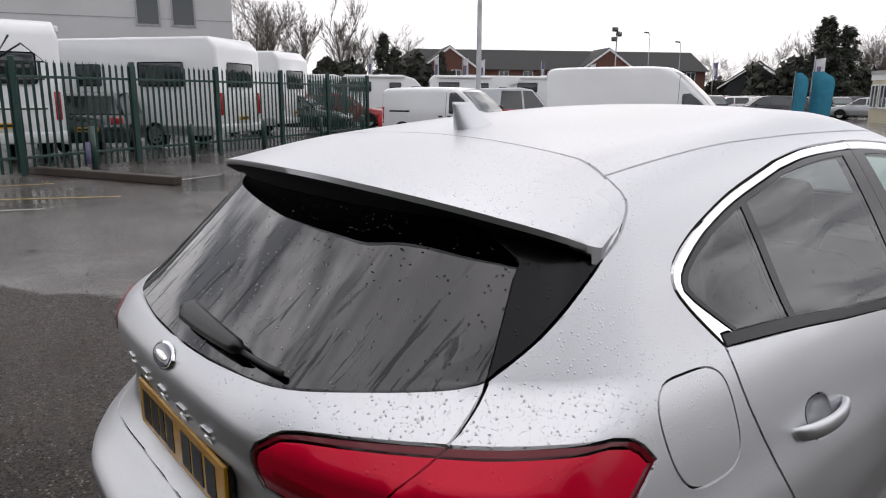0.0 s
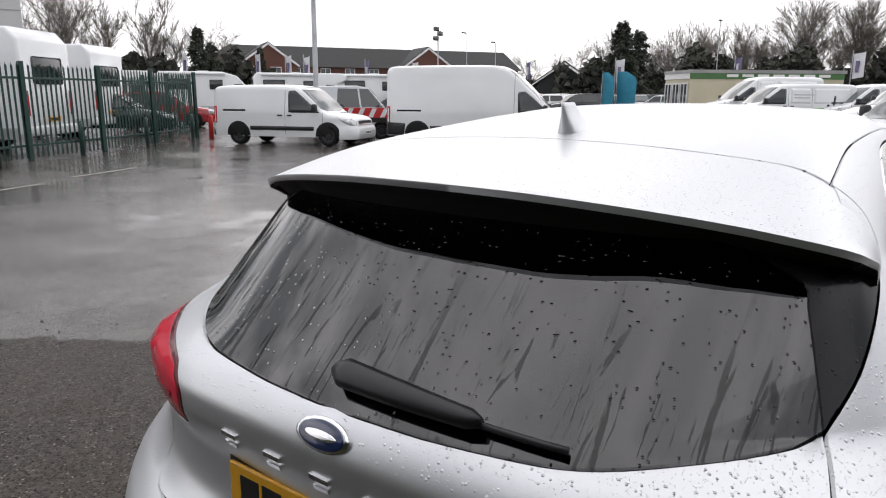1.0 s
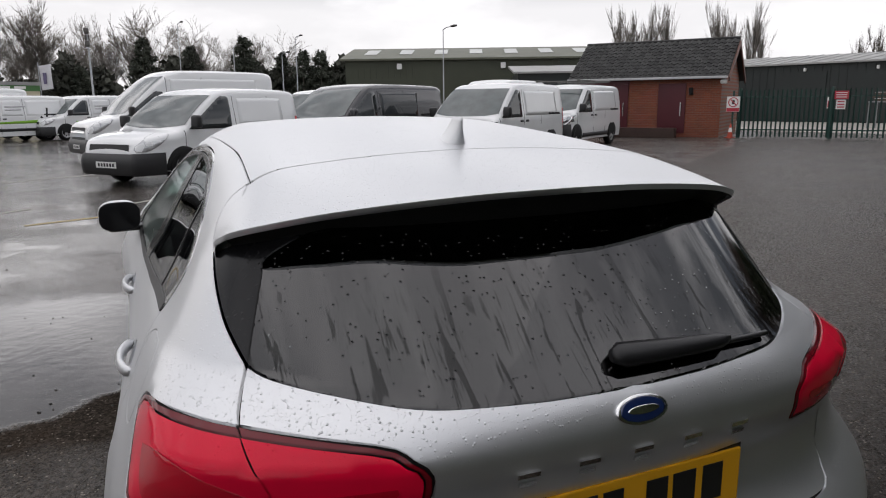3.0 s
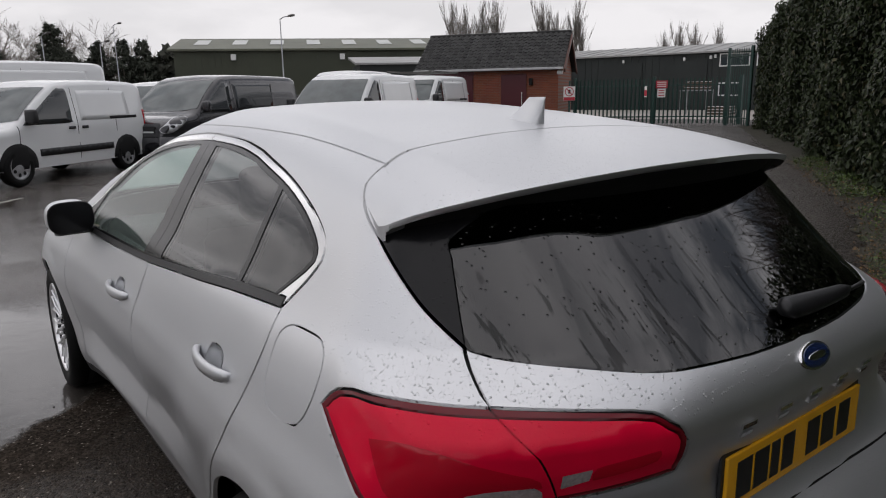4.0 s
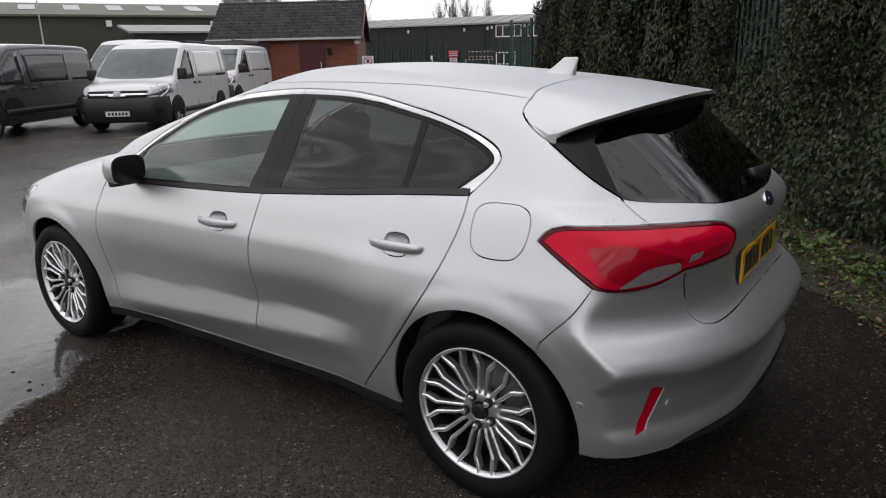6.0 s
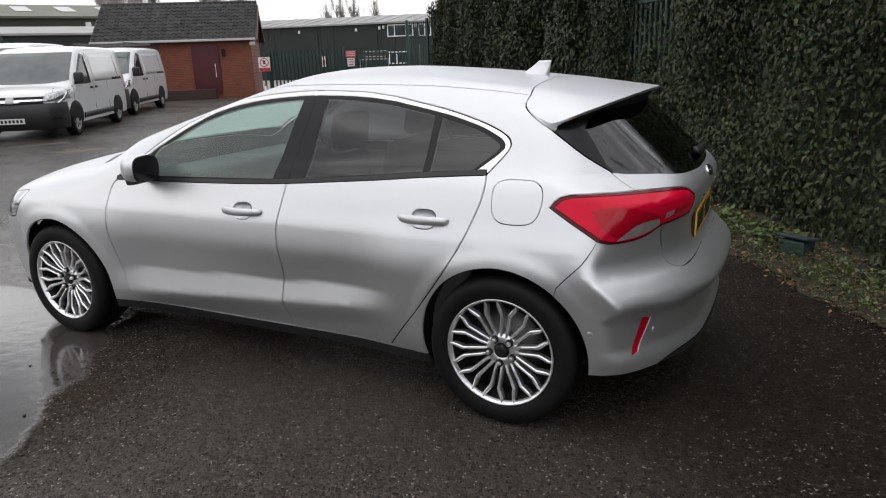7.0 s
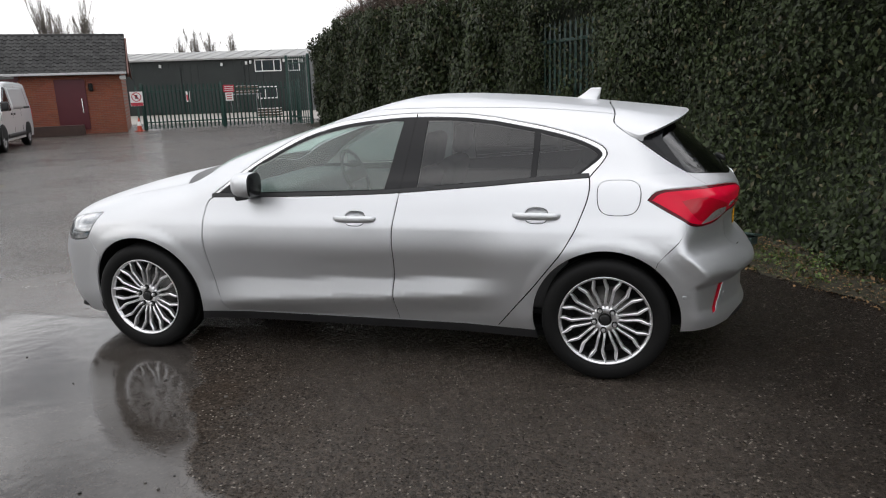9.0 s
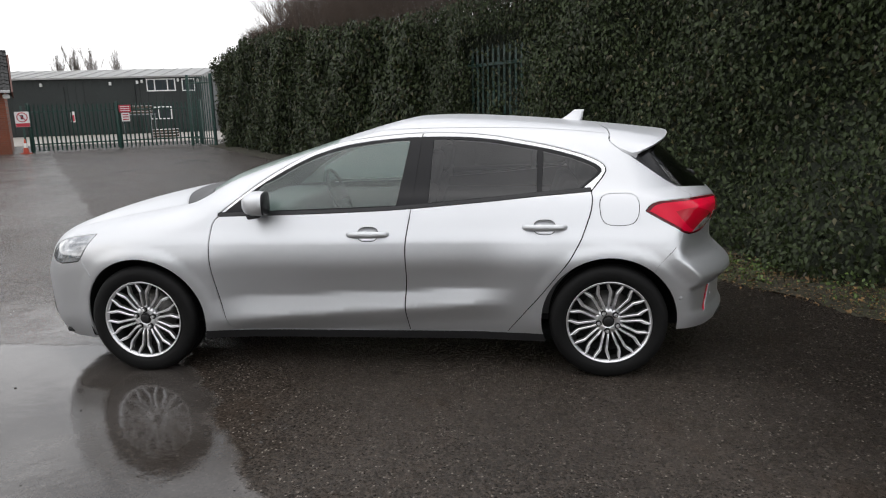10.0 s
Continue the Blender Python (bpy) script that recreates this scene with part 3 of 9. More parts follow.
    loops["rear_glass"] = np.concatenate([smooth_line(on_plan(GLASS_POST)), low[1:], [(U_END, 1.000), (U_END, 1.275), (chart_u(0.31, 0.48), 1.275)]])
    loops["side_glass"] = np.concatenate([smooth_line(on_plan([(0.136, 0.652, 1.209), (0.234, 0.660, 1.141), (0.298, 0.656, 1.097), (0.379, 0.637, 1.049)])),
                                          smooth_line(on_plan(GLASS_POST[::-1]))[1:], [on_plan([(0.25, 0.52, 1.28)])[0]]])
    loops["bumper"] = np.concatenate([smooth_line(on_plan([(0.366, 0.830, 0.816), (0.235, 0.90, 0.638)])), on_side([(0.20, 0.50), (0.20, 0.16)]), [(U_END, 0.16), (U_END, 0.684)],
                                      hatch_line[::-1][:1], smooth_line(on_plan(HATCH_SEAM[11:][::-1])), smooth_line(on_plan(TAIL_LAMP[7:]))[1:-1]])
    loops["valance"] = np.concatenate([smooth_line(on_plan([(0.56, 0.735, 0.28), (0.613, 0.668, 0.312), (0.69, 0.56, 0.335), (0.735, 0.30, 0.345)])), [(U_END, 0.345), (U_END, 0.12), (-0.2, 0.12)]])
    loops["reflector"] = smooth_line(on_plan([(0.565, 0.764, 0.507), (0.597, 0.729, 0.500), (0.540, 0.774, 0.373), (0.509, 0.796, 0.363)]), closed=True, corners=(0, 1, 2, 3))
    loops["head_lamp"] = smooth_line(on_side([(-2.965, 0.828), (-3.060, 0.690), (-3.10, 0.668), (-3.22, 0.655), (-3.33, 0.690), (-3.30, 0.745), (-3.16, 0.798)]), closed=True, corners=(0, 2, 4))
    loops["front_bumper"] = np.concatenate([on_side([(-2.99, 0.56)]), on_side([(-3.06, 0.684)]), on_side([(-3.22, 0.650), (-3.335, 0.685)]), [(U_BEGIN, 0.70), (U_BEGIN, 0.12)], on_side([(-3.0, 0.14)])])
    loops["grille"] = np.concatenate([on_side([(-3.40, 0.55), (-3.36, 0.30)]), [(U_BEGIN, 0.30), (U_BEGIN, 0.60)]])
    loops["sill"] = np.concatenate([on_side([(x, 0.236) for x in np.linspace(-2.45, -0.25, 60)]), on_side([(x, 0.13) for x in np.linspace(-0.25, -2.45, 30)])])
    for name, cx in (("arch_rear", 0.0), ("arch_front", -2.7)):
        a = np.linspace(math.radians(-38), math.radians(218), 90)
        loops[name] = on_side([(cx + 0.366 * math.cos(t), 0.322 + 0.366 * math.sin(t)) for t in a])
    xs = np.concatenate([np.linspace(-3.52, 0.02, 180)])
    rim = np.stack([xs, ditch_y(xs)], -1)
    rz = roof_z(rim[:, 0], rim[:, 1])
    top_line = np.stack([chart_u(rim[:, 0], rim[:, 1]), rz], -1)
    us = np.linspace(U_BEGIN, U_END, 230)
    bottom_of = spline([(U_BEGIN, 0.17), (-3.1, 0.17), (-2.4, 0.185), (-0.35, 0.185), (0.1, 0.255), (float(chart_u(0.377, 0.847)), 0.283), (float(chart_u(0.6, 0.69)), 0.30), (U_END, 0.31)])
    bottom = np.stack([us, bottom_of(us)], -1)
    frame_top = np.concatenate([[(U_BEGIN, top_line[0, 1] - 0.002)], top_line, on_plan(HATCH_SEAM[:4])[:1], [on_plan([(0.16, 0.60, 1.285)])[0], (U_END, 1.285)]])
    loops["frame"] = np.concatenate([bottom, frame_top[::-1]])
    def fill_long(loop):
        out = []
        for a, b in zip(loop, np.roll(loop, -1, 0)):
            k = max(1, int(np.linalg.norm(b - a) / 0.024))
            out += [a + (b - a) * i / k for i in range(k)]
        return np.array(out)
    loops = {k: fill_long(v) for k, v in loops.items()}
    ridge_x = np.linspace(-2.36, -0.44, 90)
    ridges = [smooth_line(on_side([(-1.091, 0.940), (-1.091, 0.951), (-1.039, 1.3605)])), on_side([(x, 0.39 + 0.065 * (x + 1.138)) for x in ridge_x]), smooth_line(on_plan([(0.357, 0.848, 0.759), (0.44, 0.83, 0.68), (0.527, 0.795, 0.598)])),
              smooth_line(np.concatenate([on_plan([(0.527, 0.795, 0.598), (0.61, 0.70, 0.576), (0.708, 0.521, 0.567), (0.76, 0.176, 0.565)]), [(U_END, 0.565)]]))]
    # grid of the inner points, kept clear of the lines
    gu, gz = np.meshgrid(np.arange(U_BEGIN, U_END + 0.001, 0.026), np.arange(0.16, 1.44, 0.024))
    gu = gu + 0.013 * (np.arange(gu.shape[0])[:, None] % 2)
    grid = np.stack([np.minimum(gu.ravel(), U_END), gz.ravel()], -1)
    grid = grid[inside(loops["frame"], grid)]
    every = np.concatenate(list(loops.values()) + ridges)
    cell = {}
    for p in every:
        cell.setdefault((int(p[0] // 0.02), int(p[1] // 0.02)), []).append(p)
    keep = []
    for p in grid:
        i, j = int(p[0] // 0.02), int(p[1] // 0.02)
        near = [q for a in (-1, 0, 1) for b in (-1, 0, 1) for q in cell.get((i + a, j + b), ())]
        keep.append(not near or min((q[0] - p[0]) ** 2 + (q[1] - p[1]) ** 2 for q in near) > 0.011 ** 2)
    grid = grid[np.array(keep)]
    verts, edges = [], []
    for loop in loops.values():
        n0 = len(verts)
        verts += [Vector(p) for p in loop]
        edges += [(n0 + i, n0 + (i + 1) % len(loop)) for i in range(len(loop))]
    for ridge in ridges:
        n0 = len(verts)
        verts += [Vector(p) for p in ridge]
        edges += [(n0 + i, n0 + i + 1) for i in range(len(ridge) - 1)]
    verts += [Vector(p) for p in grid]
    from mathutils.geometry import delaunay_2d_cdt
    vs, _, fs, *_ = delaunay_2d_cdt(verts, edges, [], 0, 1e-5)
    flat = np.array([(v.x, v.y) for v in vs])
    tris = np.array([f for f in fs if len(f) == 3])
    mid = flat[tris].mean(1)
    area = np.abs(np.cross(flat[tris[:, 1]] - flat[tris[:, 0]], flat[tris[:, 2]] - flat[tris[:, 0]]))
    within = {k: inside(v, mid) for k, v in loops.items()}
    name = np.full(len(tris), "quarter_panel", object)
    name[mid[:, 0] < -1.6] = "front_wing"

    def give(mask, label):
        name[mask] = label
    give(within["front_bumper"], "front_bumper")
    give(within["grille"], "grille")
    give(within["head_lamp"], "headlight")
    give(within["front_door"], "front_door")
    give(within["rear_door"], "rear_door")
    give(within["fuel_flap"], "fuel_flap")
    give(within["front_cup"] | within["rear_cup"], "handle_cup")
    give(within["bumper"], "rear_bumper")
    give(within["hatch"], "tailgate")
    give(within["valance"], "valance")
    give(within["sill"], "sill")
    give(within["reflector"], "reflector")
    give(within["side_glass"], "side_glass")
    give(within["rear_glass"], "rear_window_pane")
    give(within["lamp"] & ~within["hatch"], "tail_light")
    give(within["lamp"] & within["hatch"], "inner_tail_light")
    give(within["glass_out"], "window_chrome")
    give(within["glass_in"], "window_pillar")
    give(within["strip"], "belt_strip")
    post = np.interp(mid[:, 1], [0.94, 0.951, 1.36], [-1.091, -1.091, -1.040])
    for w in ("window_pillar", "window_chrome", "belt_strip"):
        give((name == w) & (mid[:, 0] > post), w + "_rear")
    for w in ("front_window", "rear_window", "quarter_window"):
        give(within[w], w)
    gone = ~within["frame"] | within["arch_rear"] | within["arch_front"] | (area < 1e-9)
    return flat, tris[~gone], name[~gone], within["lamp_core"][~gone]


def panel_mesh(title, pts, nrm, faces, lip=0.012, gap=0.002, sink=0.0):
    """A panel of the skin: its edge drawn in by the gap and turned inwards by the lip."""
    used = np.unique(faces)
    index = {v: i for i, v in enumerate(used)}
    p, n = pts[used].copy(), nrm[used]
    f = np.vectorize(index.get)(faces)
    count = {}
    for t in f:
        for a, b in ((0, 1), (1, 2), (2, 0)):
            e = (t[a], t[b])
            if (e[1], e[0]) in count:
                del count[(e[1], e[0])]
            else:
                count[e] = t
    edge_v = {v for e in count for v in e}
    if gap:
        pull = np.zeros_like(p)
        for (a, b), t in count.items():
            d = p[b] - p[a]
            into = np.cross(n[a], d)
            into /= max(1e-9, np.linalg.norm(into))
            if np.dot(into, p[t].mean(0) - p[a]) < 0:
                into = -into
            pull[a] += into
            pull[b] += into
        for v in edge_v:
            if abs(p[v, 1]) > 1e-4:
                l = np.linalg.norm(pull[v])
                if l > 0.3:
                    p[v] += pull[v] / l * gap
    p -= n * sink
    verts, normals, polys = [tuple(v) for v in p], [tuple(v) for v in n], [tuple(t) for t in f]
    if lip:
        deep = {}
        for v in edge_v:
            deep[v] = len(verts)
            verts.append(tuple(p[v] - n[v] * lip))
            normals.append(tuple(n[v]))
        polys += [(b, a, deep[a], deep[b]) for a, b in count]
    me = bpy.data.meshes.new(title)
    me.from_pydata(verts, [], polys)
    me.update()
    me.polygons.foreach_set("use_smooth", [True] * len(me.polygons))
    me.normals_split_custom_set_from_vertices(normals)
    return me


def both_halves(pts, nrm, faces):
    """Adds the mirrored half, joined on the middle line."""
    q, m = pts.copy(), nrm.copy()
    q[:, 1] *= -1
    m[:, 1] *= -1
    middle = np.abs(pts[:, 1]) < 2e-4
    n = len(pts)
    other = np.where(middle, np.arange(n), np.arange(n) + n)
    return np.concatenate([pts, q]), np.concatenate([nrm, m]), np.concatenate([faces, other[faces][:, ::-1]])


def build_wheel(car, x, y):
    """Alloy wheel with ten forked spokes, its outer face towards -y for y below 0."""
    s = -1 if y < 0 else 1
    hub = new("wheel")
    hub.parent = car
    hub.location = (x, y, 0.322)
    hub.rotation_euler = (0, radians(0 if x > -1 else 31), math.pi if s > 0 else 0)
    # local outer face looks to -y
    tread = [(-0.098, 0.231), (-0.109, 0.243), (-0.1135, 0.275), (-0.110, 0.298), (-0.098, 0.314), (-0.080, 0.3205), (-0.04, 0.3222), (-0.036, 0.316), (-0.030, 0.316), (-0.026, 0.3222), (0.026, 0.3222), (0.030, 0.316), (0.036, 0.316), (0.04, 0.3222),
             (0.080, 0.3205), (0.098, 0.314), (0.110, 0.298), (0.1135, 0.275), (0.105, 0.235)]
    part("tyre", revolve_bm(tread, 72), M["rubber"], hub)
    rim = [(-0.096, 0.229), (-0.106, 0.2335), (-0.1085, 0.2305), (-0.104, 0.2255), (-0.097, 0.220), (-0.088, 0.217)]
    rim_ob = part("rim", revolve_bm(rim, 72), M["alloy"], hub)
    part("rim_barrel", revolve_bm([(-0.088, 0.217), (-0.07, 0.212), (0.06, 0.200), (0.1, 0.230)], 72), M["barrel"], hub, "inner rim with its shade put into the colour")
    back = revolve_bm([(0.02, 0.215), (0.03, 0.05), (0.03, 0.001)], 40)
    part("wheel_well", back, M["under"], hub)
    part("brake_disc", revolve_bm([(0.006, 0.158), (0.0, 0.157), (0.0, 0.09), (-0.02, 0.075), (-0.02, 0.001)], 48), M["disc"], hub)
    for k in range(10):
        base = 2 * math.pi * (k + 0.25) / 10
        for lean in (-1, 1):
            line = []
            for r, off, depth in ((0.062, 0.0130, -0.076), (0.096, 0.0145, -0.086), (0.142, 0.0165, -0.092), (0.167, 0.0178, -0.097), (0.180, 0.0240, -0.098), (0.206, 0.0378, -0.101), (0.225, 0.0430, -0.103)):
                ang = base + lean * off / max(r, 0.02) * (1.0 if r > 0.09 else 0.8)
                line.append((r * math.cos(ang), depth, r * math.sin(ang)))
            bm = bmesh.new()
            rows = []
            for i, q in enumerate(line):
                d = (Vector(line[min(i + 1, 6)]) - Vector(line[max(i - 1, 0)])).normalized()
                w = Vector((0, 1, 0)).cross(d).normalized() * (0.0062, 0.0062, 0.0064, 0.0072, 0.0082, 0.0068, 0.0035)[i]
                v = Vector(q)
                rows.append([bm.verts.new(v + w * 1.25 + Vector((0, 0.026, 0))), bm.verts.new(v + w + Vector((0, 0.004, 0))), bm.verts.new(v + w * 0.45), bm.verts.new(v - w * 0.45),
                             bm.verts.new(v - w + Vector((0, 0.004, 0))), bm.verts.new(v - w * 1.25 + Vector((0, 0.026, 0)))])
            for a, b in zip(rows, rows[1:]):
                for j in range(5):
                    bm.faces.new((a[j], a[j + 1], b[j + 1], b[j]))
            bmesh.ops.recalc_face_normals(bm, faces=bm.faces[:])
            part("spoke", bm, M["alloy"], hub, smooth=False)
    part("hub_face", revolve_bm([(-0.05, 0.078), (-0.068, 0.074), (-0.076, 0.064), (-0.078, 0.04), (-0.074, 0.033)], 40), M["alloy"], hub)
    part("hub_cap", revolve_bm([(-0.074, 0.028), (-0.088, 0.026), (-0.090, 0.022), (-0.089, 0.001)], 32), M["ink"], hub, "black hub cap")
    for k in range(5):
        a = 2 * math.pi * (k + 0.6528) / 5
        nut = revolve_bm([(-0.070, 0.0115), (-0.098, 0.0105), (-0.103, 0.007), (-0.103, 0.0008)], 6)
        bmesh.ops.translate(nut, verts=nut.verts[:], vec=(0.054 * math.cos(a), 0, 0.054 * math.sin(a)))
        part("wheel_nut", nut, M["alloy"], hub, smooth=False)
        # black ring raised off the hub face, in place of a recess's shade
        seat_ring = revolve_bm([(-0.060, 0.0160), (-0.0885, 0.0155), (-0.0885, 0.0110)], 20)
        bmesh.ops.translate(seat_ring, verts=seat_ring.verts[:], vec=(0.054 * math.cos(a), 0, 0.054 * math.sin(a)))
        part("nut_recess", seat_ring, M["under"], hub, "raised black ring in place of shade round the wheel nut")
    return hub


def door_handle(car, door, x0, x1, z, sgn):
    xm = (x0 + x1) / 2
    y = float(side_y(xm, z))
    # dished pocket behind the grip, a shallow bowl
    bm = bmesh.new()
    rings = []
    for f, d in ((1.0, 0.0), (0.97, -0.003), (0.86, -0.010), (0.5, -0.017), (0.02, -0.019)):
        ring = []
        for k in range(28):
            a = 2 * math.pi * k / 28
            px, pz = xm + 0.056 * f * math.copysign(abs(math.cos(a)) ** 0.7, math.cos(a)), z + 0.037 * f * math.copysign(abs(math.sin(a)) ** 0.7, math.sin(a))
            ring.append(bm.verts.new((px, sgn * (float(side_y(px, pz)) + d), pz)))
        rings.append(ring)
    for a, b in zip(rings, rings[1:]):
        for k in range(28):
            bm.faces.new((a[k], a[(k + 1) % 28], b[(k + 1) % 28], b[k]))
    bmesh.ops.recalc_face_normals(bm, faces=bm.faces[:])
    part("handle_pocket", bm, M["pocket"], door)
    bm = bmesh.new()
    rows = []
    n = 14
    for i in range(n + 1):
        t = i / n
        x = x0 + (x1 - x0) * t
        arch = math.sin(math.pi * min(1, max(0, t))) ** 0.55
        half = 0.0195 * (0.55 + 0.45 * math.sin(math.pi * (0.12 + 0.76 * t)) ** 0.7) * (1 if 0 < i < n else 0.6)
        yy = float(side_y(x, z)) - 0.002 + 0.032 * arch
        ring = []
        for k in range(10):
            a = 2 * math.pi * k / 10
            ring.append(bm.verts.new((x, sgn * (yy + 0.010 * math.cos(a)), z + half * math.sin(a))))
        rows.append(ring)
    for a, b in zip(rows, rows[1:]):
        for k in range(10):
            bm.faces.new((a[k], a[(k + 1) % 10], b[(k + 1) % 10], b[k]))
    bm.faces.new(rows[0])
    bm.faces.new(rows[-1])
    bmesh.ops.recalc_face_normals(bm, faces=bm.faces[:])
    part("door_handle", bm, M["paint"], door)


def build_hatchback():
    car = thing("hatchback_car", "silver five-door hatchback car wet with rain drops, parked on tarmac", "car")
    flat, tris, names, core = build_wrap()
    pts = lift(flat[:, 0], flat[:, 1])
    pts[np.abs(pts[:, 1]) < 2e-4, 1] = 0
    nrm = skin_normal(pts)
    # faces look outwards on the +y half
    a, b, c = pts[tris[:, 0]], pts[tris[:, 1]], pts[tris[:, 2]]
    flip = np.einsum("ij,ij->i", np.cross(b - a, c - a), nrm[tris].mean(1)) < 0
    tris[flip] = tris[flip][:, ::-1]
    pl, nl = pts * np.array([1, -1, 1]), nrm * np.array([1, -1, 1])
    pocket = M["paint"].copy()
    pocket.name = "silver_paint_in_pocket"
    M["pocket"] = pocket
    looks = {"front_wing": "paint", "quarter_panel": "paint", "front_door": "paint", "rear_door": "paint", "fuel_flap": "paint", "front_bumper": "paint", "rear_bumper": "paint", "tailgate": "paint",
             "grille": "plastic", "valance": "plastic", "sill": "plastic", "headlight": "lamp_inner", "reflector": "red_mid", "side_glass": "gloss_black", "rear_window_pane": "rear_glass",
             "window_chrome": "chrome", "window_pillar": "gloss_black", "belt_strip": "plastic", "front_window": "clear", "rear_window": "privacy", "quarter_window": "privacy"}
    remarks = {"sill": "black plastic sill strip", "reflector": "red bumper reflector", "window_chrome": "satin chrome window surround", "front_window": "clear greenish side glass", "rear_window": "dark privacy glass",
             "quarter_window": "dark privacy glass", "headlight": "clear headlight", "rear_window_pane": "dark tinted rear window with rain streaks", "side_glass": "gloss black rear corner panel", "valance": "black lower valance"}
    lips = {"front_window": (0.0, 0.0, 0.003), "rear_window": (0.006, 0.001, 0.002), "quarter_window": (0.006, 0.001, 0.002), "window_pillar": (0.008, 0.0012, 0.0), "window_chrome": (0.008, 0.0050, -0.001),
            "belt_strip": (0.008, 0.0, -0.003), "fuel_flap": (0.008, 0.0016, 0.0), "side_glass": (0.006, 0.001, 0.0), "rear_window_pane": (0.008, 0.002, 0.001), "reflector": (0.006, 0.0, 0.004), "rear_bumper": (0.011, 0.0014, 0.0), "quarter_panel": (0.011, 0.0030, 0.0)}
    doors = {}
    for name in ("tailgate", "rear_bumper", "front_bumper", "valance", "rear_window_pane", "grille"):
        sel = tris[names == name]
        used = np.unique(sel)
        remap = np.zeros(len(pts), int)
        remap[used] = np.arange(len(used))
        turned = nrm[used]
        if name == "rear_window_pane":
            turned = turned + np.array([0, 0, 0.22])
            turned /= np.linalg.norm(turned, axis=1, keepdims=True)
        p2, n2, f2 = both_halves(pts[used], turned, remap[sel])
        lip, gap, sink = lips.get(name, (0.011, 0.0040, 0.0))
        doors[name] = part(name, panel_mesh(name, p2, n2, f2, lip, gap, sink), M[looks[name]], car, remarks.get(name, ""))
    for sgn, P, N, F in ((-1, pl, nl, tris[:, ::-1]), (1, pts, nrm, tris)):
        for name in ("front_wing", "quarter_panel", "front_door", "rear_door", "fuel_flap", "sill", "headlight", "reflector", "side_glass", "window_chrome", "window_pillar", "belt_strip",
                     "window_chrome_rear", "window_pillar_rear", "belt_strip_rear", "front_window", "rear_window", "quarter_window"):
            sel = F[names == name]
            name = name.replace("_rear", "") if name.startswith(("window", "belt")) else name
            if not len(sel):
                continue
            lip, gap, sink = lips.get(name, (0.011, 0.0040, 0.0))
            owner = car
            if name in ("front_window",):
                owner = doors["front_door", sgn]
            if name in ("rear_window",):
                owner = doors["rear_door", sgn]
            doors[name, sgn] = part(name, panel_mesh(name, P, N, sel, lip, gap, sink), M[looks[name]], owner, remarks.get(name, ""))
        for name, key in (("tail_light", "tail_light"), ("inner_tail_light", "inner_tail_light")):
            border, inner = F[(names == key) & ~core], F[(names == key) & core]
            lamp = part(name, panel_mesh(name, P, N, border, 0.012, 0.0032), M["red_dark"], car, "red tail light with dark border")
            part("lens", panel_mesh("lens", P, N, inner, 0.009, 0.0018), M["red_lens"], lamp, "bright red lens")
            doors[name, sgn] = lamp
        # darker chamber and clear lens that lie just over the red lens
        mid = flat[F].mean(1)
        chamber = smooth_line(on_plan([(0.300, 0.775, 0.925), (0.40, 0.735, 0.940), (0.545, 0.645, 0.895), (0.56, 0.632, 0.875), (0.50, 0.690, 0.865), (0.44, 0.76, 0.83), (0.415, 0.79, 0.83), (0.37, 0.80, 0.86)]), closed=True, corners=(0, 2))
        clear = smooth_line(on_plan([(0.470, 0.715, 0.868), (0.548, 0.640, 0.876), (0.552, 0.625, 0.850), (0.505, 0.690, 0.822), (0.455, 0.755, 0.815), (0.430, 0.785, 0.812)]), closed=True, corners=(1, 5))
        clear_in = smooth_line(on_plan([(0.575, 0.605, 0.893), (0.598, 0.563, 0.898), (0.594, 0.566, 0.880), (0.572, 0.605, 0.870)]), closed=True, corners=(0, 1, 2, 3))
        dim_in = smooth_line(on_plan([(0.602, 0.555, 0.899), (0.630, 0.50, 0.906), (0.645, 0.45, 0.909), (0.640, 0.455, 0.893), (0.615, 0.53, 0.882), (0.598, 0.560, 0.879)]), closed=True, corners=(2, 5))
        for loop, mat, owner, label, up in ((chamber, "red_mid", "tail_light", "darker red lamp chamber", 0.0012), (clear, "clear_lens", "tail_light", "clear reversing lens", 0.0024), (clear_in, "clear_lens", "inner_tail_light", "clear lens strip", 0.0024), (dim_in, "red_mid", "inner_tail_light", "darker red lamp chamber", 0.0024)):
            from mathutils.geometry import delaunay_2d_cdt
            gx, gz = np.meshgrid(np.arange(loop[:, 0].min(), loop[:, 0].max(), 0.015), np.arange(loop[:, 1].min(), loop[:, 1].max(), 0.015))
            g = np.stack([gx.ravel(), gz.ravel()], -1)
            g = g[inside(shrink_loop(loop, 0.004), g)]
            vs, _, fs, *_ = delaunay_2d_cdt([Vector(q) for q in np.concatenate([loop, g])], [(i, (i + 1) % len(loop)) for i in range(len(loop))], [], 1, 1e-6)
            fl = np.array([(v.x, v.y) for v in vs])
            q3 = lift(fl[:, 0], fl[:, 1])
            n3 = skin_normal(q3)
            q3 = (q3 + n3 * up) * np.array([1, sgn, 1])
            n3 = n3 * np.array([1, sgn, 1])
            ff = np.array([f for f in fs])
            aa, bb, cc = q3[ff[:, 0]], q3[ff[:, 1]], q3[ff[:, 2]]
            fl2 = np.einsum("ij,ij->i", np.cross(bb - aa, cc - aa), n3[ff].mean(1)) < 0
            ff[fl2] = ff[fl2][:, ::-1]
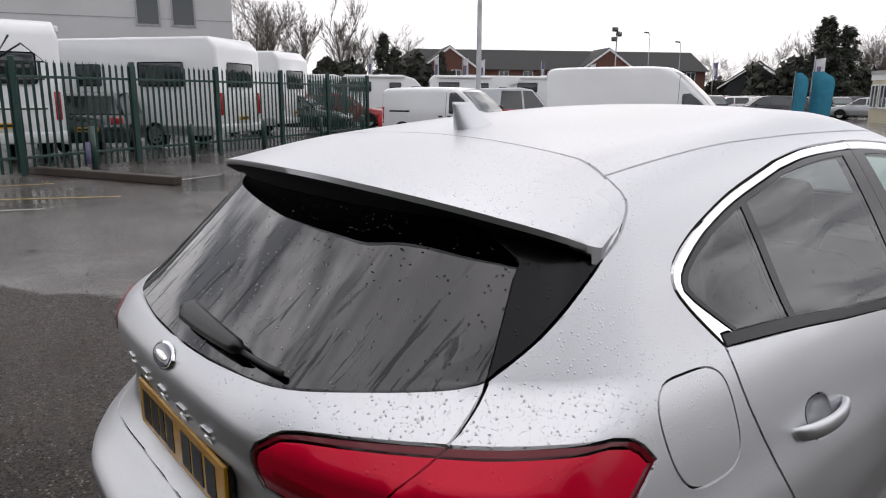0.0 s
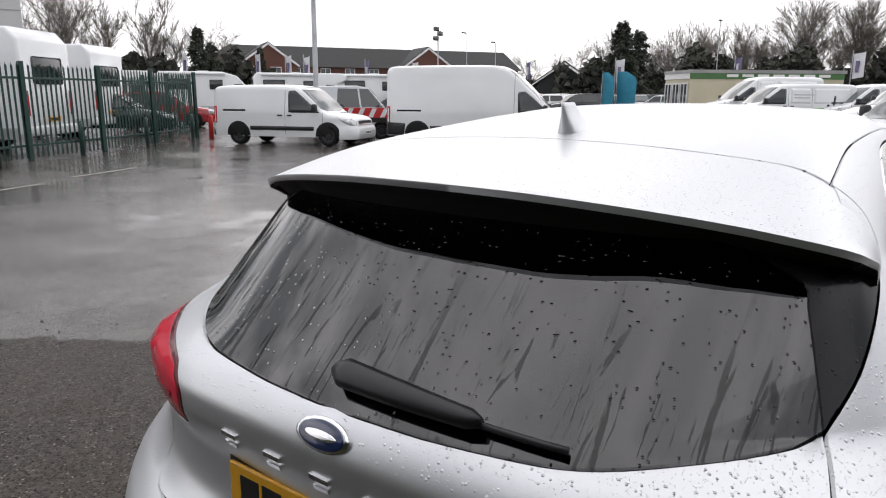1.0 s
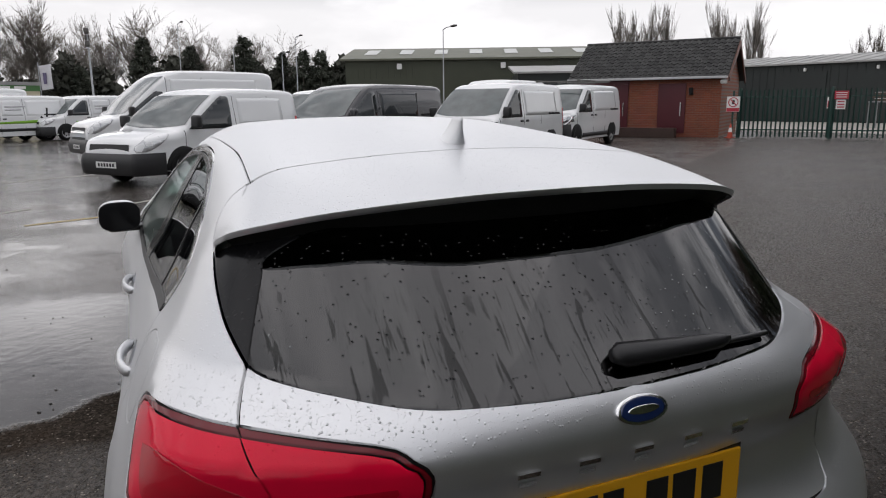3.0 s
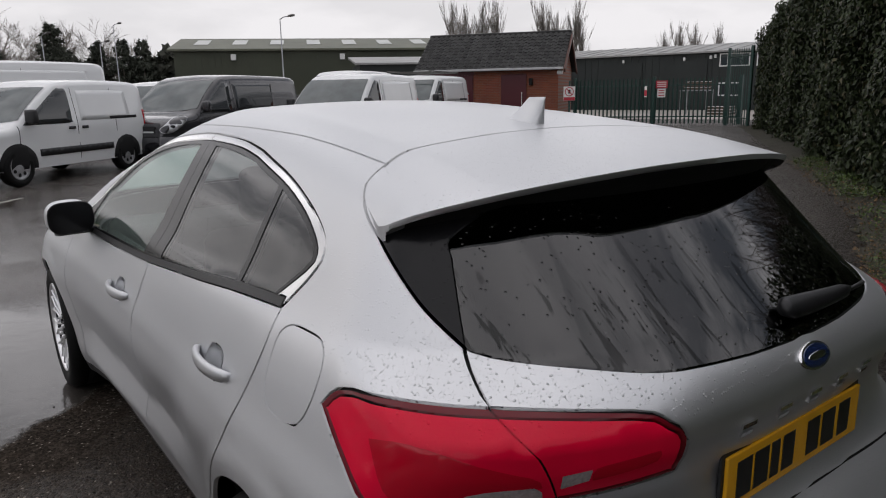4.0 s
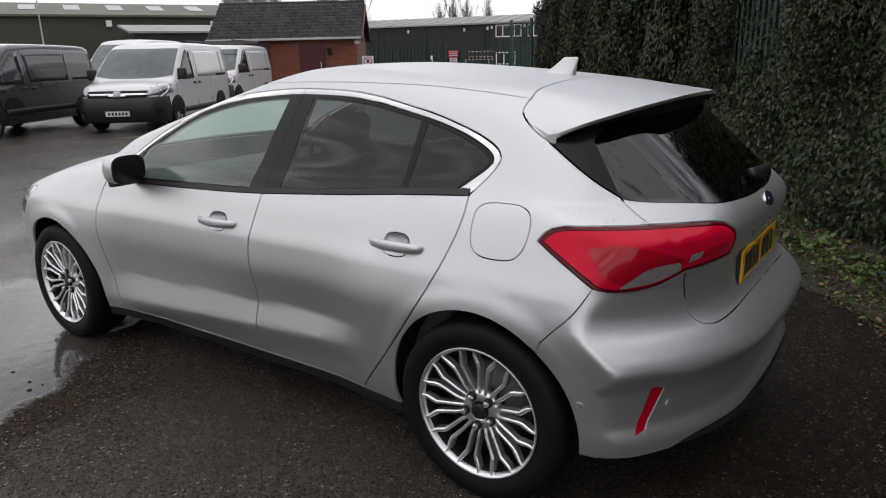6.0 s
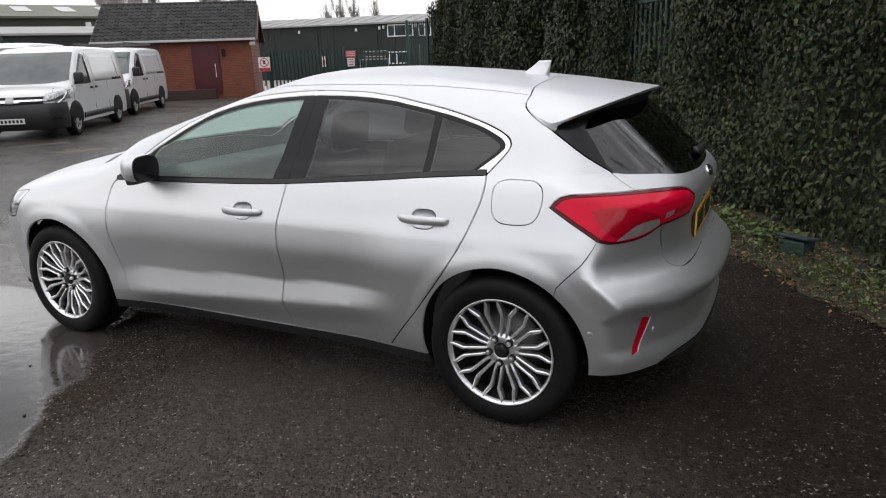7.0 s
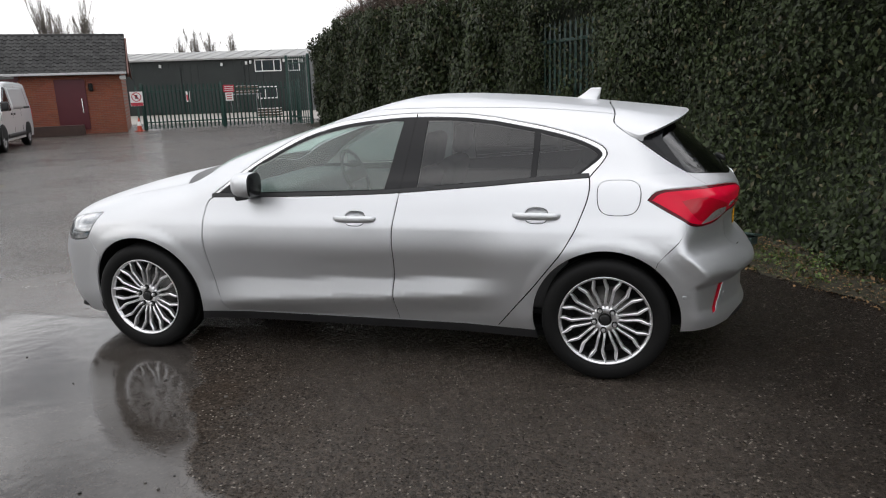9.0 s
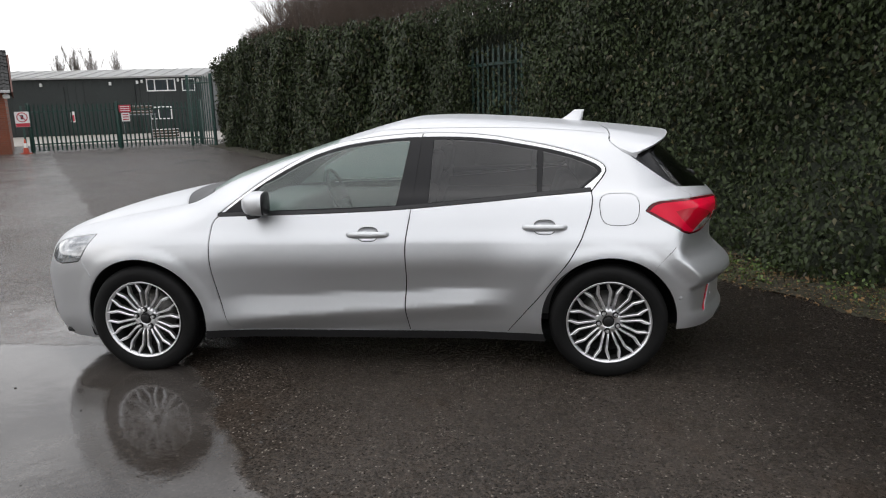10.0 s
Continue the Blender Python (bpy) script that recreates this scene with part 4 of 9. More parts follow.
            part("lamp_chamber" if mat == "red_mid" else "clear_lens", panel_mesh("lens", q3, n3, ff, 0.003, 0.0), M[mat], doors[owner, sgn], label)
        door_handle(car, doors["front_door", sgn], -1.458, -1.212, 0.818, sgn)
        door_handle(car, doors["rear_door", sgn], -0.472, -0.228, 0.850, sgn)
    # dark shell under the panels
    hollow = ~np.isin(names, ["handle_cup", "front_window", "rear_window", "quarter_window"])
    sel = tris[hollow]
    p2, n2, f2 = both_halves(pts, nrm, sel)
    part("inner_shell", panel_mesh("inner_shell", p2, n2, f2, 0.0, 0.0, 0.012), M["under"], car, "black inner shell")
    # top: bonnet, windscreen, roof
    def top_patch(name, x_of, rows, cols, mat, label="", edge=0.0, lip=0.010, gap=0.002, sink=0.0):
        s, v = np.meshgrid(np.linspace(0, 1, rows), np.linspace(-1, 1, cols), indexing="ij")
        x = x_of(s, v)
        y = v * (ditch_y(x) - edge)
        p = np.stack([x, y, roof_z(x, y)], -1).reshape(-1, 3)
        i, j = np.meshgrid(np.arange(rows - 1), np.arange(cols - 1), indexing="ij")
        a = (i * cols + j).ravel()
        f = np.concatenate([np.stack([a, a + cols, a + cols + 1], -1), np.stack([a, a + cols + 1, a + 1], -1)])
        n = skin_normal(p)
        if np.dot(np.cross(p[f[0, 1]] - p[f[0, 0]], p[f[0, 2]] - p[f[0, 0]]), n[f[0, 0]]) < 0:
            f = f[:, ::-1]
        part("shell_top", panel_mesh("shell_top", p, n, f, 0.0, 0.0, 0.012), M["under"], car, "black inner shell") if mat == "paint" else None
        return part(name, panel_mesh(name, p, n, f, lip, gap, sink), M[mat], car, label)
    base_x, head_x = (lambda y: -2.42 + 0.20 * y ** 2), (lambda y: -1.60 + 0.16 * y ** 2)
    top_patch("bonnet", lambda s, v: -3.50 + s * (-2.60 + 0.16 * v ** 2 + 3.50), 50, 40, "paint")
    top_patch("scuttle", lambda s, v: -2.598 + 0.16 * v ** 2 + s * (0.18 - 0.03 * v ** 2), 8, 40, "plastic", "black windscreen scuttle")
    top_patch("windscreen", lambda s, v: -2.415 + 0.13 * v ** 2 + s * (head_x(v * 0.55) + 2.415 - 0.13 * v ** 2), 40, 40, "wet_screen", "clear windscreen wet with rain", edge=0.018)
    top_patch("headlining", lambda s, v: head_x(v * 0.55) + 0.03 + s * 1.45, 30, 30, "lining", "pale grey headlining", lip=0.0, gap=0.0, sink=0.024)
    top_patch("roof_panel", lambda s, v: head_x(v * 0.55) + 0.004 + s * (seam_x(v * 0.55) - 0.003 - head_x(v * 0.55)), 70, 50, "paint")
    # roof spoiler on the tailgate
    rows, cols = 26, 64
    s, v = np.meshgrid(np.linspace(0, 1, rows), np.linspace(-1, 1, cols), indexing="ij")
    y = 0.655 * np.sign(v) * np.abs(v) ** 0.85
    ay = np.abs(y)
    front = np.interp(ay, [0, 0.2, 0.4, 0.56, 0.609, 0.644, 0.655], [-0.020, -0.015, 0.001, 0.020, 0.024, 0.078, 0.134])
    lip_x = spline([(0, 0.415), (0.15, 0.410), (0.3, 0.388), (0.42, 0.358), (0.50, 0.328), (0.56, 0.294), (0.60, 0.268), (0.635, 0.235), (0.655, 0.185)])(ay)
    front = front + 0.0035
    x = front + s * (lip_x - front)
    top = np.stack([x, y, roof_z(np.minimum(x, 0.418 - 0.29 * y ** 2), y, True)], -1).reshape(-1, 3)
    # the lower rim of the spoiler lies in one plane that falls towards its front corners
    rim_z = 1.211 + 0.385 * (lip_x - 0.134)
    at_lip = top.reshape(rows, cols, 3)[-1:, :, 2]
    top[:, 2] += (s ** 1.5 * (rim_z + 0.013 - at_lip)).ravel()
    low = top.copy()
    depth = np.where(s > 0.55, 0.013, 0.03)
    low[:, 2] -= depth.ravel()
    low[:, 0] -= (0.006 * (s > 0.9)).ravel()
    i, j = np.meshgrid(np.arange(rows - 1), np.arange(cols - 1), indexing="ij")
    a = (i * cols + j).ravel()
    f = np.concatenate([np.stack([a, a + cols, a + cols + 1], -1), np.stack([a, a + cols + 1, a + 1], -1)])
    grid = top.reshape(rows, cols, 3)
    n = np.cross(np.gradient(grid, axis=1), np.gradient(grid, axis=0)).reshape(-1, 3)
    n = n / np.maximum(1e-9, np.linalg.norm(n, axis=1, keepdims=True)) * np.sign(n[:, 2:3] + 1e-9)
    turned = np.cross(top[f[:, 1]] - top[f[:, 0]], top[f[:, 2]] - top[f[:, 0]])[:, 2] < 0
    f[turned] = f[turned][:, ::-1]
    me = bpy.data.meshes.new("roof_spoiler")
    border = [(0, k) for k in range(cols)] + [(k, cols - 1) for k in range(1, rows)] + [(rows - 1, k) for k in range(cols - 2, -1, -1)] + [(k, 0) for k in range(rows - 2, 0, -1)]
    ring = [r * cols + c for r, c in border]
    nt = len(top)
    skirt_top = {r: nt + k for k, r in enumerate(ring)}
    verts = [tuple(q) for q in top] + [tuple(top[r]) for r in ring] + [tuple(low[r]) for r in ring]
    m = len(ring)
    polys = [tuple(t) for t in f] + [(nt + k, nt + (k + 1) % m, nt + m + (k + 1) % m, nt + m + k) for k in range(m)]
    me.from_pydata(verts, [], polys)
    me.update()
    side_n = []
    for k in range(m):
        q, r0, r1 = top[ring[k]], top[ring[k - 1]], top[ring[(k + 1) % m]]
        d = np.cross(r1 - r0, (0, 0, 1.0))
        d /= max(1e-9, np.linalg.norm(d))
        if np.dot(d, q - np.array([0.15, 0, q[2]])) < 0:
            d = -d
        side_n.append(tuple(d))
    me.normals_split_custom_set_from_vertices([tuple(q) for q in n] + side_n + side_n)
    spoiler = part("roof_spoiler", me, M["paint"], doors["tailgate"])
    # black underside from the lip down to the rear window
    bm = bmesh.new()
    last = []
    for k in range(1, cols - 1):
        lip_p = Vector(low[(rows - 1) * cols + k])
        yy = lip_p.y
        zg = 1.262 - 0.045 * max(0, (abs(yy) - 0.45) / 0.2)
        glass_p = Vector((float(rear_x(abs(yy), zg)) - 0.012, yy, zg))
        if abs(yy) > 0.62:
            glass_p = lip_p + Vector((-0.02, 0, -0.004))
        last.append([bm.verts.new(lip_p.lerp(glass_p, t) + Vector((0, 0, 0.012 * math.sin(math.pi * t)))) for t in (0, 0.3, 0.6, 1.0)])
    for p0, p1 in zip(last, last[1:]):
        for i in range(3):
            bm.faces.new((p0[i], p1[i], p1[i + 1], p0[i + 1]))
    part("spoiler_underside", bm, M["under"], doors["tailgate"], "black underside of the roof spoiler")
    # shark fin aerial
    bm = bmesh.new()
    rings = []
    for k, t in enumerate(np.linspace(0, 1, 9)):
        zz = t * 0.072
        x0, x1 = -0.225 + 0.092 * t ** 0.8, -0.083 + 0.012 * t
        half = 0.033 * (1 - t) ** 1.5 + 0.006
        ring = []
        for q in range(20):
            a = 2 * math.pi * q / 20
            cx, hx = (x0 + x1) / 2, (x1 - x0) / 2
            ring.append(bm.verts.new((cx + hx * math.cos(a), half * math.sin(a) * (0.62 + 0.38 * math.cos(a)), float(roof_z(cx, 0)) - 0.004 + zz - 0.006 * (1 - t) * math.cos(a))))
        rings.append(ring)
    for a, b in zip(rings, rings[1:]):
        for q in range(20):
            bm.faces.new((a[q], a[(q + 1) % 20], b[(q + 1) % 20], b[q]))
    bm.faces.new(rings[-1])
    part("shark_fin_aerial", bm, M["paint"], car)
    # badge, plate, wiper
    def on_tail(y, z, out=0.0):
        p = np.array([[float(rear_x(abs(y), z)), y, z]])
        return Vector(p[0] + skin_normal(p)[0] * out)
    def oval(ry, rz, out, dome, cy=0.0, cz=0.965):
        bm = bmesh.new()
        rings = []
        for f, d in ((1.0, 0.0), (0.985, dome), (0.9, dome * 1.15), (0.5, dome * 1.3), (0.01, dome * 1.35)):
            rings.append([bm.verts.new(on_tail(cy + ry * f * math.cos(2 * math.pi * k / 48), cz + rz * f * math.sin(2 * math.pi * k / 48), out + d)) for k in range(48)])
        for a, b in zip(rings, rings[1:]):
            for k in range(48):
                bm.faces.new((a[k], a[(k + 1) % 48], b[(k + 1) % 48], b[k]))
        return bm
    badge = part("badge", oval(0.056, 0.0235, 0.0, 0.005), M["chrome"], doors["tailgate"], "chrome-rimmed oval badge")
    part("badge_face", oval(0.049, 0.0190, 0.0045, 0.0022), M["badge_blue"], badge, "plain dark blue oval")
    part("badge_script", oval(0.034, 0.0062, 0.0066, 0.0016), M["chrome"], badge, "plain silver bar")
    for y in (-0.232, -0.114, 0.0, 0.114, 0.232):
        for dz, half in ((0.010, 0.021), (-0.008, 0.016)):
            bm = bmesh.new()
            grid_v = [[bm.verts.new(on_tail(y + q * half, 0.886 + dz + r * 0.0042 + abs(y) * 0.0, o)) for q in (-1, 1)] for r, o in ((-1, 0.0), (-1, 0.004), (1, 0.004), (1, 0.0))]
            for a, b in zip(grid_v, grid_v[1:]):
                bm.faces.new((a[0], a[1], b[1], b[0]))
            for q in (0, 1):
                bm.faces.new([g[q] for g in grid_v])
            part("model_lettering", bm, M["chrome"], doors["tailgate"], "small chrome bars", smooth=False)
    tilt = math.atan2(float(rear_x(0, 0.73)) - float(rear_x(0, 0.82)), 0.09)
    plate = part("number_plate", box_bm(-0.004, -0.262, -0.056, 0.004, 0.262, 0.056, 0.003), M["plate_y"], car, "yellow rear number plate", smooth=False)
    plate.matrix_local = pose(float(rear_x(0.2, 0.775)) + 0.012, 0, 0.774, 0, -math.degrees(tilt), 0)
    part("plate_backing", box_bm(-0.012, -0.27, -0.064, -0.004, 0.27, 0.064, 0.003), M["plastic"], plate, "black plate backing", smooth=False)
    for k, (y, w) in enumerate(((-0.205, 0.05), (-0.145, 0.05), (-0.095, 0.03), (-0.045, 0.045), (0.055, 0.05), (0.12, 0.055), (0.19, 0.05))):
        part("plate_mark", box_bm(0.004, y - w / 2, -0.038, 0.0052, y + w / 2, 0.038), M["ink"], plate, "plain black bar", smooth=False)
    bm = bmesh.new()
    rows_w = []
    for t in np.linspace(0, 1, 16):
        y = -0.024 + 0.275 * t
        z = 1.038 - 0.010 * t
        half = 0.017 * (1 - 0.45 * t ** 1.5) * (1 if 0 < t < 1 else 0.5)
        ring = []
        for k in range(10):
            a = 2 * math.pi * k / 10
            ring.append(bm.verts.new(on_tail(y, z + half * math.sin(a), 0.016 + 0.013 * math.cos(a))))
        rows_w.append(ring)
    for a, b in zip(rows_w, rows_w[1:]):
        for k in range(10):
            bm.faces.new((a[k], a[(k + 1) % 10], b[(k + 1) % 10], b[k]))
    bm.faces.new(rows_w[0])
    bm.faces.new(rows_w[-1])
    bmesh.ops.recalc_face_normals(bm, faces=bm.faces[:])
    wiper = part("rear_wiper", bm, M["wiper"], doors["tailgate"], "black rear wiper arm")
    part("wiper_blade", tube_bm([on_tail(y, 1.030 - 0.006 * (y / 0.37) ** 2, 0.009) for y in np.linspace(0.10, 0.375, 9)], 0.0055, 6), M["plastic"], wiper, "thin black wiper blade")
    # parking sensors, fog trim
    for (x, y, z) in ((0.344, -0.86, 0.461), (0.605, -0.71, 0.443), (0.344, 0.86, 0.461), (0.605, 0.71, 0.443)):
        u = chart_u(x, abs(y))
        q = lift(np.array([u]), np.array([z]))
        nn = skin_normal(q)[0] * np.array([1, math.copysign(1, y), 1])
        bm = revolve_bm([(0.0, 0.0125), (0.0016, 0.0125), (0.0018, 0.0108), (0.0008, 0.0104), (0.0014, 0.0095), (0.0014, 0.0005)], 24, "z")
        ob = part("parking_sensor", bm, M["paint"], doors["rear_bumper"])
        ob.matrix_local = Matrix.Translation(Vector((q[0, 0], math.copysign(q[0, 1], y), q[0, 2]))) @ Vector(nn).to_track_quat("Z", "Y").to_matrix().to_4x4()
    # mirrors
    for sgn in (-1, 1):
        bm = bmesh.new()
        bmesh.ops.create_uvsphere(bm, u_segments=28, v_segments=16, radius=1)
        for vert in bm.verts:
            x, y, z = vert.co
            vert.co = (math.copysign(abs(x) ** 0.8, x) * 0.085 + 0.02 * y * 1, math.copysign(abs(y) ** 0.7, y) * 0.088, math.copysign(abs(z) ** 0.75, z) * 0.068)
            if vert.co.x > 0.045:
                vert.co.x = 0.045
        bmesh.ops.scale(bm, verts=bm.verts[:], vec=(1, sgn, 1))
        bmesh.ops.recalc_face_normals(bm, faces=bm.faces[:])
        mirror = part("door_mirror", bm, M["paint"], doors["front_door", sgn])
        mirror.matrix_local = pose(-1.945, sgn * 0.885, 1.005, 0, 0, sgn * -6)
        bm = bmesh.new()
        loop = [(0.088 * math.copysign(abs(math.cos(t)) ** 0.6, math.cos(t)), 0.066 * math.copysign(abs(math.sin(t)) ** 0.65, math.sin(t))) for t in np.linspace(0, 2 * math.pi, 33)[:-1]]
        part("mirror_glass", prism_bm(loop, 0.040, 0.050, 0.004, plane="yz"), M["gloss_black"], mirror, "dark mirror glass and rim")
        part("mirror_foot", prism_bm([(-0.06, -0.05), (0.03, -0.05), (0.02, -0.075), (-0.05, -0.085)], -0.12 if sgn > 0 else -0.05, 0.05 if sgn > 0 else 0.12, 0.01), M["plastic"], mirror, "black mirror foot")
    # wheels and wells
    for x in (0.0, -2.7):
        for sgn in (-1, 1):
            build_wheel(car, x, sgn * 0.782)
            well = revolve_bm([(-0.075, 0.385), (0.16, 0.385), (0.16, 0.02)], 40)
            if sgn > 0:
                bmesh.ops.scale(well, verts=well.verts[:], vec=(1, -1, 1))
            bmesh.ops.translate(well, verts=well.verts[:], vec=(x, sgn * 0.74, 0.322))
            for vert in well.verts:
                vert.co.z = max(vert.co.z, 0.30 if vert.co.x - x > 0.15 else 0.20)
            part("wheel_arch", well, M["under"], car, "black wheel arch liner")
    part("underbody", box_bm(-3.3, -0.74, 0.19, 0.30, 0.74, 0.23, 0.02), M["under"], car, "black underbody")
    # cabin
    part("cabin_floor", box_bm(-2.2, -0.70, 0.28, 0.3, 0.70, 0.34, 0.01), M["seat"], car)
    part("dashboard", box_bm(-2.32, -0.68, 0.70, -1.92, 0.68, 0.93, 0.06, 4), M["dash"], car)
    lining = np.isin(names, ["window_pillar", "window_chrome", "window_pillar_rear", "window_chrome_rear"])
    p2, n2, f2 = both_halves(pts, nrm, tris[lining])
    part("pillar_lining", panel_mesh("pillar_lining", p2, n2, f2, 0.0, 0.0, 0.020), M["lining"], car, "pale grey pillar trim")
    for sgn in (-1, 1):
        part("door_card", box_bm(-2.1, sgn * 0.70 - 0.03, 0.32, -0.2, sgn * 0.70 + 0.03, 0.90, 0.02), M["dash"], car)
    for x, ys in ((-1.25, (-0.37, 0.37)), (-0.35, (-0.40, 0.0, 0.40))):
        for y in ys:
            seat = part("cushion", box_bm(x - 0.50, y - 0.24, 0.40, x + 0.02, y + 0.24, 0.58, 0.06, 4), M["seat"], car, "dark cloth seat")
            bm = box_bm(-0.06, -0.24, 0.0, 0.06, 0.24, 0.60, 0.05, 4)
            back = part("backrest", bm, M["seat"], seat)
            back.matrix_local = pose(x + 0.02, y, 0.46, 0, 18, 0)
            rest = part("headrest", box_bm(-0.045, -0.13, 0.0, 0.045, 0.13, 0.19, 0.04, 4), M["seat"], seat)
            rest.matrix_local = pose(x + 0.23, y, 1.06, 0, 12, 0)
    ring = bmesh.new()
    tube_bm([(0.0, 0.18 * math.cos(k * math.pi / 16), 0.18 * math.sin(k * math.pi / 16)) for k in range(33)], 0.014, 8, ring, caps=False)
    wheel = part("steering_wheel", ring, M["seat"], car)
    wheel.matrix_local = pose(-1.80, 0.37, 0.90, 0, -22, 0)
    part("steering_boss", box_bm(-0.02, -0.16, -0.05, 0.02, 0.16, 0.05, 0.015), M["seat"], wheel)
    return car


car = build_hatchback()


# ---- ground ----
def ground_z(x, y):
    """The yard is level."""
    return 0.0


def swung(x, y, degrees):
    """A plan point turned about the rear of the hatchback."""
    a, dx, dy = radians(degrees), x - 1.4, y - 0.5
    return 1.4 + dx * math.cos(a) - dy * math.sin(a), 0.5 + dx * math.sin(a) + dy * math.cos(a)


def tarmac():
    """Wet tarmac: coarse chippings on one side of an old joint, smoother and wetter on the other, with standing water."""
    m = bpy.data.materials.new("wet_tarmac")
    m.use_nodes = True
    nodes, links = m.node_tree.nodes, m.node_tree.links
    b = nodes["Principled BSDF"]

    def math_node(op, a, c=None, clamp=False, d=None):
        n = nodes.new("ShaderNodeMath")
        n.operation, n.use_clamp = op, clamp
        for i, v in enumerate((a, c, d)):
            if v is None:
                continue
            if isinstance(v, (int, float)):
                n.inputs[i].default_value = v
            else:
                links.new(v, n.inputs[i])
        return n.outputs[0]

    def noise_node(scale, detail=4, rough=0.5, stretch=None):
        n = nodes.new("ShaderNodeTexNoise")
        n.inputs["Scale"].default_value, n.inputs["Detail"].default_value, n.inputs["Roughness"].default_value = scale, detail, rough
        links.new(geo.outputs["Position"], n.inputs["Vector"])
        return n.outputs["Fac"]

    def fade(v, lo, hi, a=0.0, c=1.0):
        n = nodes.new("ShaderNodeMapRange")
        n.interpolation_type = "SMOOTHSTEP"
        for k, q in (("From Min", lo), ("From Max", hi), ("To Min", a), ("To Max", c)):
            n.inputs[k].default_value = q
        links.new(v, n.inputs["Value"])
        return n.outputs["Result"]
    geo = nodes.new("ShaderNodeNewGeometry")
    sep = nodes.new("ShaderNodeSeparateXYZ")
    links.new(geo.outputs["Position"], sep.inputs["Vector"])
    px, py = sep.outputs["X"], sep.outputs["Y"]
    wander = math_node("MULTIPLY", math_node("SUBTRACT", noise_node(1.6, 6, 0.62), 0.5), 0.55)
    # signed distance from the joint that runs from under the front wheel
    joint = math_node("ADD", math_node("ADD", math_node("MULTIPLY", px, 0.804), math_node("MULTIPLY", py, 0.596)), 2.479)
    joint = math_node("ADD", joint, wander)
    smooth_side = fade(joint, 0.035, -0.035)
    far_side = fade(math_node("ADD", py, math_node("MULTIPLY", wander, 1.5)), -7.5, -10.0)
    smooth_side = math_node("MAXIMUM", smooth_side, math_node("MULTIPLY", far_side, 0.8))
    behind = fade(py, -0.4, 1.2)
    smooth_side = math_node("MULTIPLY", smooth_side, math_node("SUBTRACT", 1.0, math_node("MULTIPLY", behind, 0.65)))
    pool = fade(noise_node(0.33, 5, 0.55), 0.42, 0.53)
    pool_fine = fade(noise_node(1.1, 6, 0.6), 0.50, 0.62)
    film = math_node("MULTIPLY", smooth_side, math_node("ADD", math_node("MULTIPLY", pool, 0.75), math_node("MULTIPLY", pool_fine, 0.25)), True)
    near_pool = fade(math_node("ADD", math_node("MULTIPLY", wander, 2.4), math_node("SQRT", math_node("ADD", math_node("POWER", math_node("ADD", px, 3.1), 2.0), math_node("POWER", math_node("ADD", py, 1.8), 2.0)))), 2.0, 1.4)
    near_pool = math_node("MULTIPLY", near_pool, fade(math_node("ADD", py, math_node("MULTIPLY", wander, 0.4)), -0.42, -0.50))
    film = math_node("MAXIMUM", film, math_node("MULTIPLY", near_pool, smooth_side))
    chips = nodes.new("ShaderNodeTexVoronoi")
    chips.inputs["Scale"].default_value = 90
    links.new(geo.outputs["Position"], chips.inputs["Vector"])
    chip_h = fade(chips.outputs["Distance"], 0.55, 0.05)
    grit = noise_node(240, 3)
    stain = noise_node(0.55, 6, 0.6)
    ramp = nodes.new("ShaderNodeMix")
    ramp.data_type = "RGBA"
    ramp.inputs["A"].default_value, ramp.inputs["B"].default_value = (0.007, 0.0062, 0.0056, 1), (0.098, 0.080, 0.065, 1)
    sepc = nodes.new("ShaderNodeSeparateColor")
    links.new(chips.outputs["Color"], sepc.inputs["Color"])
    links.new(math_node("ADD", math_node("MULTIPLY", stain, 0.45), math_node("MULTIPLY", math_node("POWER", sepc.outputs["Red"], 1.6), 0.6)), ramp.inputs["Factor"])
    old = nodes.new("ShaderNodeMix")
    old.data_type = "RGBA"
    old.inputs["B"].default_value = (0.15, 0.138, 0.128, 1)
    links.new(ramp.outputs["Result"], old.inputs["A"])
    links.new(math_node("MULTIPLY", smooth_side, math_node("MULTIPLY", fade(noise_node(0.8, 7, 0.65), 0.30, 0.70), 0.85)), old.inputs["Factor"])
    pale = nodes.new("ShaderNodeMix")
    pale.data_type = "RGBA"
    links.new(old.outputs["Result"], pale.inputs["A"])
    pale.inputs["B"].default_value = (0.27, 0.24, 0.205, 1)
    specks, sep_s = nodes.new("ShaderNodeTexVoronoi"), nodes.new("ShaderNodeSeparateColor")
    specks.inputs["Scale"].default_value = 105
    links.new(geo.outputs["Position"], specks.inputs["Vector"])
    links.new(specks.outputs["Color"], sep_s.inputs["Color"])
    speck = math_node("MULTIPLY", math_node("GREATER_THAN", sep_s.outputs["Green"], 0.968), fade(specks.outputs["Distance"], 0.62, 0.45))
    links.new(math_node("MULTIPLY", speck, math_node("SUBTRACT", 1.0, math_node("MULTIPLY", smooth_side, 0.7))), pale.inputs["Factor"])
    soil = nodes.new("ShaderNodeMix")
    soil.data_type = "RGBA"
    soil.inputs["B"].default_value = (0.040, 0.027, 0.018, 1)
    links.new(pale.outputs["Result"], soil.inputs["A"])
    links.new(math_node("MULTIPLY", math_node("MULTIPLY", fade(noise_node(1.3, 7, 0.7), 0.50, 0.72), 0.7), math_node("SUBTRACT", 1.0, math_node("MULTIPLY", smooth_side, 0.5))), soil.inputs["Factor"])
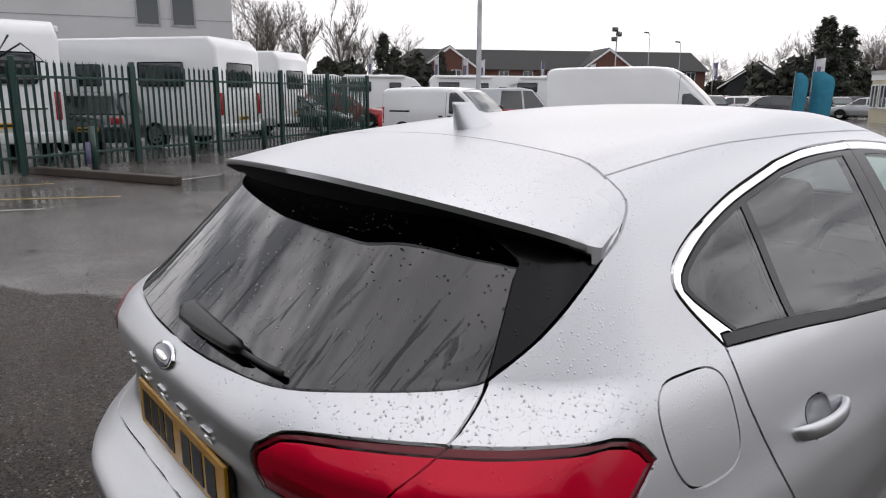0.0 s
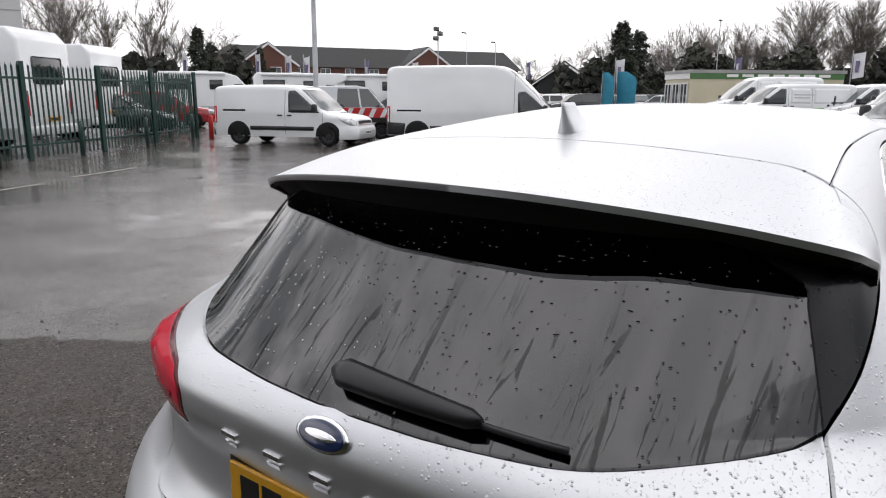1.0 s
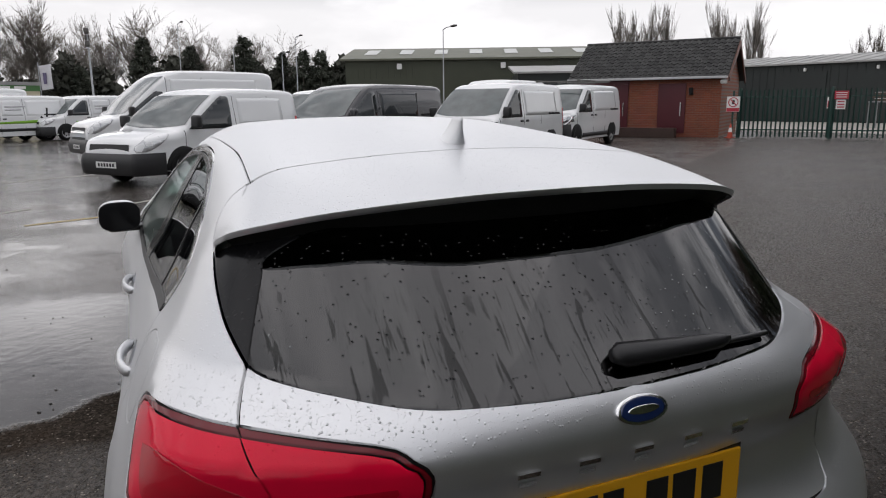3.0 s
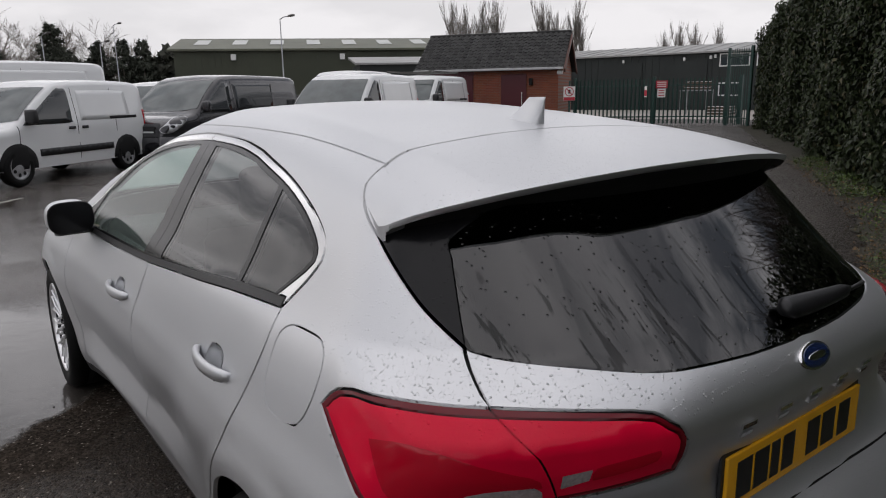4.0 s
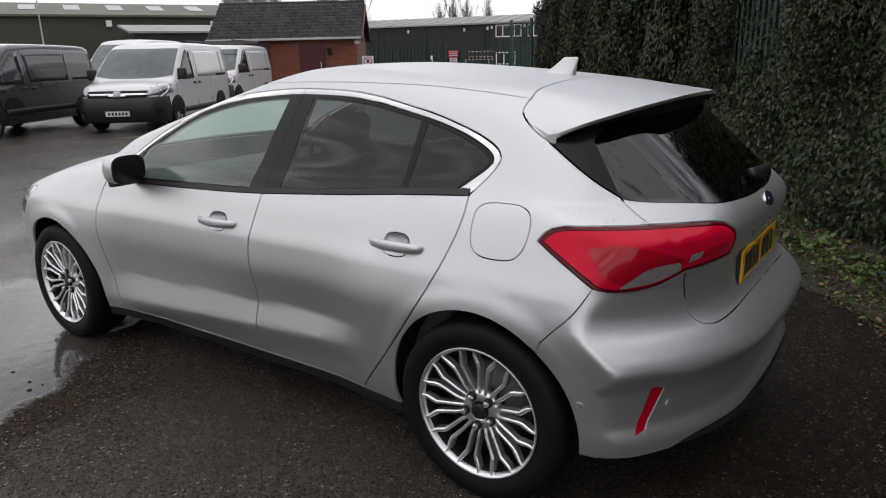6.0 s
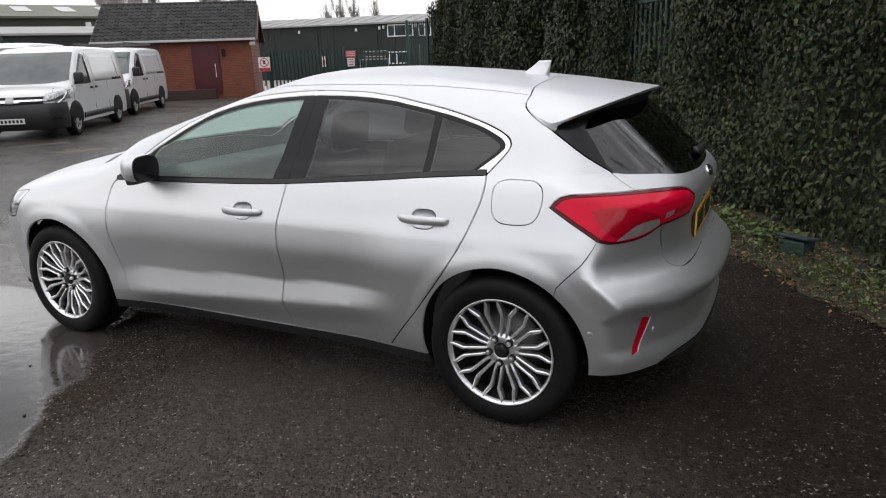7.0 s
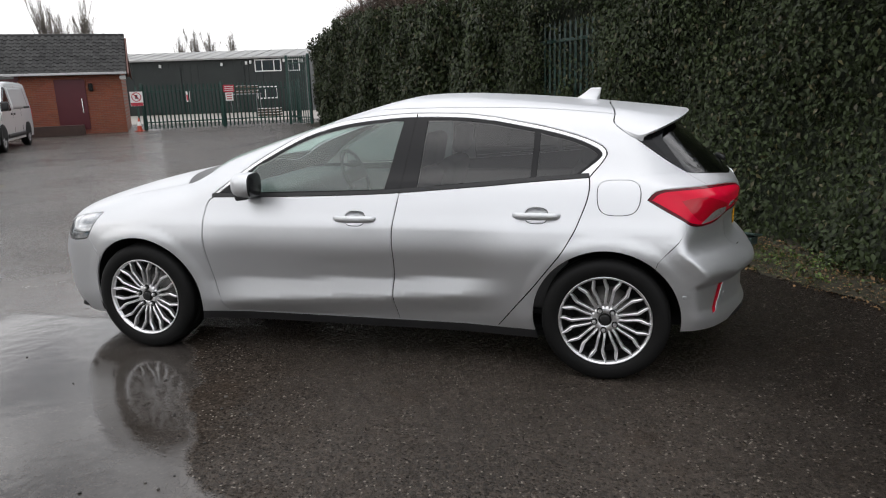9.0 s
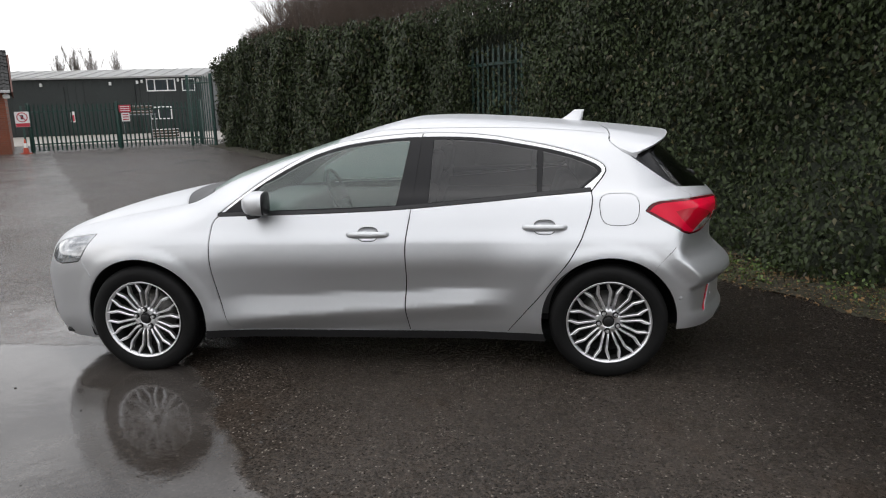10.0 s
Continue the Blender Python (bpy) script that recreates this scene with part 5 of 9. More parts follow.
    # tarmac mixed darker towards the hedge, and in the pool
    dark_mix = nodes.new("ShaderNodeMix")
    dark_mix.data_type = "RGBA"
    dark_mix.inputs["B"].default_value = (0.010, 0.008, 0.0065, 1)
    links.new(soil.outputs["Result"], dark_mix.inputs["A"])
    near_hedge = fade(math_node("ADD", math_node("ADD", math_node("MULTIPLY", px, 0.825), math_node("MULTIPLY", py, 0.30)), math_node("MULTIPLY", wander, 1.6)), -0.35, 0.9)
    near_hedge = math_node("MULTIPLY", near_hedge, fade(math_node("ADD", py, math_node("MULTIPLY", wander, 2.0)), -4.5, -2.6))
    links.new(math_node("MAXIMUM", math_node("MULTIPLY", math_node("MULTIPLY", near_hedge, 0.85), math_node("SUBTRACT", 1.0, math_node("MULTIPLY", math_node("MAXIMUM", speck, math_node("GREATER_THAN", sepc.outputs["Green"], 0.90)), 0.8))), math_node("MULTIPLY", math_node("MULTIPLY", near_pool, smooth_side), 0.5)), dark_mix.inputs["Factor"])
    links.new(dark_mix.outputs["Result"], b.inputs["Base Color"])
    damp = math_node("ADD", math_node("MULTIPLY", fade(stain, 0.35, 0.65), 0.14), 0.23)
    damp = math_node("SUBTRACT", damp, math_node("MULTIPLY", smooth_side, 0.13))
    damp = math_node("ADD", damp, math_node("MULTIPLY", math_node("MULTIPLY", math_node("SUBTRACT", sepc.outputs["Blue"], 0.35), 0.45), math_node("SUBTRACT", 1.0, smooth_side)))
    rough = nodes.new("ShaderNodeMix")
    links.new(film, rough.inputs["Factor"])
    links.new(damp, rough.inputs["A"])
    rough.inputs["B"].default_value = 0.075
    links.new(rough.outputs["Result"], b.inputs["Roughness"])
    relief = math_node("MULTIPLY", math_node("ADD", math_node("ADD", chip_h, math_node("MULTIPLY", sepc.outputs["Red"], 0.5)), math_node("MULTIPLY", grit, 0.4)), math_node("SUBTRACT", 1.0, math_node("MULTIPLY", film, 0.965)))
    relief = math_node("MULTIPLY", relief, math_node("SUBTRACT", 1.0, math_node("MULTIPLY", smooth_side, 0.55)))
    ripple = math_node("MULTIPLY", noise_node(9, 2), 0.25)
    bp = nodes.new("ShaderNodeBump")
    bp.inputs["Strength"].default_value, bp.inputs["Distance"].default_value = 1.0, 0.0060
    links.new(math_node("ADD", relief, ripple), bp.inputs["Height"])
    links.new(bp.outputs["Normal"], b.inputs["Normal"])
    links.new(math_node("SUBTRACT", math_node("ADD", 0.20, math_node("MULTIPLY", smooth_side, 0.50)), math_node("ADD", math_node("MULTIPLY", near_pool, 0.2), math_node("MULTIPLY", near_hedge, 0.13))), b.inputs["Specular IOR Level"])
    return m


M["tarmac"] = tarmac()
bm = bmesh.new()
xs = sorted(set([-1500, -900, -500, -300, -200, -140, 100, 300, 900] + list(range(-100, 61, 4))))
grid_v = {(x, y): bm.verts.new((x, y, ground_z(x, y))) for x in xs for y in xs}
for x0, x1 in zip(xs, xs[1:]):
    for y0, y1 in zip(xs, xs[1:]):
        bm.faces.new((grid_v[x0, y0], grid_v[x1, y0], grid_v[x1, y1], grid_v[x0, y1]))
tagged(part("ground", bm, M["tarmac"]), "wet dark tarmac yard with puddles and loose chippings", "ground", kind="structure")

# ---- hedge, with the palisade fence inside it ----
HEDGE_WAY, HEDGE_OUT = Vector((-0.565, 0.825, 0)), Vector((0.825, 0.565, 0))
HEDGE_FOOT = Vector((2.25, 0.86, 0))          # on the edge of the tarmac


def foot_swell(s, z):
    """How far the ivy and the verge reach out over the tarmac beside the car."""
    return 0.56 * np.exp(-(np.asarray(z, float) / 0.75) ** 2) * (1 - ease((np.asarray(s, float) - 4.0) / 5.0))


def hedge_at(s, out, z=0.0):
    return HEDGE_FOOT + HEDGE_WAY * s + HEDGE_OUT * out + Vector((0, 0, z))


hedge_top = spline([(-9, 3.3), (0, 3.3), (5, 3.15), (8, 3.05), (12, 3.25), (18, 3.6), (22, 3.75), (27.0, 3.55), (28.0, 3.2)])
M["leaf"] = shader("dark_ivy_leaf", (0.027, 0.038, 0.014), 0.5, vary=0.45, stain_scale=1.3, island=0.5, spec=0.22)
M["leaf_old"] = shader("olive_leaf", (0.050, 0.045, 0.016), 0.5, vary=0.5, stain_scale=2.0, island=0.6)
# near-black green: shade deep between the leaves, put into the core's colour
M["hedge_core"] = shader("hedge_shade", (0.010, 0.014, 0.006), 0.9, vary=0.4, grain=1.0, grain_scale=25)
M["twig"] = shader("bare_twig", (0.085, 0.060, 0.045), 0.8, vary=0.3)


def leaf_mesh(name, places, ways, normals, size, rng, droop=0.25, wide=0.55):
    """Many pointed leaves, each folded along its middle rib, in one mesh."""
    n = len(places)
    ways = ways / np.linalg.norm(ways, axis=1, keepdims=True)
    side = np.cross(normals, ways)
    side /= np.maximum(1e-6, np.linalg.norm(side, axis=1, keepdims=True))
    up = np.cross(ways, side)
    L, W = size[:, None], size[:, None] * wide * 0.5
    base = places
    tip = places + ways * L - up * L * droop
    mid = places + ways * L * 0.45
    left, right = mid + side * W + up * W * 0.35, mid - side * W + up * W * 0.35
    v = np.stack([base, left, tip, right, mid], 1).reshape(-1, 3)
    o = (np.arange(n) * 5)[:, None]
    f = np.concatenate([o + np.array([[0, 1, 4]]), o + np.array([[1, 2, 4]]), o + np.array([[2, 3, 4]]), o + np.array([[3, 0, 4]])], 0)
    me = bpy.data.meshes.new(name)
    me.vertices.add(len(v))
    me.vertices.foreach_set("co", v.ravel())
    me.loops.add(f.size)
    me.loops.foreach_set("vertex_index", f.ravel())
    me.polygons.add(len(f))
    me.polygons.foreach_set("loop_start", np.arange(len(f)) * 3)
    me.update(calc_edges=True)
    return me


def hedge_bulge(s, z):
    return 0.16 * math.sin(s * 0.9 + 1.3) * math.cos(z * 1.1 + s * 0.35) + 0.10 * math.sin(s * 2.3 + z * 1.9) + 0.07 * math.sin(s * 4.1 - z * 3.3)


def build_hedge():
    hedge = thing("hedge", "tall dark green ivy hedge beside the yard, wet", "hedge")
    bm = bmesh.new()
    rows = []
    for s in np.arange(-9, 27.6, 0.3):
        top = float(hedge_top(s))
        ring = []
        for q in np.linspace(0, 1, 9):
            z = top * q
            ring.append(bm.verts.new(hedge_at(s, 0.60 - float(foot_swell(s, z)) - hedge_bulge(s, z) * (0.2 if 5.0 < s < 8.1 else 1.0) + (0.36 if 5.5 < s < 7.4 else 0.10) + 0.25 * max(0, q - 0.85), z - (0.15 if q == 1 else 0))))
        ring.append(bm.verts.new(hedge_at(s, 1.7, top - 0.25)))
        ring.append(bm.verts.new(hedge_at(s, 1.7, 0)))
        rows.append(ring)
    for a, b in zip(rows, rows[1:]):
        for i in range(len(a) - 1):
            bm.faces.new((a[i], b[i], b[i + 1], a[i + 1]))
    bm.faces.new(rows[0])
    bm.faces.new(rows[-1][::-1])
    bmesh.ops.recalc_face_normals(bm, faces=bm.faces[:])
    part("hedge_core", bm, M["hedge_core"], hedge, "near-black core sheet with the hedge's inner shade in its colour")
    rng = np.random.default_rng(4)

    def scatter(n, s0, s1, size, deep):
        s = rng.uniform(s0, s1, n)
        tops = hedge_top(s)
        q = rng.uniform(0, 1.02, n) ** 0.9
        z = tops * q + rng.normal(0, 0.05, n)
        lump = 0.16 * np.sin(s * 0.9 + 1.3) * np.cos(z * 1.1 + s * 0.35) + 0.10 * np.sin(s * 2.3 + z * 1.9) + 0.07 * np.sin(s * 4.1 - z * 3.3)
        out = 0.60 - lump + 0.10 - rng.uniform(-0.03, deep, n) + 0.25 * np.maximum(0, q - 0.85)
        out = np.where((s > 4.9) & (s < 8.2), np.minimum(out, 0.74 - rng.uniform(0, 0.12, n)), out)
        out = out - foot_swell(s, z)
        # the thin place where the fence shows
        bare = ((s > 5.7) & (s < 7.25) & (z > 1.25 + 0.25 * np.sin(s * 7)) & (z < 2.55 - 0.5 * (s - 5.7) / 1.5 * (z < 2.1))) & (rng.uniform(0, 1, n) < 0.86)
        s, z, out, n2 = s[~bare], np.maximum(z[~bare], 0.03), out[~bare], int((~bare).sum())
        p = np.array(HEDGE_FOOT)[None] + s[:, None] * np.array(HEDGE_WAY)[None] + out[:, None] * np.array(HEDGE_OUT)[None] + z[:, None] * np.array([0, 0, 1.0])[None]
        nor = -np.array(HEDGE_OUT)[None] * rng.uniform(0.5, 1.0, (n2, 1)) + rng.normal(0, 0.42, (n2, 3)) + np.array([0, 0, 0.35])
        nor /= np.linalg.norm(nor, axis=1, keepdims=True)
        way = np.array([0, 0, -1.0])[None] + rng.normal(0, 0.62, (n2, 3))
        way -= nor * np.sum(way * nor, 1, keepdims=True)
        return p, way, nor, size * rng.uniform(0.6, 1.35, n2)
    for name, mat, n_near, n_far in (("foliage", "leaf", 98000, 52000), ("old_foliage", "leaf_old", 7000, 5000)):
        near, far = scatter(n_near, -5, 9, 0.057, 0.16), scatter(n_far, 9, 27.8, 0.10, 0.22)
        allp = [np.concatenate(q) for q in zip(near, far)]
        ob = part(name, leaf_mesh(name, *allp, rng), M[mat], hedge, "pointed hanging leaves", smooth=False)
        ob["kind"] = "stuff"
    # bare brown shrub growing over the far part
    bm = bmesh.new()
    r2 = random.Random(9)
    for _ in range(1700):
        s = r2.uniform(3, 24)
        p = hedge_at(s, r2.uniform(0.9, 1.8), float(hedge_top(s)) - 0.3)
        d = Vector((r2.gauss(0, 0.35), r2.gauss(0, 0.35), 1)).normalized()
        pts = [p]
        for k in range(4):
            d = (d + Vector((r2.gauss(0, 0.22), r2.gauss(0, 0.22), 0.05))).normalized()
            pts.append(pts[-1] + d * r2.uniform(0.16, 0.36) * (1.4 if 5 < s < 20 else 0.7))
        tube_bm(pts, [0.008, 0.006, 0.005, 0.004, 0.002], 3, bm, caps=False)
        for k in (2, 3, 4):
            for _ in range(3):
                e = pts[k] + Vector((r2.gauss(0, 0.16), r2.gauss(0, 0.16), r2.uniform(0.0, 0.22)))
                tube_bm([pts[k - 1], (pts[k - 1] + e) / 2 + Vector((0, 0, 0.03)), e], [0.004, 0.003, 0.0015], 3, bm, caps=False)
    ob = part("bare_shrub", bm, M["twig"], hedge, "bare brown twigs above the hedge")
    ob["kind"] = "stuff"
    return hedge


build_hedge()

M["fence_green"] = shader("dark_green_steel", (0.012, 0.045, 0.036), 0.35, 0.0, coat=0.3, vary=0.3, grain=0.2, grain_scale=60)


def pale_mesh(height, width=0.062):
    """One palisade pale: a ridged steel strip with a three-pointed top."""
    bm = bmesh.new()
    prof = [(-width / 2, 0.0), (-width * 0.22, 0.012), (0, 0.004), (width * 0.22, 0.012), (width / 2, 0.0)]
    heads = (-0.05, -0.06, 0.0, -0.06, -0.05)
    low = [bm.verts.new((x, y, 0.05)) for x, y in prof]
    mid = [bm.verts.new((x, y, height - 0.10)) for x, y in prof]
    top = [bm.verts.new((x * 0.85, y, height + h)) for (x, y), h in zip(prof, heads)]
    for a, b in ((low, mid), (mid, top)):
        for i in range(4):
            bm.faces.new((a[i], a[i + 1], b[i + 1], b[i]))
    geom = bmesh.ops.extrude_face_region(bm, geom=bm.faces[:])
    bmesh.ops.translate(bm, verts=[g for g in geom["geom"] if isinstance(g, bmesh.types.BMVert)], vec=(0, 0.004, 0))
    bmesh.ops.recalc_face_normals(bm, faces=bm.faces[:])
    me = bpy.data.meshes.new("pale")
    bm.to_mesh(me)
    bm.free()
    me.materials.append(M["fence_green"])
    return me


PALES = {}


def palisade(name, label, line, height, gap=0.155, posts=True, mid_rail=True, category="fence"):
    """A palisade fence along ground points, with a post at each."""
    fence = thing(name, label, category)
    if height not in PALES:
        PALES[height] = pale_mesh(height)
    for (x0, y0), (x1, y1) in zip(line, line[1:]):
        a, b = Vector((x0, y0, ground_z(x0, y0))), Vector((x1, y1, ground_z(x1, y1)))
        d = b - a
        turn = math.atan2(d.y, d.x)
        n = max(1, int(d.length / gap))
        for k in range(n):
            p = a + d * ((k + 0.5) / n)
            ob = new("pale", PALES[height])
            ob.parent = fence
            ob.matrix_local = Matrix.Translation(p) @ pose(0, -0.02, 0, 0, 0, 0) @ Matrix.Rotation(turn, 4, "Z")
        for z in ((0.32, height - 0.32) if mid_rail else (height - 0.32,)):
            bm = box_bm(0, 0.012, z - 0.025, d.length, 0.05, z + 0.025, 0.006, 1)
            rail = part("rail", bm, M["fence_green"], fence, smooth=False)
            rail.matrix_local = Matrix.Translation(a) @ Matrix.Rotation(turn, 4, "Z")
    if posts:
        for x, y in line:
            post = part("post", box_bm(-0.05, -0.05, 0, 0.05, 0.06, height + 0.03, 0.008, 1), M["fence_green"], fence, smooth=False)
            post.matrix_local = Matrix.Translation((x, y, ground_z(x, y)))
    return fence


palisade("palisade_fence", "dark green steel palisade fence overgrown by the hedge", [tuple(hedge_at(s, 0.80))[:2] for s in (5.2, 7.9)], 2.42, posts=True)
palisade("palisade_fence", "dark green steel palisade fence at the hedge end", [tuple(hedge_at(27.2, 0.2))[:2], tuple(hedge_at(28.6, -0.5))[:2]], 2.9)
palisade("palisade_fence", "dark green steel palisade fence round the motorhome yard",
         [(4.0, -10.9), (1.6, -12.0), (-0.9, -13.24), (-3.25, -14.5), (-5.5, -15.65), (-7.75, -16.8), (-10.0, -18.2), (-12.4, -19.7), (-13.0, -22.2), (-13.7, -24.9), (-14.4, -27.6)], 2.08, gap=0.150)
palisade("palisade_gate", "dark green steel palisade double gate, closed", [(-19.55, 21.25), (-17.0, 23.2), (-14.35, 25.2)], 1.90, gap=0.16, category="gate")

# ---- verge under the hedge ----
M["soil"] = shader("damp_soil", (0.026, 0.023, 0.012), 0.85, vary=0.5, grain=2.0, grain_scale=30)
M["litter"] = shader("fallen_leaf", (0.13, 0.075, 0.028), 0.6, vary=0.6, stain_scale=8, island=0.7)
M["weed"] = shader("weed_leaf", (0.062, 0.100, 0.018), 0.5, vary=0.5, stain_scale=4, island=0.5)
bm = bmesh.new()
rows = []
for s in np.arange(-9, 28, 0.15):
    rows.append([bm.verts.new(hedge_at(s, o - float(foot_swell(s, 0)) + (0.05 * math.sin(s * 5.3) + 0.04 * math.sin(s * 11.7) if i == 0 else 0), h + 0.012 * math.sin(s * 7 + o * 20)))
                 for i, (o, h) in enumerate(((-0.06, 0.002), (0.08, 0.030), (0.3, 0.05), (0.75, 0.07), (1.6, 0.08)))])
for a, b in zip(rows, rows[1:]):
    for i in range(4):
        bm.faces.new((a[i], a[i + 1], b[i + 1], b[i]))
bmesh.ops.recalc_face_normals(bm, faces=bm.faces[:])
tagged(part("verge", bm, M["soil"]), "strip of damp soil and moss along the hedge foot", "verge", kind="structure")
rng = np.random.default_rng(7)


def strewn(name, label, mat, n, s0, s1, o0, o1, size, lift_z, tilt, clump=0):
    if clump:
        cs = rng.uniform(s0, s1, clump)
        s = rng.choice(cs, n) + rng.normal(0, 0.13, n)
    else:
        s = rng.uniform(s0, s1, n)
    o = rng.uniform(o0, o1, n)
    z = np.interp(o, [-0.3, -0.06, 0.08, 0.3, 0.75], [0.004, 0.006, 0.04, 0.062, 0.085]) + rng.uniform(0, lift_z, n)
    o = o - foot_swell(s, 0)
    p = np.array(HEDGE_FOOT)[None] + s[:, None] * np.array(HEDGE_WAY)[None] + o[:, None] * np.array(HEDGE_OUT)[None] + z[:, None] * np.array([0, 0, 1.0])
    nor = np.array([0, 0, 1.0])[None] + rng.normal(0, tilt, (n, 3))
    nor /= np.linalg.norm(nor, axis=1, keepdims=True)
    way = rng.normal(0, 1, (n, 3))
    way -= nor * np.sum(way * nor, 1, keepdims=True)
    return tagged(part(name, leaf_mesh(name, p, way, nor, size * rng.uniform(0.5, 1.4, n), rng, 0.1), M[mat], smooth=False), label, "leaves", kind="stuff")


strewn("fallen_leaves", "brown fallen leaves strewn along the hedge foot", "litter", 3600, -4, 14, -0.14, 0.60, 0.036, 0.02, 0.35)
strewn("leaf_crumbs", "crumbled brown and yellow leaves on the verge", "litter", 9000, -4, 6, -0.10, 0.60, 0.019, 0.012, 0.5)
strewn("moss", "yellow-green moss tufts along the tarmac edge", "weed", 9000, -4, 7, -0.08, 0.42, 0.015, 0.014, 0.6, clump=70)
strewn("broad_weeds", "lush broad-leaved green weeds on the verge", "weed", 260, 1.9, 3.6, 0.12, 0.50, 0.065, 0.06, 0.7, clump=10)
strewn("weeds", "small bright green weeds on the verge", "weed", 4600, -4, 14, -0.02, 0.5, 0.036, 0.09, 0.8, clump=46)


# ---- vans and cars round the yard ----
M["white_paint"] = shader("white_van_paint", (0.72, 0.73, 0.73), 0.25, coat=0.8, vary=0.05, stain_scale=0.8)
M["grey_paint"] = shader("dark_grey_paint", (0.030, 0.030, 0.034), 0.25, 0.3, coat=0.9, vary=0.1)
M["black_paint"] = shader("black_car_paint", (0.012, 0.014, 0.016), 0.2, coat=1.0, vary=0.1)
M["green_paint"] = shader("dark_green_car_paint", (0.010, 0.028, 0.026), 0.2, 0.2, coat=1.0, vary=0.1)
M["red_paint"] = shader("red_car_paint", (0.35, 0.012, 0.015), 0.25, coat=1.0, vary=0.1)
M["blue_paint"] = shader("blue_car_paint", (0.03, 0.06, 0.18), 0.25, 0.3, coat=1.0, vary=0.1)
M["silver_car"] = shader("silver_car_paint", (0.45, 0.46, 0.47), 0.3, 0.7, coat=1.0, vary=0.06)
M["dark_glass"] = shader("dark_vehicle_glass", (0.02, 0.024, 0.026), 0.05, spec=0.8)
M["screen"] = shader("vehicle_windscreen", (0.07, 0.085, 0.085), 0.05, spec=0.9, vary=0.3, stain_scale=3)
M["lamp_red"] = shader("rear_lamp_red", (0.45, 0.01, 0.015), 0.2, coat=0.8)
M["lamp_clear"] = shader("front_lamp_clear", (0.55, 0.56, 0.57), 0.12, 0.3, coat=1.0, vary=0.3, stain_scale=14)
M["steel_wheel"] = shader("silver_wheel_trim", (0.42, 0.42, 0.43), 0.35, 0.6, vary=0.2, stain_scale=10)
M["stripe_green"] = shader("green_stripe", (0.16, 0.36, 0.02), 0.4, vary=0.05)
M["hazard_red"] = shader("hazard_red", (0.5, 0.02, 0.02), 0.4)


def simple_wheel(parent, x, y, r, width=0.2, dark=False, spokes=7):
    hub = new("wheel")
    hub.parent = parent
    hub.location = (x, y, r)
    hub.rotation_euler = (0, 0, math.pi if y > 0 else 0)
    part("tyre", revolve_bm([(width / 2, r * 0.65), (width / 2, r * 0.92), (width * 0.36, r), (-width * 0.36, r), (-width / 2, r * 0.92), (-width / 2, r * 0.66), (-width * 0.4, r * 0.64)], 28), M["rubber"], hub)
    bm = revolve_bm([(-width * 0.40, r * 0.66), (-width * 0.47, r * 0.64), (-width * 0.40, r * 0.55), (-width * 0.36, r * 0.5), (-width * 0.43, r * 0.22), (-width * 0.46, r * 0.12), (-width * 0.44, 0.002)], 28)
    part("rim", bm, M["plastic"] if dark else M["steel_wheel"], hub)
    for k in range(spokes):
        a = 2 * math.pi * k / spokes
        slot = bmesh.new()
        bmesh.ops.create_circle(slot, cap_ends=True, segments=10, radius=1)
        for v in slot.verts:
            q, w = v.co.x * r * 0.11 + r * 0.40, v.co.y * r * 0.10
            v.co = (q * math.cos(a) - w * math.sin(a), -width * 0.425, q * math.sin(a) + w * math.cos(a))
        part("rim_slot", slot, M["under"], hub, smooth=False)
    return hub


def loft_body(outline, width, tumble=0.10, belt=1.0, bevel=0.07, nose_pinch=0.0, segments=3):
    """A vehicle body from its side outline, front towards -x, narrowed above the belt and towards the nose."""
    height = max(z for _, z in outline)
    x_front = min(x for x, _ in outline)
    bm = prism_bm(outline, -width / 2, width / 2)
    edges = [e for e in bm.edges if abs(e.verts[0].co.y - e.verts[1].co.y) < 1e-6]
    bmesh.ops.bevel(bm, geom=edges, offset=bevel, segments=segments, affect="EDGES", profile=0.6, clamp_overlap=True)
    for v in bm.verts:
        k = 1 - tumble * max(0, (v.co.z - belt) / max(0.1, height - belt))
        k *= 1 - nose_pinch * max(0, 1 - (v.co.x - x_front) / 0.9) ** 2
        v.co.y *= k
    return bm


def side_patch(outline, width, height, tumble, belt, sgn, proud=0.006, thick=0.01):
    """A flat panel on a body side, following its inward lean."""
    bm = bmesh.new()
    def y_at(z, o):
        return sgn * (width / 2 * (1 - tumble * max(0, (z - belt) / max(0.1, height - belt))) + o)
    a = [bm.verts.new((x, y_at(z, proud), z)) for x, z in outline]
    b = [bm.verts.new((x, y_at(z, -thick), z)) for x, z in outline]
    bm.faces.new(a)
    n = len(a)
    for i in range(n):
        bm.faces.new((a[i], a[(i + 1) % n], b[(i + 1) % n], b[i]))
    bmesh.ops.recalc_face_normals(bm, faces=bm.faces[:])
    return bm


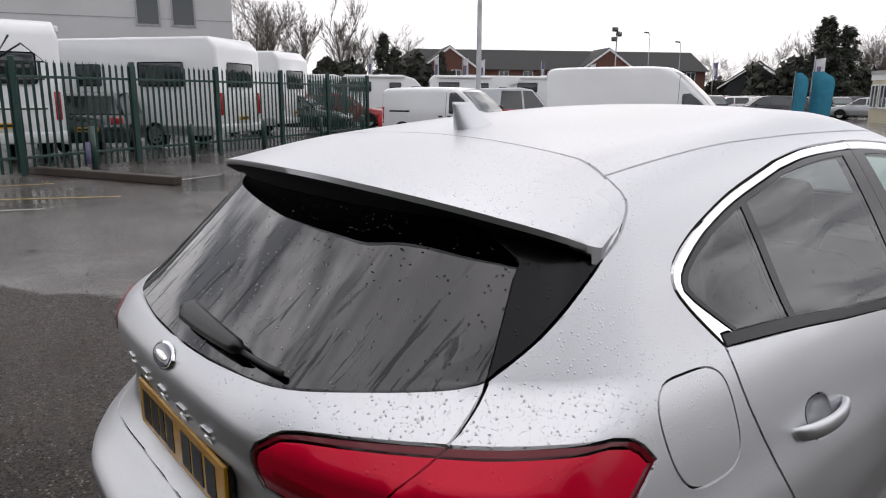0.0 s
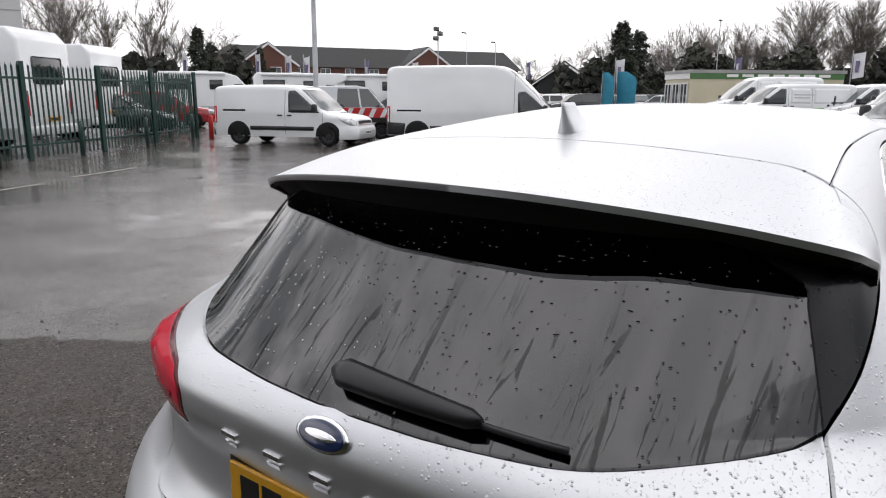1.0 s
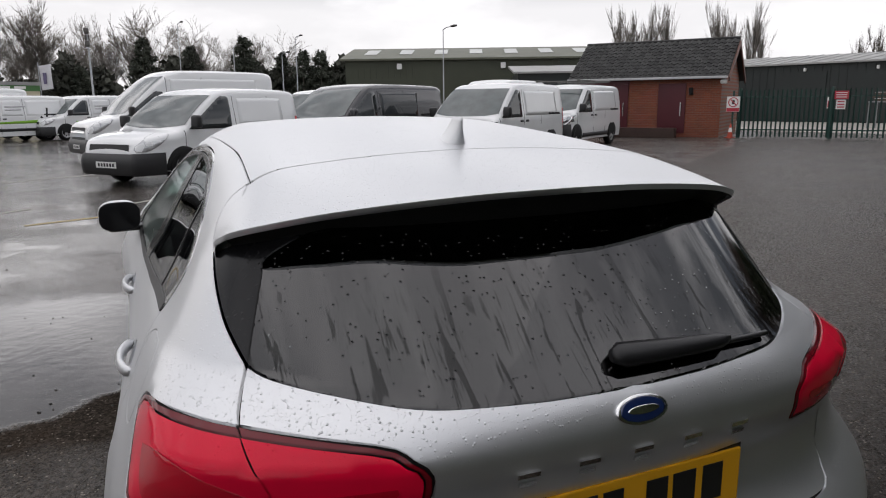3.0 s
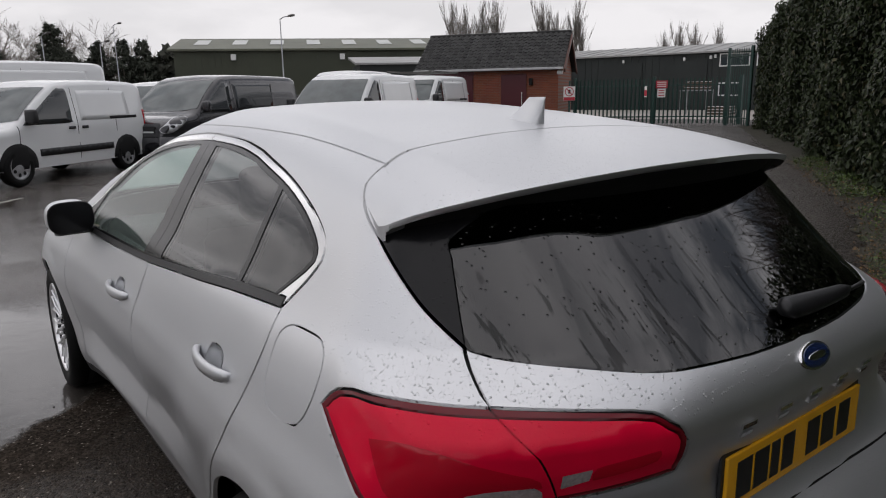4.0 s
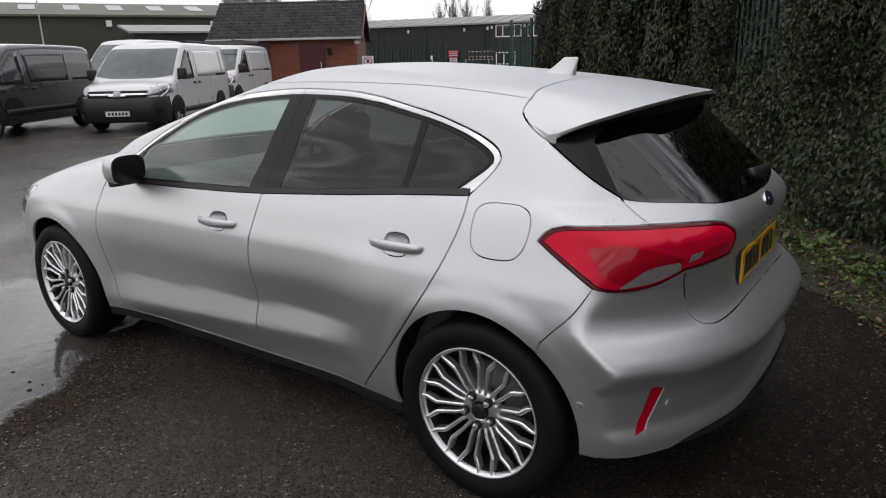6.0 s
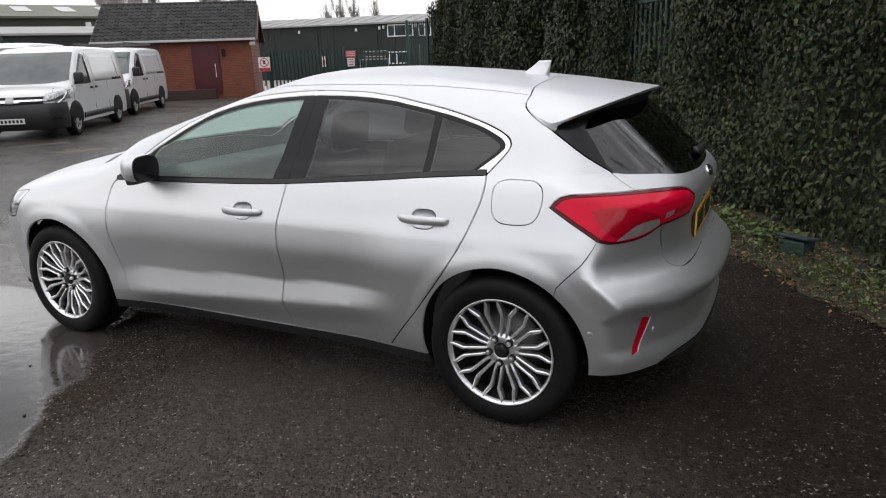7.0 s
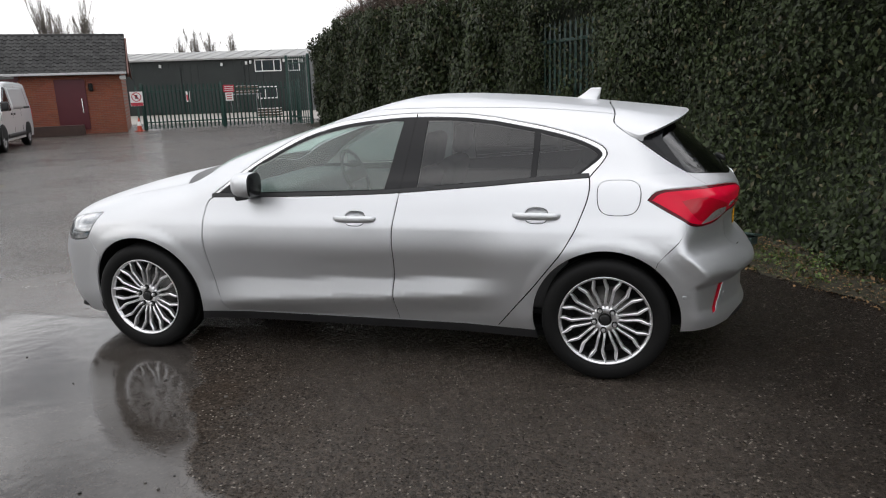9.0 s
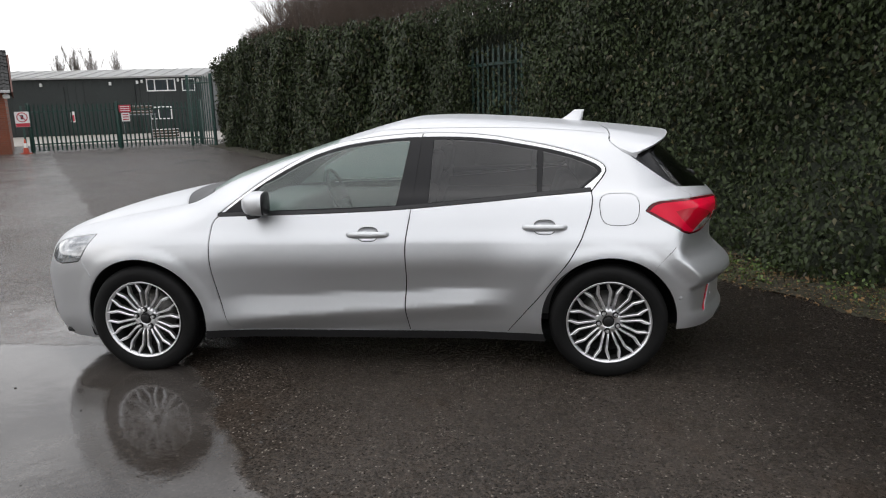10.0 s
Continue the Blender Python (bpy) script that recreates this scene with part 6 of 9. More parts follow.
def front_patch(x0, z0, x1, z1, half0, half1, proud=0.010, rear=False):
    """A panel across the front or back between two heights; the x's give its slope."""
    bm = bmesh.new()
    n = Vector((z1 - z0, 0, -(x1 - x0))).normalized()
    if (n.x < 0) == rear:
        n = -n
    rows = []
    for t in np.linspace(0, 1, 5):
        row = []
        for y in np.linspace(-1, 1, 9):
            h = half0 + (half1 - half0) * t
            row.append(bm.verts.new((x0 + (x1 - x0) * t + n.x * proud, y * h, z0 + (z1 - z0) * t + n.z * proud)))
        rows.append(row)
    for a, b in zip(rows, rows[1:]):
        for i in range(8):
            bm.faces.new((a[i], a[i + 1], b[i + 1], b[i]))
    return bm


class VanSkin:
    """The outer skin of a van: half width by place and height, roof line by place, rounded where they meet."""

    def __init__(self, f, b, width, height, nose, bonnet, screen_run):
        self.f, self.b, self.width, self.height, self.nose = f, b, width, height, nose
        s0 = f + bonnet
        self.s0, self.s1, self.z0, self.z1 = s0, s0 + screen_run, nose * 1.06, height * 0.935
        self.line = spline([(f, nose * 0.66), (f + 0.05, nose * 0.80), (f + 0.16, nose * 0.90), (f + bonnet * 0.6, nose * 1.0), (s0 - 0.03, nose * 1.045), (s0 + screen_run * 0.5, (self.z0 + self.z1) / 2 + 0.03), (self.s1, self.z1),
                            (self.s1 + 0.22, height * 0.978), (self.s1 + 0.7, height * 0.996), (self.s1 + 1.3, height), (b - 0.4, height * 0.992), (b - 0.08, height * 0.975), (b, height * 0.94)])
        self.plan = spline([(f, 0.72), (f + 0.10, 0.82), (f + 0.30, 0.915), (f + 0.65, 0.975), (f + 1.1, 1.0), (b - 0.3, 0.995), (b - 0.06, 0.975), (b, 0.93)])

    def value(self, x, y, z):
        y = np.abs(y)
        lean = ease((z - self.nose * 0.95) / (self.height - self.nose)) * 0.55 + np.clip((z - self.nose) / (self.height - self.nose), 0, 1) * 0.45
        half = self.width / 2 * self.plan(x) * (1 - 0.125 * lean) - 0.030 * ease((0.55 - z) / 0.35) - 0.010 * np.clip(1 - np.abs(z - self.nose * 0.72) / 0.16, 0, 1)
        top = self.line(x) - 0.055 * (y / (self.width / 2)) ** 2
        return smax(y - half, z - top, 0.13)

    def solve(self, make, lo, hi):
        for _ in range(32):
            mid = (lo + hi) / 2
            out = make(mid) > 0
            lo, hi = np.where(out, lo, mid), np.where(out, mid, hi)
        return lo

    def side(self, x, z):
        x, z = np.broadcast_arrays(np.asarray(x, float), np.asarray(z, float))
        return self.solve(lambda y: self.value(x, y, z), np.zeros(x.shape), np.full(x.shape, 1.3))

    def top(self, x, y):
        x, y = np.broadcast_arrays(np.asarray(x, float), np.asarray(y, float))
        return self.solve(lambda z: self.value(x, y, z), np.full(x.shape, 0.3), np.full(x.shape, 3.2))

    def body(self, floor=0.27):
        f, b = self.f, self.b
        xs = np.concatenate([f + np.array([0, 0.02, 0.05, 0.09, 0.14, 0.2, 0.28, 0.38]), np.arange(f + 0.48, b - 0.3, 0.11), b - np.array([0.22, 0.12, 0.06, 0.03, 0.0])])
        a = np.linspace(0, math.pi, 65)
        cx = self.line(xs) * 0.5
        X, A = np.meshgrid(xs, a, indexing="ij")
        C = np.minimum(np.meshgrid(self.line(xs) * 0.55, a, indexing="ij")[0], 0.95)
        R = self.solve(lambda r: np.maximum(self.value(X, r * np.cos(A), C + r * np.sin(A) * 1.0), 0 * r - 1), np.zeros(X.shape), np.full(X.shape, 2.6))
        bm = bmesh.new()
        rows = []
        for i in range(len(xs)):
            ring = [bm.verts.new((xs[i], R[i, j] * math.cos(a[j]), C[i, j] + R[i, j] * math.sin(a[j]))) for j in range(65)]
            for z in (0.62, 0.45, 0.34, floor):
                z = min(z, C[i, 0] - 0.01)
                w = float(self.side(xs[i], z))
                ring.append(bm.verts.new((xs[i], -w, z)))
                ring.insert(0, bm.verts.new((xs[i], w, z)))
            rows.append(ring)
        n = len(rows[0])
        for p, q in zip(rows, rows[1:]):
            for j in range(n - 1):
                bm.faces.new((p[j], p[j + 1], q[j + 1], q[j]))
            bm.faces.new((p[n - 1], p[0], q[0], q[n - 1]))
        bm.faces.new(rows[0])
        bm.faces.new(rows[-1][::-1])
        bmesh.ops.recalc_face_normals(bm, faces=bm.faces[:])
        return bm

    def patch(self, outline, sgn, proud=0.006, thick=0.012, corners=None):
        """A panel that follows the side, from its outline in (x, z); corners: those left sharp."""
        from mathutils.geometry import delaunay_2d_cdt
        loop = smooth_line(outline, 0.05, closed=True, corners=tuple(range(len(outline))) if corners is None else corners)
        gx, gz = np.meshgrid(np.arange(loop[:, 0].min(), loop[:, 0].max(), 0.14), np.arange(loop[:, 1].min(), loop[:, 1].max(), 0.09))
        g = np.stack([gx.ravel(), gz.ravel()], -1)
        g = g[inside(shrink_loop(loop, 0.02), g)] if len(g) else g
        m = len(loop)
        vs, _, fs, *_ = delaunay_2d_cdt([Vector(q) for q in np.concatenate([loop, g])], [(i, (i + 1) % m) for i in range(m)], [], 1, 1e-6)
        fl = np.array([(v.x, v.y) for v in vs])
        y = self.side(fl[:, 0], fl[:, 1])
        bm = bmesh.new()
        top = [bm.verts.new((p[0], sgn * (w + proud), p[1])) for p, w in zip(fl, y)]
        for t in fs:
            bm.faces.new([top[i] for i in t])
        rim = [e for e in bm.edges if len(e.link_faces) == 1]
        low = {}
        for e in rim:
            for v in e.verts:
                if v not in low:
                    low[v] = bm.verts.new((v.co.x, v.co.y - sgn * (thick + proud), v.co.z))
        for e in rim:
            bm.faces.new((e.verts[0], e.verts[1], low[e.verts[1]], low[e.verts[0]]))
        bmesh.ops.recalc_face_normals(bm, faces=bm.faces[:])
        return bm

    def nose_strip(self, y0, y1, z0, z1, proud, rise=0.0):
        """A thin shell on the nose between two heights; rise lifts it towards the flank."""
        bm = bmesh.new()
        rows = []
        for j in range(5):
            row = []
            for i in range(15):
                y = y0 + (y1 - y0) * i / 14
                z = z0 + (z1 - z0) * j / 4 + rise * i / 14
                lo, hi = self.f - 0.3, self.f + 1.2
                for _ in range(24):
                    mid = (lo + hi) / 2
                    if mid < self.f or float(self.value(mid, abs(y), z)) > 0:
                        lo = mid
                    else:
                        hi = mid
                row.append(((hi - proud, y * (1 + 0.5 * proud), z), (hi + 0.03, y, z)))
            rows.append(row)
        outer = [[bm.verts.new(p[0]) for p in row] for row in rows]
        inner = [[bm.verts.new(p[1]) for p in row] for row in rows]
        for g in (outer, inner):
            for a, b in zip(g, g[1:]):
                for i in range(14):
                    bm.faces.new((a[i], a[i + 1], b[i + 1], b[i]))
        ring = [(0, i) for i in range(15)] + [(j, 14) for j in range(1, 5)] + [(4, i) for i in range(13, -1, -1)] + [(j, 0) for j in range(3, 0, -1)]
        for (a, b), (c, d) in zip(ring, ring[1:] + ring[:1]):
            bm.faces.new((outer[a][b], outer[c][d], inner[c][d], inner[a][b]))
        bmesh.ops.recalc_face_normals(bm, faces=bm.faces[:])
        return bm

    def screen(self, proud=0.006):
        bm = bmesh.new()
        rows = []
        for t in np.linspace(0, 1, 14):
            row = []
            for v in np.linspace(-1, 1, 21):
                x = self.s0 + 0.02 + 0.16 * v * v * (1 - t) + (self.s1 - 0.10 - self.s0) * t + 0.07 * v * v * t
                y = v * self.width * 0.5 * (0.90 - 0.085 * t)
                row.append(bm.verts.new((x - proud, y, float(self.top(x, y)) + proud)))
            rows.append(row)
        for p, q in zip(rows, rows[1:]):
            for j in range(20):
                bm.faces.new((p[j], p[j + 1], q[j + 1], q[j]))
        bmesh.ops.recalc_face_normals(bm, faces=bm.faces[:])
        return bm


def build_van(label, paint, length=5.0, width=1.92, height=1.95, wheelbase=3.1, front_over=0.90, bonnet=0.95, nose=1.02, screen_run=0.9, wheel_r=0.33, dark_bumper=True, side_glass=False, dark_wheels=False, stripe=False, group="vans", badge_bar=True, name="van", dark_tail=False, one_panel=False, plain=False, big_bumper=False):
    """A panel van standing at its own origin on the ground, front towards -x, its front axle at x = 0."""
    van = thing(name, label, "van", group=group)
    f, b = -front_over, length - front_over
    s = VanSkin(f, b, width, height, nose, bonnet, screen_run)
    harden(part("body", s.body(), paint, van), 40)
    part("windscreen", s.screen(), M["screen"], van, "dark windscreen reflecting the sky")
    at_z = lambda z: s.s0 + (z - s.z0) / (s.z1 - s.z0) * (s.s1 - s.s0)
    w0, w1 = nose * 1.05, min(height * 0.90, nose * 1.05 + 0.64)
    xr = max(at_z(w1) + 0.48, at_z(w0) + 0.85)
    door = xr + 0.10
    mid = door + 1.05
    roof_z0 = min(height * 0.91, height - 0.17)
    strip = 0.34 if big_bumper else 0.47
    for sgn in (-1, 1):
        part("cab_window", s.patch([(at_z(w0) + 0.20, w0 - 0.02), (at_z(w0 + 0.17) + 0.17, w0 + 0.14), (at_z(w1) + 0.20, w1 - 0.03), (at_z(w1) + 0.32, w1), (xr - 0.06, w1), (xr, w1 - 0.08), (xr - 0.02, w0 + 0.02), (xr - 0.10, w0 - 0.02)], sgn, corners=(0, 1, 4, 6)), M["dark_glass"], van, "dark cab window")
        for x, z0 in ((door, 0.36), (mid, 0.36), (at_z(w0) + 0.10, 0.66))[::2 if plain else 1]:
            top_z = roof_z0 if z0 < 0.5 else w0 - 0.03
            part("door_gap", s.patch([(x, z0), (x, top_z), (x + 0.012, top_z), (x + 0.012, z0)], sgn, 0.002), M["under"], van, "dark door gap")
        for x in (door - 0.23, door + 0.10):
            part("door_handle", s.patch([(x, nose * 0.915), (x + 0.01, nose * 0.965), (x + 0.15, nose * 0.965), (x + 0.16, nose * 0.915)], sgn, 0.02), M["plastic"], van, "black door handle")
        if side_glass:
            part("side_window", s.patch([(door + 0.10, nose * 1.06), (door + 0.06, height * 0.88), (door + 1.55, height * 0.885), (door + 1.66, height * 0.84), (door + 1.60, nose * 1.06)], sgn, corners=(0, 1, 4)), M["dark_glass"], van, "dark side window")
        elif not plain:
            for k0, k1 in (((door + 0.10, mid - 0.06), (mid + 0.08, b - 0.25)) if not one_panel else ((door + 0.10, b - 0.55),)):
                part("pressed_panel", s.patch([(k0, nose * 1.06), (k0 + 0.02, roof_z0 - 0.05), (k1 - 0.16, roof_z0 - 0.05), (k1 - 0.03, roof_z0 - 0.14), (k1, nose * 1.06)], sgn, 0.0035, corners=(0, 1, 4)), paint, van)
        part("rub_strip", s.patch([(0.46, strip), (0.46, strip + 0.12), (wheelbase - 0.42, strip + 0.12), (wheelbase - 0.42, strip)], sgn, 0.016), M["plastic"], van, "black side rub strip")
        part("door_rail", s.patch([(b - 1.15, nose * 1.06), (b - 1.15, nose * 1.115), (b - 0.35, nose * 1.115), (b - 0.35, nose * 1.06)], sgn, 0.004), M["under"], van, "dark sliding door rail")
        if dark_tail:
            part("tail_trim", s.patch([(wheelbase + 0.44, 0.29), (wheelbase + 0.40, 0.66), (b - 0.01, 0.70), (b - 0.01, 0.29)], sgn, 0.012), M["plastic"], van, "black rear corner trim")
        if stripe:
            part("side_stripe", s.patch([(0.5, 0.76), (0.5, 0.84), (b - 0.1, 0.98), (b - 0.1, 0.80)], sgn, 0.008), M["stripe_green"], van, "green side stripe")
            for k, w in ((0, 0.9), (1, 0.7)):
                z = height * 0.74 - 0.13 * k
                part("side_marking", s.patch([(door + 0.25, z), (door + 0.25, z + 0.055), (door + 0.25 + w, z + 0.055), (door + 0.25 + w, z)], sgn, 0.008), M["steel_wheel"], van, "plain grey bar of lettering")
            part("side_emblem", s.patch([(b - 1.1, 0.95), (b - 1.02, 1.45), (b - 0.94, 1.45), (b - 1.0, 0.98), (b - 0.72, 1.12), (b - 0.7, 1.05), (b - 1.02, 0.86), (b - 1.35, 1.02), (b - 1.30, 1.10)], sgn, 0.010), M["plastic"], van, "plain dark emblem shape")
        for x in (0.0, wheelbase):
            pts = [(x + (wheel_r + 0.075) * math.cos(t), max(0.28, wheel_r + (wheel_r + 0.075) * math.sin(t))) for t in np.linspace(-0.10, math.pi + 0.10, 22)]
            part("wheel_arch", s.patch(pts, sgn, 0.006, 0.05), M["under"], van, "dark wheel arch")
            simple_wheel(van, x, sgn * (width / 2 - 0.105), wheel_r, 0.2, dark_wheels)
        part("headlight", s.patch([(f + 0.035, nose * 0.66), (f + 0.05, nose * 0.76), (f + 0.24, nose * 0.90), (f + 0.58, nose * 0.985), (f + 0.66, nose * 0.96), (f + 0.40, nose * 0.76), (f + 0.18, nose * 0.66)], sgn, 0.008, corners=(0, 4)), M["lamp_clear"], van, "clear headlight")
        mir = part("door_mirror", box_bm(-0.08, -0.10, -0.12, 0.06, 0.10, 0.12, 0.045, 3), M["plastic"] if paint != M["grey_paint"] else paint, van, "door mirror")
        mir.location = (at_z(w0) + 0.34, sgn * (width / 2 + 0.07), w0 + 0.12)
        part("tail_light", s.patch([(b - 0.12, nose * 0.68), (b - 0.13, nose * 1.22), (b - 0.012, nose * 1.22), (b - 0.012, nose * 0.68)], sgn, 0.012), M["lamp_red"], van, "red tail light")
        if big_bumper:
            part("bumper_corner", s.patch([(f + 0.06, 0.30), (f + 0.05, 0.74), (f + 0.30, 0.76), (f + 0.52, 0.70), (f + 0.56, 0.30)], sgn, 0.016), M["plastic"], van, "black bumper corner")
            part("headlight_rim", s.patch([(f + 0.16, nose * 0.70), (f + 0.40, nose * 0.80), (f + 0.62, nose * 0.95), (f + 0.66, nose * 0.92), (f + 0.44, nose * 0.75), (f + 0.20, nose * 0.665)], sgn, 0.012), M["chrome"], van, "bright headlight rim")
    half = width * 0.30
    if big_bumper:
        half = width * 0.33
        part("grille", s.nose_strip(-half, half, 0.56, nose * 0.845, 0.012), M["under"], van, "black grille")
        for z in np.linspace(0.60, nose * 0.72, 4):
            part("grille_slat", s.nose_strip(-half * 0.97, half * 0.97, z, z + 0.030, 0.026), M["gloss_black"], van)
        part("grille_bar", s.nose_strip(-half, half, nose * 0.755, nose * 0.795, 0.034), M["chrome"], van, "chrome grille bar")
        part("grille_bar", s.nose_strip(-half * 0.3, half * 0.3, nose * 0.735, nose * 0.765, 0.036), M["chrome"], van, "chrome grille bar")
        part("round_badge", s.nose_strip(-0.07, 0.07, nose * 0.72, nose * 0.84, 0.045), M["steel_wheel"], van, "plain grey badge")
        for sgn in (-1, 1):
            part("headlight", s.nose_strip(sgn * half * 1.02, sgn * width * 0.488, nose * 0.73, nose * 0.90, 0.016, 0.05), M["lamp_inner"], van, "grey glazed headlight")
            part("fog_light", s.nose_strip(sgn * half * 1.08, sgn * width * 0.45, 0.42, 0.50, 0.07), M["under"], van, "dark fog lamp recess")
    else:
        part("grille", front_patch(f - 0.004, 0.46, f + 0.05, nose * 0.79, half, half * 0.95, 0.02), M["plastic"], van, "black grille")
    if badge_bar and not big_bumper:
        part("grille_bar", front_patch(f + 0.012, nose * 0.66, f + 0.022, nose * 0.69, half * 0.95, half * 0.95, 0.034), M["chrome"], van, "chrome grille bar")
    bump_w = lambda x: 2 * float(s.side(x, 0.5)) / width
    bm = bmesh.new()
    rows = []
    high = 1.22 if big_bumper else 1.0
    for z, o in ((0.22, 0.0), (0.26, 0.035), (0.40 * high, 0.05), (0.50 * high, 0.045), (0.60 * high, 0.015), (0.62 * high, -0.01)):
        row = []
        for v in np.linspace(-1, 1, 33):
            t = abs(v)
            x = f + 0.02 + max(0, (t - 0.62) / 0.38) ** 1.6 * 0.52
            y = math.copysign(min(t / 0.62, 1) * float(s.side(f + 0.02, 0.5)) if t < 0.62 else float(s.side(x, 0.5)), v)
            k = min(1, t / 0.62)
            row.append(bm.verts.new((x - o * (1.3 - 0.9 * max(0, (t - 0.62) / 0.38)) - 0.02, y + math.copysign(o * 0.5 * k, v), z)))
        rows.append(row)
    for p, q in zip(rows, rows[1:]):
        for j in range(32):
            bm.faces.new((p[j], p[j + 1], q[j + 1], q[j]))
    bmesh.ops.recalc_face_normals(bm, faces=bm.faces[:])
    part("front_bumper", bm, M["plastic"] if dark_bumper else paint, van, "front bumper")
    plate = part("number_plate", box_bm(f - 0.085, -0.26, 0.36, f - 0.07, 0.26, 0.47), M["plate_w"], van, "white number plate", smooth=False)
    for k in range(6):
        part("plate_mark", box_bm(f - 0.088, -0.22 + k * 0.075, 0.385, f - 0.085, -0.175 + k * 0.075, 0.445), M["ink"], plate, "plain black bar", smooth=False)
    part("rear_bumper", box_bm(b - 0.12, -width / 2 * 0.93, 0.28, b + 0.06, width / 2 * 0.93, 0.50, 0.04), M["plastic"], van, "black rear bumper")
    return van


def stand(ob, front, heading, size=1.0):
    """Puts a vehicle down with its front axle at a ground point, heading towards a way."""
    hx, hy = heading
    ob.matrix_world = Matrix.Translation((*front, 0)) @ Matrix.Rotation(math.atan2(-hy, -hx), 4, "Z") @ Matrix.Scale(size, 4)
    return ob


def axle(wheel_point, heading, width, left=True):
    """Middle of the front axle from the ground point of one wheel."""
    hx, hy = heading
    lx, ly = (-hy, hx)
    s = -1 if left else 1
    return (wheel_point[0] + s * lx * (width / 2 - 0.08), wheel_point[1] + s * ly * (width / 2 - 0.08))


def unit(x, y):
    l = math.hypot(x, y)
    return (x / l, y / l)


ROW = unit(0.56, -0.83)
stand(build_van("long white high-roof panel van parked broadside", M["white_paint"], 5.99, 2.05, 2.50, 4.03, 0.93, 0.58, 0.98, 1.45, 0.34, dark_tail=True, badge_bar=False, plain=True), (-17.33, -9.43), unit(-0.422, 0.906), 0.921)
stand(build_van("small white panel van with black wheels beside a lamp post", M["white_paint"], 4.82, 1.85, 1.86, 3.06, 0.88, 0.95, 0.98, 0.85, 0.33, dark_bumper=False, dark_wheels=True, plain=True), (-13.33, -14.02), unit(-0.363, 0.932), 0.92)
stand(build_van("white compact panel van with black bumper facing the yard", M["white_paint"], 4.38, 1.81, 1.80, 2.73, 0.92, 0.90, 0.98, 0.95, 0.32, badge_bar=False, one_panel=True), (-13.48, -0.55), unit(0.638, -0.77), 1.03)
stand(build_van("white long high-roof van behind the compact van", M["white_paint"], 5.53, 2.05, 2.50, 3.3, 1.0, 0.80, 1.18, 1.35, 0.34, one_panel=True), (-20.43, -1.29), unit(0.33, -0.94))
stand(build_van("dark grey panel van with side windows", M["grey_paint"], 5.2, 1.95, 1.96, 3.45, 0.95, 0.85, 1.06, 0.95, 0.34, side_glass=True, dark_bumper=False), (-15.64, 3.29), unit(0.545, -0.838), 1.02)
stand(build_van("white panel van with black bumper and chrome grille bar", M["white_paint"], 4.99, 1.95, 1.96, 3.1, 0.93, 0.85, 1.06, 0.95, 0.34, one_panel=True, big_bumper=True), (-14.38, 6.77), unit(0.575, -0.818), 1.02)
third = stand(build_van("white panel van with a roof ladder rack", M["white_paint"], 4.99, 1.95, 1.96, 3.1, 0.93, 0.85, 1.06, 0.95, 0.34, one_panel=True, big_bumper=True), (-18.06, 11.47), unit(0.559, -0.829), 1.05)
for k in range(4):
    part("roof_bar", tube_bm([(0.7 + k * 0.85, -0.75, 2.03), (0.7 + k * 0.85, 0.75, 2.03)], 0.018, 6), M["disc"], third, "steel roof bar")
for y in (-0.7, 0.7):
    part("roof_rail", tube_bm([(0.6, y, 2.06), (3.5, y, 2.06)], 0.018, 6), M["disc"], third, "steel roof rail")
stand(build_van("white high-roof van standing behind the front row", M["white_paint"], 5.5, 2.0, 2.35, 3.3, 1.0, 0.80, 1.16, 1.25, 0.34), swung(-22.0, 11.2, 1.0), ROW)
stand(build_van("white van standing behind the dark grey van", M["white_paint"], 5.2, 1.95, 2.02, 3.3, 0.95, 0.85, 1.06, 0.95, 0.34), swung(-24.0, 5.0, 1.2), ROW)
stand(build_van("white van with a green side stripe and dark emblem", M["white_paint"], 5.34, 1.98, 2.0, 3.3, 1.0, 0.90, 1.06, 0.95, 0.34, stripe=True), (-33.21, -7.57), unit(0.60, -0.80))
stand(build_van("white van with a green side stripe behind the first", M["white_paint"], 5.34, 1.98, 2.0, 3.3, 1.0, 0.90, 1.06, 0.95, 0.34, stripe=True), (-35.0, -4.2), unit(0.60, -0.80))
stand(build_van("white high-roof van behind the striped vans", M["white_paint"], 5.5, 2.0, 2.4, 3.3, 1.0, 0.80, 1.16, 1.3, 0.34), (-36.6, -9.6), unit(0.60, -0.80))
stand(build_van("white van parked by the office cabin", M["white_paint"], 5.0, 1.95, 2.3, 3.1, 0.95, 0.85, 1.06, 0.95, 0.34), (-40.0, -1.2), unit(0.6, -0.8))


